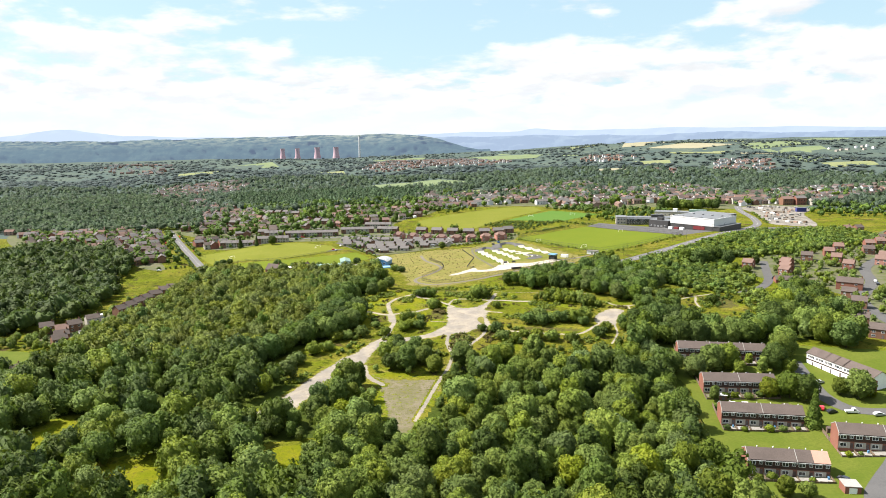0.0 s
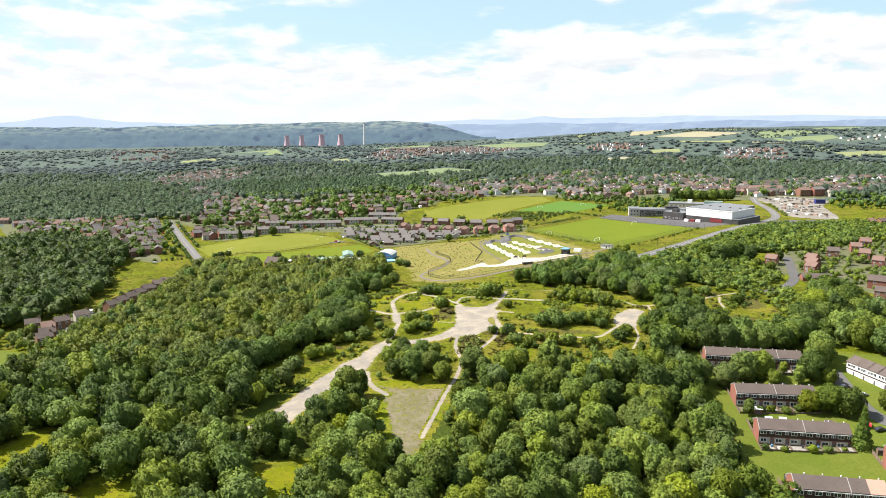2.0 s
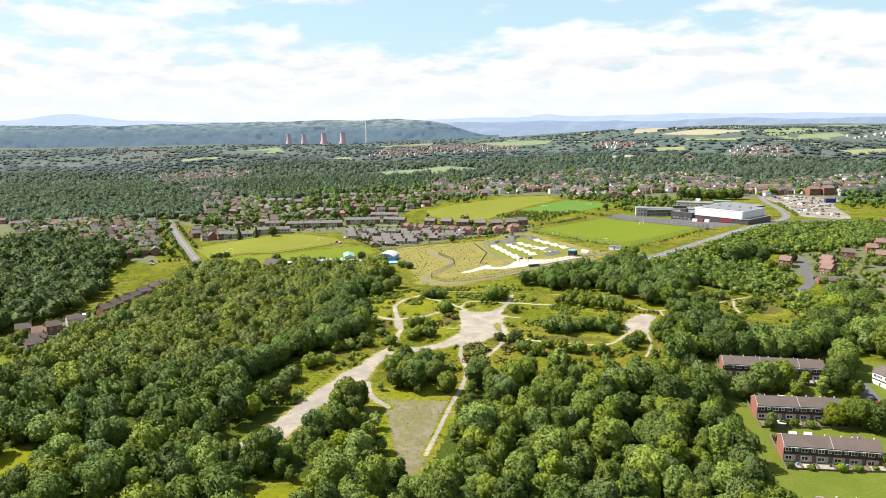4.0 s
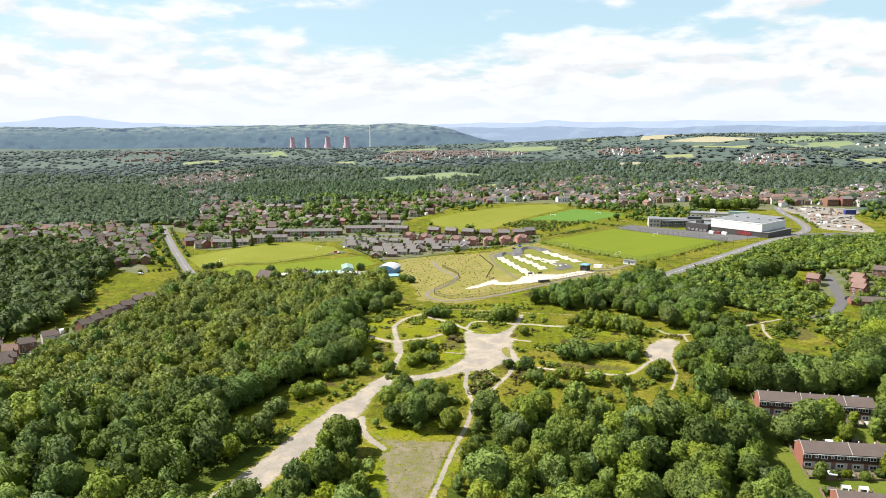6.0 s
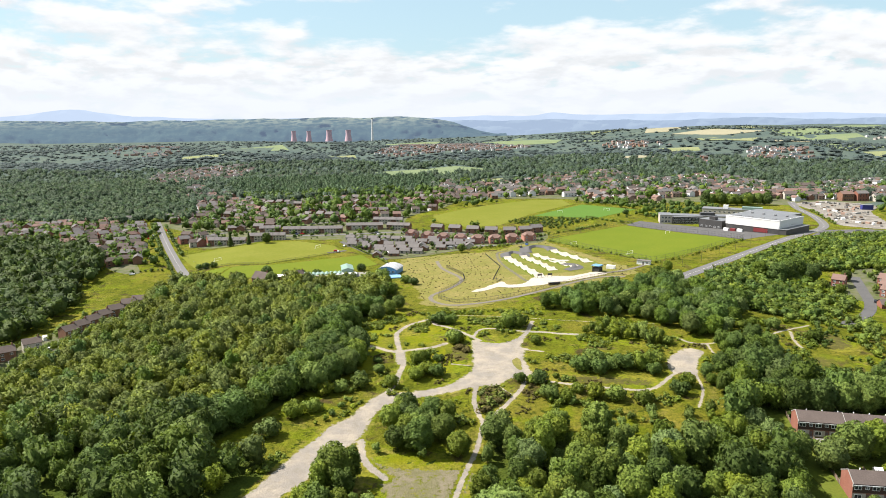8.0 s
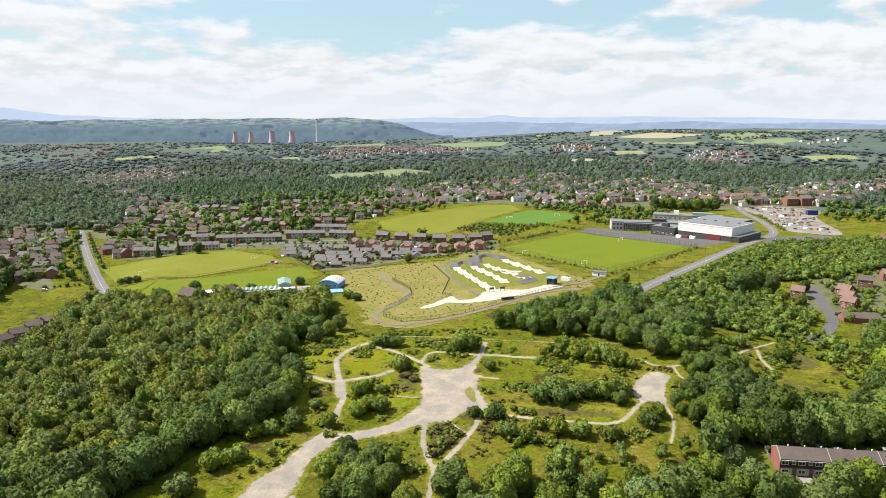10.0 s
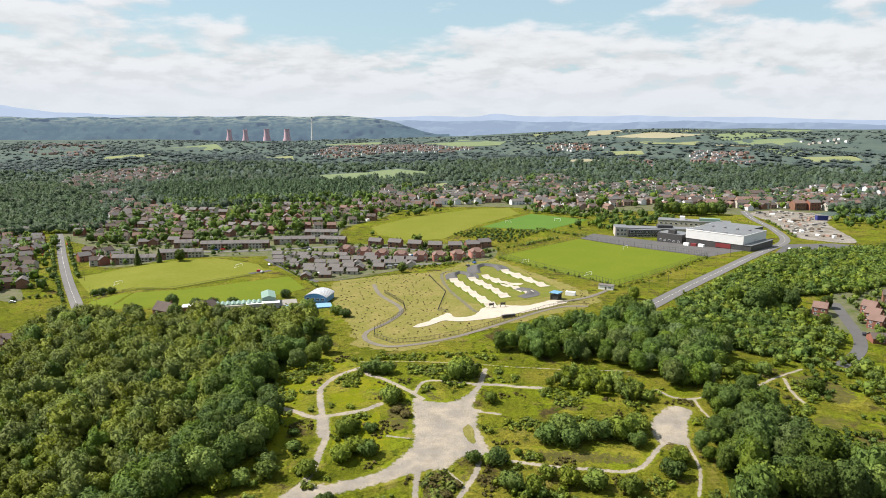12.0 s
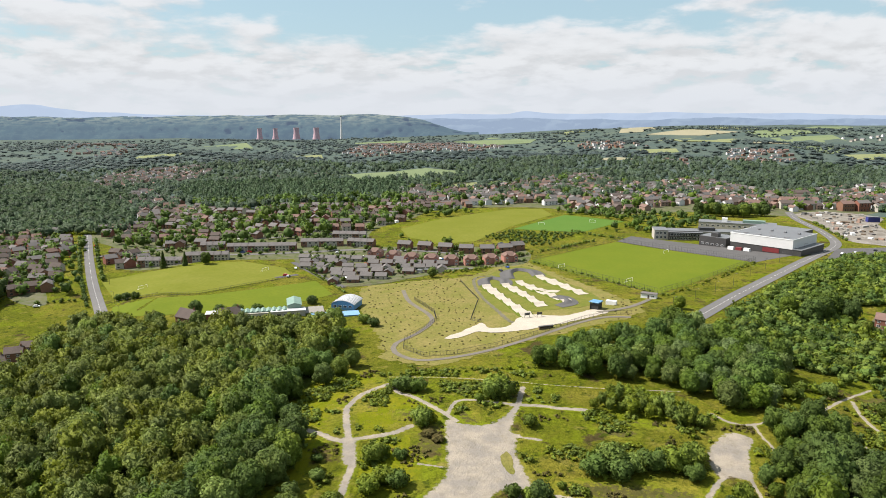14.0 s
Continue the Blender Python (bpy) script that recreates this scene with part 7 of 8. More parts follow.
START = thing("start_gate", at(93, 558, -40), "dark start tower of the cycle track with a blue roof", "start tower")
part("frame", boxes((-2.5, -2.2, -2.5, -2.2, -0.3, 4), (2.2, 2.5, -2.5, -2.2, -0.3, 4), (-2.5, -2.2, 2.2, 2.5, -0.3, 4), (2.2, 2.5, 2.2, 2.5, -0.3, 4), (-2.2, 2.2, -2.2, 2.2, 0, 3.2)), M["steel"], START)
part("roof", boxes((-3, 3, -3, 3, 4, 4.6, 0.15)), M["blue"], START, "blue roof")
for X, Y, A in ((52.7, 547.8, 20), (59.4, 547.4, 20)):
    POST = thing("timing_gate", at(X, Y, A), "black steel timing gate on the track", "gate", "timing gates of the track")
    part("frame", boxes((-1.6, -1.4, -0.1, 0.1, -0.3, 3.0), (1.4, 1.6, -0.1, 0.1, -0.3, 3.0), (-1.6, 1.6, -0.1, 0.1, 2.8, 3.0)), M["steel"], POST)
    part("board", boxes((-1.3, 1.3, -0.06, 0.06, 1.6, 2.7)), M["dark_clad"], POST)
building("track_shelter", at(59.4, 525.6, 18), "low dark timber shelter beside the track", [("wall", [(-4.0, 4.0, 0.9, 1.1, 0, 1.5), (-4.0, -3.8, 0, 0.9, 0, 1.5), (3.8, 4.0, 0, 0.9, 0, 1.5)], "wood"), ("roof", [(-4.2, 4.2, -0.2, 1.3, 1.5, 1.65)], "dark_clad")], "shelter")
building("storage_container", at(104, 566, -30), "white steel container by the start tower", [("shell", [(-3.0, 3.0, -1.2, 1.2, 0, 2.5, 0.06)], "white"), ("door_bars", [(-3.05, -3.0, -0.5, -0.4, 0.1, 2.4), (-3.05, -3.0, 0.4, 0.5, 0.1, 2.4)], "steel")], "container")
HUT = thing("club_hut", at(130, 580, -30), "small white club hut at the track gate", "hut")
part("wall", boxes((-4.5, 4.5, 0, 4, -0.5, 2.7)), M["white"], HUT)
part("roof", boxes((-4.8, 4.8, -0.4, 4.4, 2.7, 2.95)), M["tile_grey"], HUT)
part("door", boxes((-0.5, 0.5, -0.05, 0.05, 0, 2.0)), M["door"], HUT)
window(HUT, 2.5, 0, 0.9, 1.6, 1.1)
ribbon("hut_path", [(92, 550), (99, 552), (114, 560), (130, 577)], 3.0, M["path"], 0.26, label="pale path to the club hut", category="path")

# the works yard and town centre behind the school
YARD_EDGE = [(428, 968), (412, 890), (384, 800), (388, 775), (424, 765), (470, 880), (510, 940), (482, 985)]
patch_sheet("works_yard", YARD_EDGE, M["site_ground"], 0.15, 15, 1.0, label="pale construction yard with materials", category="yard")
YR = random.Random(8)
for I in range(205):
    X, Y = YR.uniform(390, 505), YR.uniform(775, 980)
    if not inside(YARD_EDGE, [X], [Y])[0] or near_line(YARD_EDGE, [X], [Y])[0] < 6:
        continue
    W, D, H = YR.uniform(2, 6), YR.uniform(1.5, 4), YR.uniform(0.7, 2.6)
    building("site_stack", at(X, Y, YR.uniform(0, 180)), "stacked building materials on the works yard", [("load", [(-W / 2, W / 2, -D / 2, D / 2, 0, H, 0.12)], YR.choice(("concrete", "concrete", "brick_dull", "wood", "white", "tile_grey", "paving", "dark_clad"))), ("pallet", [(-W / 2 - 0.2, W / 2 + 0.2, -D / 2 - 0.1, D / 2 + 0.1, -0.2, 0.12)], "wood")], "materials")
building("site_office", at(480, 905, -8), "deep blue site cabin on the works yard", [("shell", [(-6, 6, 0, 6, -0.3, 5.5)], "navy"), ("roof", [(-6.2, 6.2, -0.2, 6.2, 5.5, 5.75)], "metal")])
for X, Y, A, W, D, H, K, R in ((455, 1012, -8, 40, 12, 7, "render", "tile"), (478, 1050, -8, 46, 12, 7, "brick_dull", "tile_red"), (500, 1085, -6, 42, 12, 7, "brick_dull", "tile"), (506, 992, 5, 16, 12, 9, "brick_brown", "tile_red"), (524, 990, 5, 15, 11, 10, "brick", "tile_grey"), (545, 985, 10, 18, 10, 7, "render", "tile_grey"), (536, 1030, 80, 22, 11, 8, "brick_dull", "tile"), (566, 1002, 12, 20, 11, 8, "brick_brown", "tile"),
                               (590, 1010, 14, 22, 12, 7, "render", "tile_red"), (612, 1030, 14, 18, 10, 7, "brick_dull", "tile"), (560, 1060, -4, 24, 11, 8, "brick_dull", "tile_red"), (590, 1090, 4, 26, 11, 8, "render", "tile"), (640, 1050, 20, 20, 11, 7, "brick_brown", "tile_grey"), (520, 1125, 0, 24, 11, 8, "brick_dull", "tile"), (425, 1035, -10, 15, 10, 8, "render", "tile"), (405, 1020, -10, 14, 10, 7, "brick_dull", "tile_red")):
    T = house("block%d" % X, at(X, Y, A), "large town building with a pitched roof", "town centre buildings", w=W, d=D, e=H, r=H + 3.2, wall=K, roof=R, detail=1, name="town_building", chimney=W < 20)
    window_band(T, -W / 2 + 1.5, W / 2 - 1.5, max(3, int(W / 4)), -0.02, H * 0.12, 1.6, 1.4, pane=False)
    window_band(T, -W / 2 + 1.5, W / 2 - 1.5, max(3, int(W / 4)), -0.02, H * 0.6, 1.6, 1.4, pane=False)

# ---- fences, posts and goals ----


def fence(name, pts, high, gap, mat, label, closed=False, rails=(0.95, 0.1)):
    """Posts, thin rails and upright bars along a line."""
    line = [np.array(p, float) for p in (list(pts) + ([pts[0]] if closed else []))]
    ob = thing(name, Matrix.Identity(4), label, "fence")
    rail = bmesh.new()
    post = None
    k = 0
    for p, q in zip(line, line[1:]):
        n = max(1, int(np.linalg.norm(q - p) / gap))
        turn = math.degrees(math.atan2(q[1] - p[1], q[0] - p[0]))
        for i in range(n):
            a, b = p + (q - p) * i / n, p + (q - p) * (i + 1) / n
            za, zb = float(ground_z(*a)), float(ground_z(*b))
            for h in rails:
                tube(rail, (a[0], a[1], za + high * h), (b[0], b[1], zb + high * h), 0.06, 0.06, 4)
            for j in range(1, 4):
                c = a + (b - a) * j / 4
                zc = za + (zb - za) * j / 4
                tube(rail, (c[0], c[1], zc + 0.1), (c[0], c[1], zc + high), 0.045, 0.045, 3)
            if post is None:
                bm = bmesh.new()
                box(bm, -0.06, 0.06, -0.06, 0.06, -0.4, high + 0.1)
                post = bpy.data.meshes.new("post")
                bm.to_mesh(post)
                bm.free()
                post.materials.append(M[mat])
            o = new("post", post)
            o.parent = ob
            o.matrix_basis = pose(a[0], a[1], za, 0, 0, turn)
    part("railing", rail, M[mat], ob)
    return ob


fence("track_fence", [(x + 3.0, y + 4.5) for x, y in [(-13, 605), (-1, 569), (0, 551), (-8, 532), (-17, 518), (-17, 504), (-7, 491), (9, 492), (29, 500), (53, 515), (79, 533), (95, 540), (107, 540)]], 2.3, 2.6, "steel", "dark steel mesh fence round the cycle track")
fence("pitch_fence", [(84, 728), (171, 799), (243, 681), (139, 590)], 4.0, 6.0, "steel", "tall dark mesh fence round the football pitch", True, (1.0, 0.5, 0.05))
fence("field_fence", [(-211, 638), (-158, 642), (-103, 692)], 1.8, 4.0, "steel", "dark fence between the two fields")
fence("garden_fence", [(-60, 652), (-40, 662), (-10, 672), (5, 678)], 1.8, 3.0, "wood", "brown wooden garden fence")
fence("inner_fence", [(22, 662), (30, 600), (22, 552), (28, 545)], 1.4, 3.0, "steel", "low dark fence inside the track meadow")
for A, B in (((100, 262), (107, 301)),):
    fence("estate_fence", [A, B], 1.5, 2.5, "wood", "brown wooden fence beside the terraces")


def goal(x, y, turn):
    ob = thing("goal", at(x, y, turn), "white steel football goal on grass", "goal", "goals of the pitch")
    part("frame", boxes((-3.66, -3.5, -0.08, 0.08, 0, 2.5), (3.5, 3.66, -0.08, 0.08, 0, 2.5), (-3.66, 3.66, -0.08, 0.08, 2.36, 2.52)), M["frame"], ob)
    part("stay", boxes((-3.6, -3.5, 0.1, 1.8, 0, 0.12), (3.5, 3.6, 0.1, 1.8, 0, 0.12), (-3.6, 3.6, 1.7, 1.8, 0, 0.12)), M["frame"], ob)


for X, Y, A in ((134, 632, 40), (101, 696, 40), (195, 735, 220), (-205, 670, 60), (-128, 715, 60), (120, 900, -40), (178, 915, 140)):
    goal(X, Y, A)


def street_lamp(x, y, turn):
    ob = thing("street_lamp", at(x, y, turn), "slim grey steel street lamp by the road", "street lamp", "street lamps")
    part("pole", tube(bmesh.new(), (0, 0, -0.3), (0, 0, 8), 0.12, 0.07, 6), M["steel"], ob)
    part("arm", tube(bmesh.new(), (0, 0, 8), (1.4, 0, 8.25), 0.06, 0.05, 5), M["steel"], ob)
    part("lantern", boxes((1.2, 1.9, -0.15, 0.15, 8.15, 8.35, 0.04)), M["metal"], ob)


for I in range(9):
    U = I / 8
    street_lamp(140 + 165 * U - 5.5, 546 + 165 * U + 5.5, -45)
for I in range(6):
    U = I / 5
    street_lamp(-190 - 140 * U + 6, 580 + 280 * U + 3, 180)


def dashes(pts, step, long, wide, gapless=False):
    """Painted centre line: one piece of road marking after another."""
    line = curve_through(pts, 1.0)
    verts, faces = [], []
    n = 0
    for i in range(0, len(line) - int(long) - 1, int(step)):
        a, b = line[i], line[i + int(long)]
        d = (b - a) / np.linalg.norm(b - a)
        s = np.array((d[1], -d[0])) * wide / 2
        k = len(verts)
        for q in (a - s, a + s, b + s, b - s):
            verts.append((q[0], q[1], float(ground_z(q[0], q[1])) + 0.225))
        faces.append((k, k + 1, k + 2, k + 3))
    ob = new("road_marking", mesh_of("road_marking", verts, faces, [M["paint"]]))
    tagged(ob, "white dashed centre line on the road", "marking", "", "structure")


dashes(ROAD_L, 6, 3, 0.18)
dashes(ROAD_R, 6, 4, 0.18)

# ---- roads of the estate, cars ----
ribbon("estate_road", [(172, 322), (168, 300), (166, 282), (172, 268), (195, 262), (225, 262)], 6.5, M["tarmac"], 0.14, label="grey tarmac estate road", category="road")
ribbon("estate_drive", [(200, 262), (178, 245), (158, 224), (146, 212), (136, 200), (128, 180)], 7.0, M["tarmac"], 0.15, label="grey tarmac estate drive", category="road")
ribbon("close", [(205, 458), (228, 478), (244, 500), (255, 527), (266, 556)], 6.5, M["tarmac"], 0.16, label="grey tarmac road of the close", category="road")
ribbon("right_street", [(250, 345), (257, 389), (274, 435), (309, 481), (335, 530), (400, 590)], 8.0, M["tarmac"], 0.16, label="grey tarmac street between houses", category="road")
patch_sheet("left_car_park", [(-490, 790), (-462, 822), (-440, 800), (-470, 772)], M["concrete"], 0.15, 15, label="pale car park by the houses", category="car park")
for A, B in (((-100, 700), (-115, 690)), ((-112, 745), (-60, 655))):
    ribbon("estate_lane", [A, B], 5.0, M["tarmac"], 0.18, label="grey lane beside the bungalows", category="road")
patch_sheet("bungalow_ground", [(-115, 760), (-62, 660), (-6, 682), (30, 705), (75, 715), (80, 775), (0, 795), (-60, 800), (-110, 795)], M["garden"], 0.08, 10, label="paved yards and drives between the bungalows", category="ground")


def car(x, y, turn, paint, label, van=False, lift=0.17):
    key = "van" if van else "car_" + paint
    m = at(x, y, turn, -lift)
    if key in SHARED:
        return tagged(copy_thing(SHARED[key], m), label, "car", "parked cars")
    ob = thing("van" if van else "car", m, label, "car", "parked cars")
    SHARED[key] = ob
    bm = bmesh.new()
    if van:
        prism(bm, [(-2.6, 0.35), (2.5, 0.35), (2.55, 0.95), (1.9, 1.2), (1.3, 2.0), (0.2, 2.05), (0.1, 1.1), (-2.6, 1.1)], -0.95, 0.95)
    else:
        prism(bm, [(-2.1, 0.3), (2.1, 0.3), (2.15, 0.75), (1.2, 0.95), (0.6, 1.45), (-1.2, 1.48), (-1.9, 0.98), (-2.15, 0.9)], -0.88, 0.88)
    bmesh.ops.bevel(bm, geom=bm.edges[:], offset=0.07, segments=2, affect="EDGES")
    part("body", bm, CAR[paint], ob)
    bm = bmesh.new()
    if van:
        box(bm, 0.4, 1.2, -0.97, 0.97, 1.25, 1.85)
    else:
        box(bm, -1.1, 0.55, -0.9, 0.9, 1.0, 1.36)
    part("side_window", bm, M["pane"], ob)
    bm = bmesh.new()
    a, b = ((1.33, 1.98), (1.86, 1.24)) if van else ((0.66, 1.43), (1.16, 0.99))
    v = [bm.verts.new((px + 0.04, s, pz + 0.03)) for s in (-0.75, 0.75) for px, pz in (a, b)]
    bm.faces.new((v[0], v[1], v[3], v[2]))
    part("windscreen", bm, M["pane"], ob)
    for wx in (-1.35, 1.35):
        for wy in (-0.85, 0.85):
            w = tube(bmesh.new(), (0, -0.11, 0), (0, 0.11, 0), 0.32, 0.32, 12)
            o = part("wheel", w, M["rubber"], ob)
            o.matrix_basis = pose(wx, wy, 0.32)
    return ob


for X, Y, A, P, L in ((169, 301, 20, "red", "red hatchback parked on the estate road"), (171, 297, 20, "silver", "silver car parked on the estate road"), (168, 305, 20, "dark", "dark car parked on the estate road"), (159, 273, 60, "red", "red car parked behind the cypress"), (161, 269, 10, "dark", "dark car parked behind the cypress"),
                      (134, 214, 120, "dark", "black car parked by the lower terrace"), (250, 505, 60, "dark", "dark car on the close"), (312, 482, 60, "white", "white car on the street"), (309, 474, 60, "dark", "dark car on the street"), (330, 715, 40, "white", "white car on the car park"), (345, 722, 40, "silver", "silver car on the car park"),
                      (372, 738, 40, "dark", "dark car on the car park"), (-221, 505, 50, "white", "white car by the houses"), (-219, 512, 50, "white", "white car by the houses"), (-222, 528, 20, "silver", "silver car by the houses"), (-228, 455, 20, "silver", "silver car by the houses"), (-268, 646, 10, "white", "white car by the meadow"), (176, 262, 0, "silver", "silver car on the estate road")):
    car(X, Y, A, P, L)
car(168, 267, -10, "white", "white flatbed van on the estate road", True)
CG = random.Random(12)
for I in range(26):
    X, Y = CG.uniform(-112, 70), CG.uniform(690, 800)
    car(X, Y, CG.choice((10, 100)) + CG.uniform(-10, 10), CG.choice(("white", "silver", "dark", "red", "blue")), "car parked between the estate houses")

for I in range(14):
    U = CG.random()
    X, Y = -262 - 95 * U + CG.choice((-9, 9, -14)), 712 + 190 * U + CG.uniform(-3, 3)
    car(X, Y, 116 + CG.uniform(-8, 8), CG.choice(("white", "silver", "dark", "red", "white")), "car parked beside the estate road")

for PTS in ([(-300, 800), (-240, 835), (-170, 850), (-110, 868), (-60, 862)], [(-330, 905), (-270, 930), (-200, 940), (-130, 945), (-40, 930)], [(-310, 980), (-230, 1000), (-150, 1005), (-60, 1000), (-20, 985)], [(-252, 770), (-200, 776), (-150, 778), (-120, 782)], [(-260, 845), (-240, 910), (-225, 1000), (-215, 1060)], [(-120, 865), (-110, 940), (-90, 1005), (-80, 1060)],
            [(-300, 740), (-350, 765), (-420, 790), (-480, 850)], [(-330, 810), (-390, 845), (-450, 880), (-520, 915)], [(-120, 782), (-60, 790), (0, 775), (40, 748), (66, 738)], [(-46, 745), (-20, 726), (10, 708), (34, 704)]):
    ribbon("estate_street", PTS, 5.5, M["road"], 0.24, label="grey tarmac street between the houses", category="road")
OG = random.Random(29)
for POLY, N in ((LEFT_ESTATE, 46), (MID_ESTATE, 60), ([(-112, 765), (-98, 715), (-62, 664), (-6, 682), (30, 703), (-20, 742), (-60, 765)], 12)):
    XS, YS = [p[0] for p in POLY], [p[1] for p in POLY]
    for I in range(N):
        X, Y = OG.uniform(min(XS), max(XS)), OG.uniform(min(YS), max(YS))
        if not inside(POLY, [X], [Y])[0] or near_line(ROAD_L, [X], [Y])[0] < 8 or inside(UPPER_FIELD, [X], [Y])[0]:
            continue
        W, D, K = OG.uniform(1.4, 2.6), OG.uniform(2.4, 4.5), OG.choice(("white", "pale_clad", "render", "wood", "concrete"))
        building("outbuilding", at(X, Y, OG.uniform(0, 180)), "small pale garage or garden room behind a house", [("wall", [(-W, W, 0, D, -1, 2.2)], K), ("roof", [(-W - 0.15, W + 0.15, -0.15, D + 0.15, 2.2, 2.4)], OG.choice(("pale_clad", "white", "concrete", "metal")))], "outbuilding")
for I in range(40):
    PTS = OG.choice(([(-300, 803), (-170, 853)], [(-330, 908), (-130, 948)], [(-310, 983), (-60, 1003)], [(-252, 773), (-120, 785)], [(-300, 743), (-420, 793)], [(-330, 813), (-450, 883)]))
    U, SIDE = OG.random(), OG.choice((-3.2, 3.2))
    X, Y = PTS[0][0] + (PTS[1][0] - PTS[0][0]) * U, PTS[0][1] + (PTS[1][1] - PTS[0][1]) * U + SIDE
    car(X, Y, math.degrees(math.atan2(PTS[1][1] - PTS[0][1], PTS[1][0] - PTS[0][0])), OG.choice(("white", "silver", "dark", "red", "white", "blue")), "car parked along an estate street", lift=0.28)

patch_sheet("wood_gardens", [(-268, 430), (-256, 470), (-250, 500), (-246, 540), (-222, 552), (-208, 520), (-212, 490), (-226, 455), (-234, 420)], M["garden"], 0.09, 7, 1.0, label="gardens and drives below the wood", category="ground")
VG = random.Random(63)
for I in range(16):
    X, Y = VG.choice(((-238, 440), (-232, 456), (-232, 486), (-230, 500), (-230, 515), (-228, 530), (-252, 458), (-244, 480)))
    X, Y = X + VG.uniform(-4, 4), Y + VG.uniform(-5, 5)
    W, D = VG.uniform(1.2, 2.4), VG.uniform(2.2, 4.0)
    building("outbuilding", at(X, Y, VG.uniform(20, 80)), "small pale shed or garage behind a house by the wood", [("wall", [(-W, W, 0, D, -1, 2.1)], VG.choice(("white", "render", "wood", "pale_clad"))), ("roof", [(-W - 0.15, W + 0.15, -0.15, D + 0.15, 2.1, 2.3)], VG.choice(("white", "pale_clad", "metal", "tile_grey")))], "outbuilding")
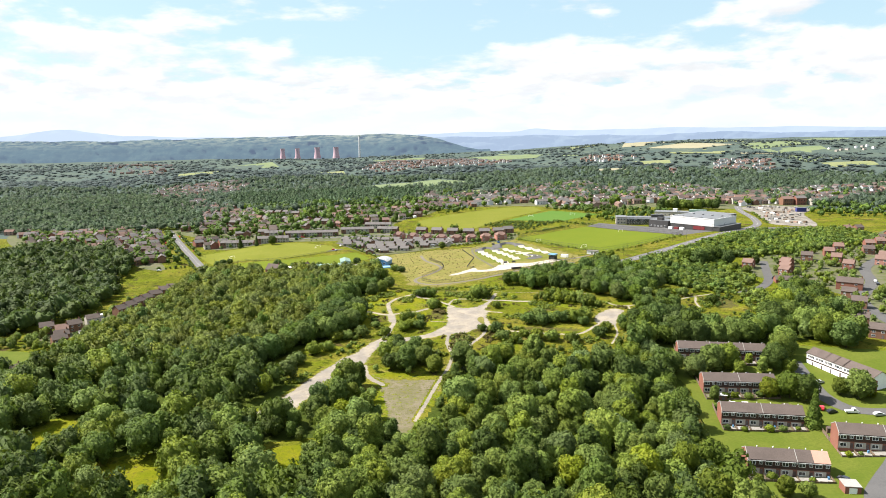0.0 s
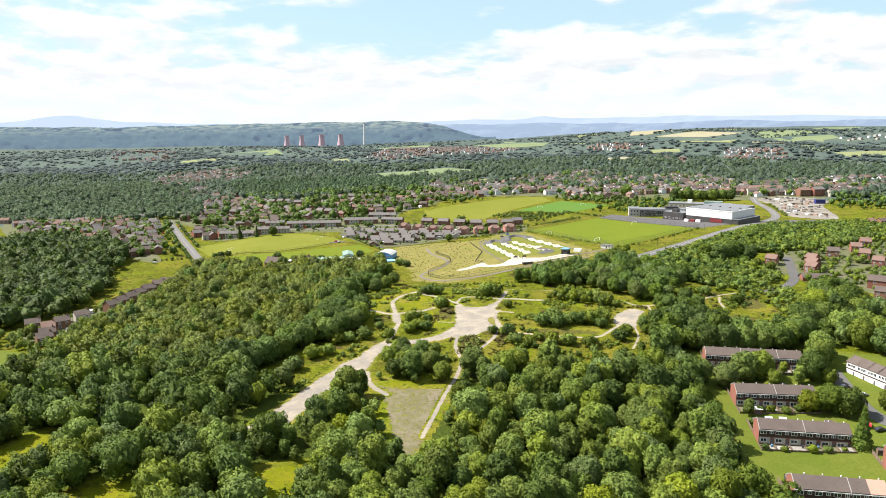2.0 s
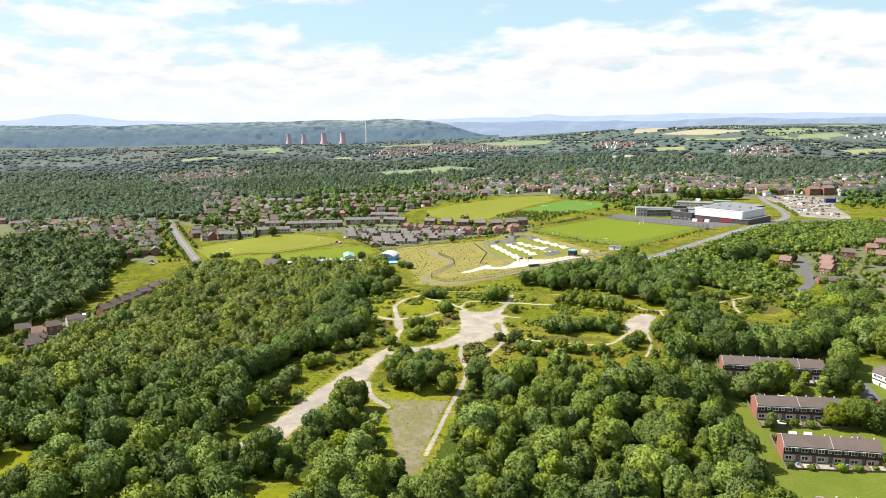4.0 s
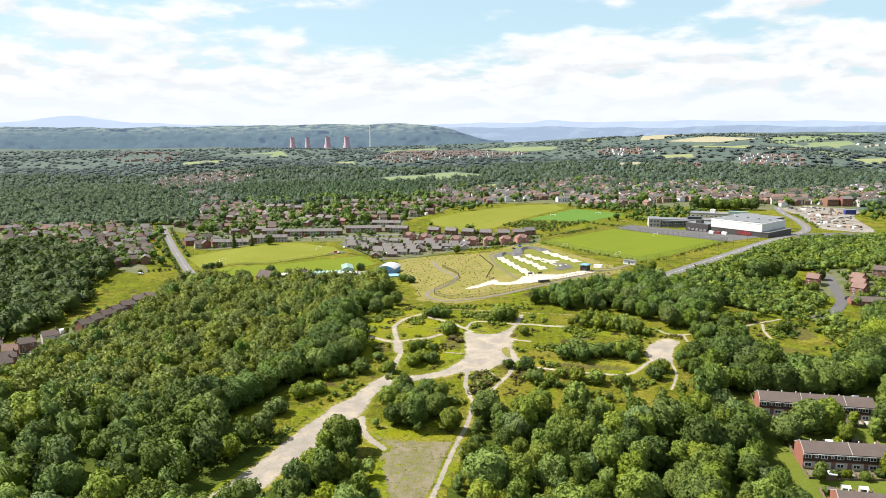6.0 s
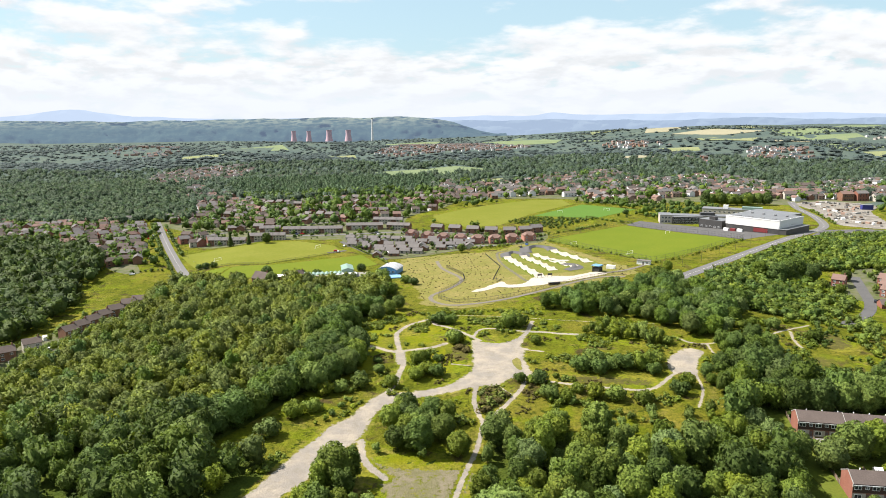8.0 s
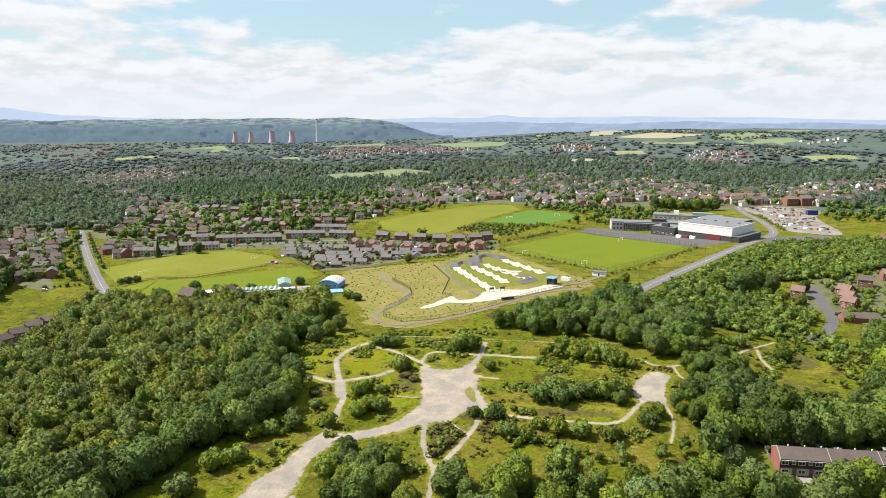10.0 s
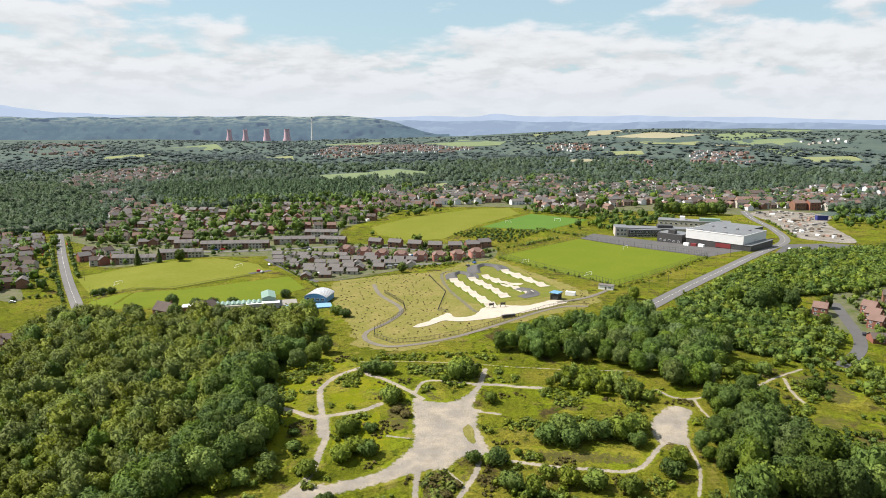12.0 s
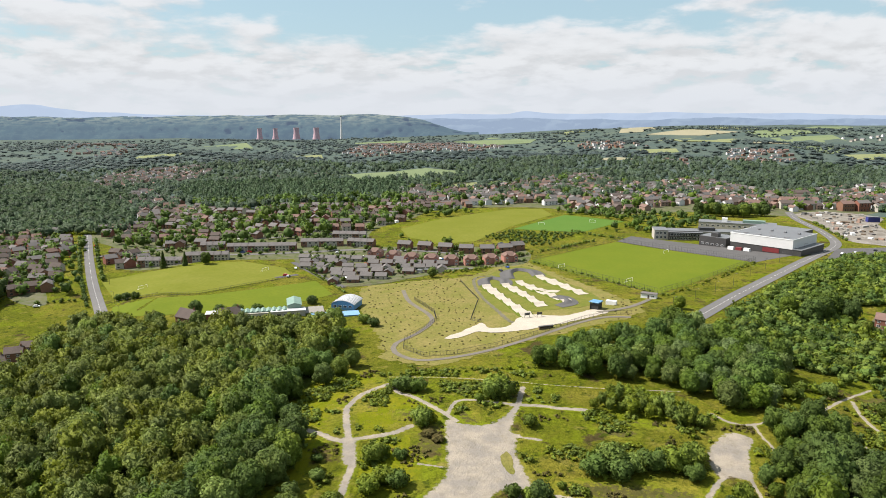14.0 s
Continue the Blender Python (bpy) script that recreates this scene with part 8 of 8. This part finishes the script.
# ---- trees that stand alone ----
for X, Y, C, K, S, L in ((144, 288, BROAD[2], "leaf_yellow", 0.9, "yellow-green round tree by the terrace"), (152, 286, BROAD[3], "leaf_dark", 1.15, "dark round tree beside the terrace"), (157, 282, BROAD[1], "leaf_dark", 1.15, "dark round tree beside the terrace"), (147.5, 258, CYPRESS[0], "leaf_dark", 1.75, "tall dark cypress at the terrace end"),
                         (120, 288, TALL[1], "leaf", 0.6, "small green tree at the terrace corner"), (131, 318, BROAD[0], "leaf", 1.3, "green tree in front of the back terrace"), (138, 319, BROAD[1], "leaf", 1.25, "green tree in front of the back terrace"), (120, 312, BROAD[2], "leaf_pale", 1.1, "grey-green willow at the wood's edge"), (150, 322, TALL[2], "leaf_young", 0.53, "slender young tree by the terrace"),
                         (159, 315, BROAD[3], "leaf_dark", 1.25, "dark green tree by the estate road"), (168, 327, BROAD[0], "leaf", 1.35, "large green tree by the estate road"), (174, 336, BROAD[1], "leaf", 1.15, "large green tree behind the road"), (178, 279, BROAD[2], "leaf", 1.2, "round green tree on the verge"), (173, 284, BROAD[1], "leaf", 0.75, "round green tree on the verge"), (182, 279, BUSH[0], "leaf_yellow", 1.2, "yellow-green bush on the verge"),
                         (205, 335, BROAD[0], "leaf_dark", 1.4, "large dark tree behind the white terrace"), (213, 342, BROAD[2], "leaf", 1.4, "large green tree behind the white terrace"), (198, 345, BROAD[3], "leaf", 1.3, "large green tree behind the white terrace"), (180, 257, BROAD[1], "leaf_young", 0.61, "bright green tree by the drive"), (110, 205, BROAD[0], "leaf", 0.61, "green garden tree by the lower terrace"),
                         (116, 203, BROAD[2], "leaf", 0.53, "green garden tree by the lower terrace"), (-217, 742, CYPRESS[0], "leaf_dark", 1.6, "dark cypress at the field's edge"), (-199, 741, CYPRESS[1], "leaf_dark", 1.3, "dark cypress at the field's edge"), (-182, 741, BROAD[0], "leaf_dark", 0.91, "dark tree at the field's edge"), (-141, 588, BROAD[1], "leaf_dark", 0.87, "large dark tree beside the lodge"), (-128, 592, BUSH[0], "leaf_dark", 1.3, "dark bush by the lower field"),
                         (-117, 592, BUSH[1], "leaf_dark", 1.5, "dark bush by the lower field"), (-106, 594, BUSH[2], "leaf_dark", 1.3, "dark bush by the lower field"), (-75, 610, BUSH[0], "leaf_dark", 1.4, "dark bush by the leisure hall"), (-198, 640, BUSH[1], "leaf_dark", 1.2, "dark shrub at the field's corner"), (-205, 642, BUSH[2], "leaf_dark", 1.3, "dark shrub at the field's corner"), (-212, 645, BUSH[0], "leaf_dark", 1.1, "dark shrub at the field's corner"),
                         (-38, 560, BUSH[1], "leaf", 1.4, "green shrub on the track meadow"), (-32, 552, BUSH[2], "leaf_dark", 1.3, "dark shrub on the track meadow"), (2, 677, BROAD[2], "leaf", 0.68, "green tree at the bungalow fence"), (140, 556, BROAD[0], "leaf", 0.68, "green tree by the road's end"), (230, 528, BROAD[1], "leaf_yellow", 0.61, "yellow-green tree by the brick house"), (236, 519, BROAD[2], "leaf", 0.61, "green tree by the brick house"),
                         (215, 545, BROAD[3], "leaf_dark", 1.35, "large dark tree above the young plantation"), (224, 552, BROAD[1], "leaf_dark", 1.35, "large dark tree above the young plantation"), (207, 540, BROAD[0], "leaf_dark", 1.35, "large dark tree above the young plantation"), (232, 546, BROAD[4], "leaf_dark", 1.2, "large dark tree above the young plantation"), (200, 552, BROAD[5], "leaf_dark", 1.1, "large dark tree above the young plantation"), (112, 318, BROAD[4], "leaf", 0.95, "green tree in front of the back terrace"), (141, 312, BROAD[5], "leaf", 0.7, "green tree in front of the back terrace"), (152, 312, TALL[2], "leaf", 0.7, "dark tree in front of the back terrace"), (164, 310, BROAD[1], "leaf", 0.7, "green tree by the estate road"), (104, 308, BROAD[3], "leaf", 0.9, "green tree at the wood's edge"), (98, 292, BROAD[0], "leaf", 0.9, "green tree at the wood's edge"), (93, 270, BROAD[2], "leaf", 0.95, "green tree at the wood's edge"), (89, 246, BROAD[4], "leaf", 0.95, "green tree at the wood's edge"), (85, 228, BROAD[5], "leaf", 1.0, "green tree at the wood's edge"), (256, 548, BROAD[0], "leaf_dark", 0.68, "dark tree by the close")):
    tree(X, Y, C, K, S, L, "bush" if any(C is b for b in BUSH) else "tree", "", (X * 13 + Y * 7) % 360, 3.6 if any(C is b for b in BUSH) else 9.0)
for I in range(14):
    tree(312 + I * 5.5 + (I * 37 % 5), 962 - (I * 53 % 17), BROAD[I % 4], ("leaf_dark", "leaf_dark", "leaf")[I % 3], 1.35, "large dark tree behind the school", "tree", "trees behind the school", I * 47)

# hedges and rows of shrubs
HX = np.array([p[0] for p in curve_through([(-100, 725), (-70, 665), (-58, 640)], 2.5)])
HY = np.array([p[1] for p in curve_through([(-100, 725), (-70, 665), (-58, 640)], 2.5)])
grove("field_hedge", SHRUB, HX, HY, 0.9, 0.3, M["leaf"], 51, "clipped green hedge beside the field", category="hedge")
for PTS, SZ, LAB, K in (([(5, 690), (40, 700), (70, 740), (110, 770), (150, 800)], 1.0, "green hedge below the houses", "leaf"), ([(240, 676), (200, 638), (142, 586)], 0.7, "low shrubs along the pitch fence", "leaf_young"), ([(82, 722), (110, 665), (138, 594)], 0.6, "saplings along the pitch", "leaf"), ([(-55, 468), (-20, 474), (20, 474), (50, 476)], 0.7, "rough bank of low shrubs", "leaf_young"),
                       ([(-55, 340), (-47, 365), (-50, 385), (-46, 410)], 1.0, "scrub at the edge of the track", "leaf"), ([(145, 860), (160, 830), (180, 810)], 1.0, "shrubs by the school", "leaf"), ([(-270, 652), (-250, 655), (-240, 660)], 1.0, "shrubs by the meadow", "leaf_dark"),
                       ([(28, 362), (36, 356), (48, 352), (70, 342)], 1.2, "bushes at the edge of the wood", "leaf"), ([(104, 230), (108, 262), (112, 296)], 0.0, "", "leaf"), ([(380, 790), (395, 840), (412, 900)], 0.9, "shrubs along the ramp", "leaf"), ([(-520, 950), (-430, 935), (-360, 930)], 1.6, "hedge below the far wood", "leaf_young")):
    if SZ:
        P = curve_through(PTS, 3.0)
        R = np.random.default_rng(int(abs(PTS[0][0]) + PTS[0][1]))
        grove("shrub_row", SHRUB, np.array([p[0] for p in P]) + R.uniform(-2, 2, len(P)), np.array([p[1] for p in P]) + R.uniform(-2, 2, len(P)), SZ, 0.4, M[K], 52, LAB, category="shrubs")
SX, SY = scatter(SCRUB, 5.5, 53, 0.9)
grove("field_scrub", SHRUB, SX, SY, 1.1, 0.4, M["leaf_dark"], 54, "dark scrub between the playing fields", category="shrubs")
# tussocks and heather over the rough meadow
TUFT = [leaf_cloud(1.0, 0.85, 22, 0.42, 4, 300 + i, base=0.0, core=(5, 2)) for i in range(4)]
MEADOW = [(-75, 300), (-35, 370), (-48, 420), (-60, 470), (-30, 488), (45, 478), (60, 440), (118, 430), (150, 455), (190, 440), (150, 395), (110, 380), (80, 355), (40, 355), (5, 340)]
TX, TY = scatter(MEADOW, 2.6, 55, 0.75, [(TRACK, -1), (CLEAR, -1), (EAST_PATCH, -1)] + [(p, w / 2 + 0.7) for p, w in PATHS.values()])
K = np.array([noise.noise((a / 18, b / 18, 2.2)) for a, b in zip(TX, TY)])
BX, BY = scatter(MEADOW, 1.9, 57, 0.95, [(TRACK, -1.5), (CLEAR, -1), (EAST_PATCH, -1.5)] + [(p, w / 2 + 1.0) for p, w in PATHS.values()])
DRIFT = np.array([noise.fractal((a / 15, b / 15, 4.2), 1.0, 2.0, 3) for a, b in zip(BX, BY)])
grove("bracken", TUFT, BX[DRIFT > 0.30], BY[DRIFT > 0.30], 1.2, 0.5, M["leaf_bright"], 57, "low green bracken and bramble on the meadow", category="bracken")
IX, IY = scatter([(6, 347), (5, 356), (7, 369), (13, 369), (16, 362), (12, 353)], 1.5, 61, 0.6)
grove("gorse_clump", TUFT, IX[::3], IY[::3], 1.9, 0.4, M["heather"], 62, "dense brown heather scrub inside the ring of paths", category="scrub")
IX, IY = np.delete(IX, np.s_[::3]), np.delete(IY, np.s_[::3])
grove("gorse_clump", TUFT, IX, IY, 1.9, 0.4, M["leaf_olive"], 66, "dense olive scrub inside the ring of paths", category="scrub")
IX, IY = scatter([(-34, 365), (-31, 367), (-28, 365), (-31, 362)], 1.1, 63, 0.5)
grove("gorse_clump", TUFT, IX, IY, 1.6, 0.3, M["leaf_olive"], 64, "small dark scrub clump on the edge of the track", category="scrub")
grove("heather_tufts", TUFT, BX[DRIFT < -0.42], BY[DRIFT < -0.42], 0.8, 0.4, M["heather"], 60, "low brown heather tufts in the grass", category="heather")
grove("tussocks", TUFT, TX[K > 0.46], TY[K > 0.46], 0.5, 0.5, M["leaf_bright"], 56, "rough grass tussocks on the meadow", category="grass")
TX, TY = scatter(BMX_FIELD, 4.5, 58, 0.5, [(PERIMETER, 3.5), (BMX_BASE, -2), ([(38, 643), (46, 592), (54, 548)], 22), ([(70, 680), (72, 610), (83, 570)], 22), ([(87, 632), (95, 596)], 14)])
grove("planted_saplings", TUFT, TX, TY, 0.55, 0.3, M["sapling"], 59, "rows of small planted saplings in dry grass", category="saplings")

# ---- gardens of the terraces ----
FENCE_RUN = {}


def panel_fence(p, q, mat, label, high=1.6):
    """Close-boarded garden fence: panels between posts."""
    p, q = Vector(p), Vector(q)
    n = max(1, round((q - p).length / 2.4))
    turn = math.degrees(math.atan2(q.y - p.y, q.x - p.x))
    ob = thing("garden_fence", Matrix.Identity(4), label, "fence", "garden fences of the terraces")
    w = (q - p).length / n
    key = (round(w, 1), mat, high)
    if key not in FENCE_RUN:
        a, b = bpy.data.meshes.new("panel"), bpy.data.meshes.new("post")
        bm = boxes((0.05, w - 0.05, -0.03, 0.03, -0.3, high), (0.0, w, -0.05, 0.05, high - 0.08, high), (0.05, w - 0.05, -0.05, 0.05, high * 0.4, high * 0.4 + 0.1))
        bm.to_mesh(a)
        bm.free()
        bm = boxes((-0.06, 0.06, -0.06, 0.06, -0.4, high + 0.1))
        bm.to_mesh(b)
        bm.free()
        a.materials.append(M[mat])
        b.materials.append(M["concrete"])
        FENCE_RUN[key] = (a, b)
    for i in range(n):
        c = p.lerp(q, i / n)
        for nm, me in zip(("panel", "post"), FENCE_RUN[key]):
            o = new(nm, me)
            o.parent = ob
            o.matrix_basis = pose(c.x, c.y, float(ground_z(c.x, c.y)) + 0.05, 0, 0, turn)


def garden_shed(x, y, turn, mat, roof, label, w=2.4, d=1.9):
    ob = thing("garden_shed", at(x, y, turn), label, "shed", "garden sheds")
    part("wall", walls(w, d, 1.9, 2.4, False), M[mat], ob)
    part("roof", roof_mesh(w, d, 1.9, 2.4, False, 0.15, 0.1), M[roof], ob)
    part("door", boxes((-0.4, 0.4, -0.05, 0.03, 0.05, 1.75)), M["door"], ob)


def wheelie_bin(x, y, turn, mat):
    ob = thing("wheelie_bin", at(x, y, turn), "plastic wheelie bin in a terrace garden", "bin", "wheelie bins")
    bm = bmesh.new()
    prism(bm, [(-0.24, 0.06), (0.24, 0.06), (0.29, 1.0), (-0.29, 1.0)], -0.3, 0.34)
    part("body", bm, M[mat], ob)
    part("lid", boxes((-0.31, 0.31, -0.34, 0.4, 1.0, 1.09, 0.03)), M[mat], ob)


TG = random.Random(77)
for A, B, N, DEEP, BACK in (((119, 333), (160, 325), 8, 6, 8), ((118, 296), (149, 292), 6, 6, 9), ((114, 266), (145, 260), 6, 5, 10), ((145, 237), (176, 230), 6, 5, 9), ((105, 222), (131, 217), 5, 5, 9)):
    A, B = Vector(A), Vector(B)
    DIR = (B - A).normalized()
    OUT = Vector((DIR.y, -DIR.x))
    TURN_T = math.degrees(math.atan2(DIR.y, DIR.x))
    for I in range(N + 1):
        P = A.lerp(B, I / N)
        panel_fence(P + OUT * 0.3, P + OUT * DEEP, "wood", "low weathered wooden fence between front gardens", TG.choice((0.8, 1.0)))
        panel_fence(P - OUT * 8.9, P - OUT * (8.6 + BACK), "wood", "weathered wooden fence between terrace gardens", 1.6)
        if I == N:
            break
        Q = A.lerp(B, (I + 0.5) / N)
        for S, L in ((1, DEEP), (-1, BACK)):
            base = Q + OUT * (0.6 if S > 0 else -9.2)
            k = TG.random()
            c = base + OUT * S * (1.6 if k < 0.6 else L * 0.45)
            dd = 1.6 if k < 0.6 else L * 0.42
            half = (B - A).length / N / 2 - 0.2
            quad = [c - DIR * half - OUT * dd, c + DIR * half - OUT * dd, c + DIR * half + OUT * dd, c - DIR * half + OUT * dd]
            patch_sheet("patio", [(v.x, v.y) for v in quad], M[TG.choice(("paving", "paving", "concrete", "gravel"))], 0.16, 3, 0, False, label="pale paved patio behind a terraced house", category="patio")
            if S < 0 and TG.random() < 0.6:
                s = base + OUT * S * (L - 2.2) + DIR * TG.uniform(-1.0, 1.0)
                garden_shed(s.x, s.y, TURN_T + 90 * TG.choice((0, 2)), TG.choice(("wood", "wood", "concrete", "dark_clad")), TG.choice(("tile_grey", "white", "tile")), "small garden shed behind a terraced house")
            if TG.random() < 0.6:
                s = base + OUT * S * 1.2 + DIR * (half - 0.8)
                wheelie_bin(s.x, s.y, TURN_T, TG.choice(("dark_clad", "blue", "mint")))
            if TG.random() < 0.7:
                s = base + OUT * S * L * TG.uniform(0.45, 0.85) + DIR * TG.uniform(-1.4, 1.4)
                tree(s.x, s.y, BUSH[TG.randrange(3)], TG.choice(("leaf", "leaf_dark", "leaf_young")), TG.uniform(0.35, 0.75), "small garden bush behind a terraced house", "bush", "garden bushes", TG.uniform(0, 360), 3.6)
    if A.y > 300:
        for I in range(5):
            Q = A.lerp(B, (I + 0.5) / 5) - OUT * (17 + TG.uniform(0, 5))
            tree(Q.x, Q.y, BROAD[I % 6], TG.choice(("leaf", "leaf_dark")), TG.uniform(1.0, 1.35), "large green tree behind the back terrace", "tree", "trees behind the back terrace", TG.uniform(0, 360))
    panel_fence(A + OUT * DEEP, B + OUT * DEEP, "wood", "low fence along the front gardens", 0.8)
building("flat_garage", at(131, 204, -10), "brick garage with a pale flat roof", [("wall", [(-2.4, 2.4, 0, 5, -0.5, 2.4)], "brick"), ("roof", [(-2.6, 2.6, -0.2, 5.2, 2.4, 2.6)], "concrete"), ("garage_door", [(-1.2, 1.2, -0.06, 0.03, 0, 2.0)], "white")], "garage")
building("flat_garage", at(124, 288.5, -8), "small garden room with a pale flat roof", [("wall", [(-1.6, 1.6, 0, 2.6, -0.4, 2.2)], "brick_brown"), ("roof", [(-1.8, 1.8, -0.2, 2.8, 2.2, 2.38)], "white"), ("garage_door", [(-0.6, 0.6, -0.06, 0.03, 0, 1.9)], "door")], "garage")

# shrubs, hedges and small trees in the gardens of the estates
for SEED, POLY, K, LAB in ((101, [(-250, 745), (-298, 840), (-200, 830), (-110, 858), (-55, 845), (-60, 800), (-108, 762), (-170, 756)], "leaf", "hedges and shrubs between the terraces"), (102, [(-112, 765), (-98, 715), (-62, 664), (-6, 682), (30, 703), (75, 712), (85, 775), (-20, 800), (-60, 790)], "leaf_dark", "hedges and shrubs between the bungalows"),
                           (103, [(-30, 1000), (10, 960), (-20, 880), (-30, 830), (0, 800), (60, 790), (55, 800), (10, 806), (-20, 842), (-28, 888), (22, 955), (60, 990), (40, 1020)], "leaf", "trees along the edge of the playing field"), (104, [(150, 860), (200, 920), (160, 980), (150, 1030), (230, 985), (300, 960), (320, 900), (225, 830)], "leaf", "trees and scrub behind the school"),
                           (105, [(510, 940), (480, 885), (470, 850), (560, 830), (640, 900), (600, 980), (540, 975)], "leaf", "trees beside the works yard")):
    TX, TY = scatter(POLY, 9.0, SEED, 0.5, [(ROAD_L, 7), (ROAD_R, 8), (UPPER_FIELD, -3), (ASTRO, -3)])
    grove("estate_shrubs", FAR, TX, TY, 0.42 if SEED < 103 else 0.7, 0.6, M["leaf_deep" if K == "leaf" else K], SEED, LAB, category="shrubs")
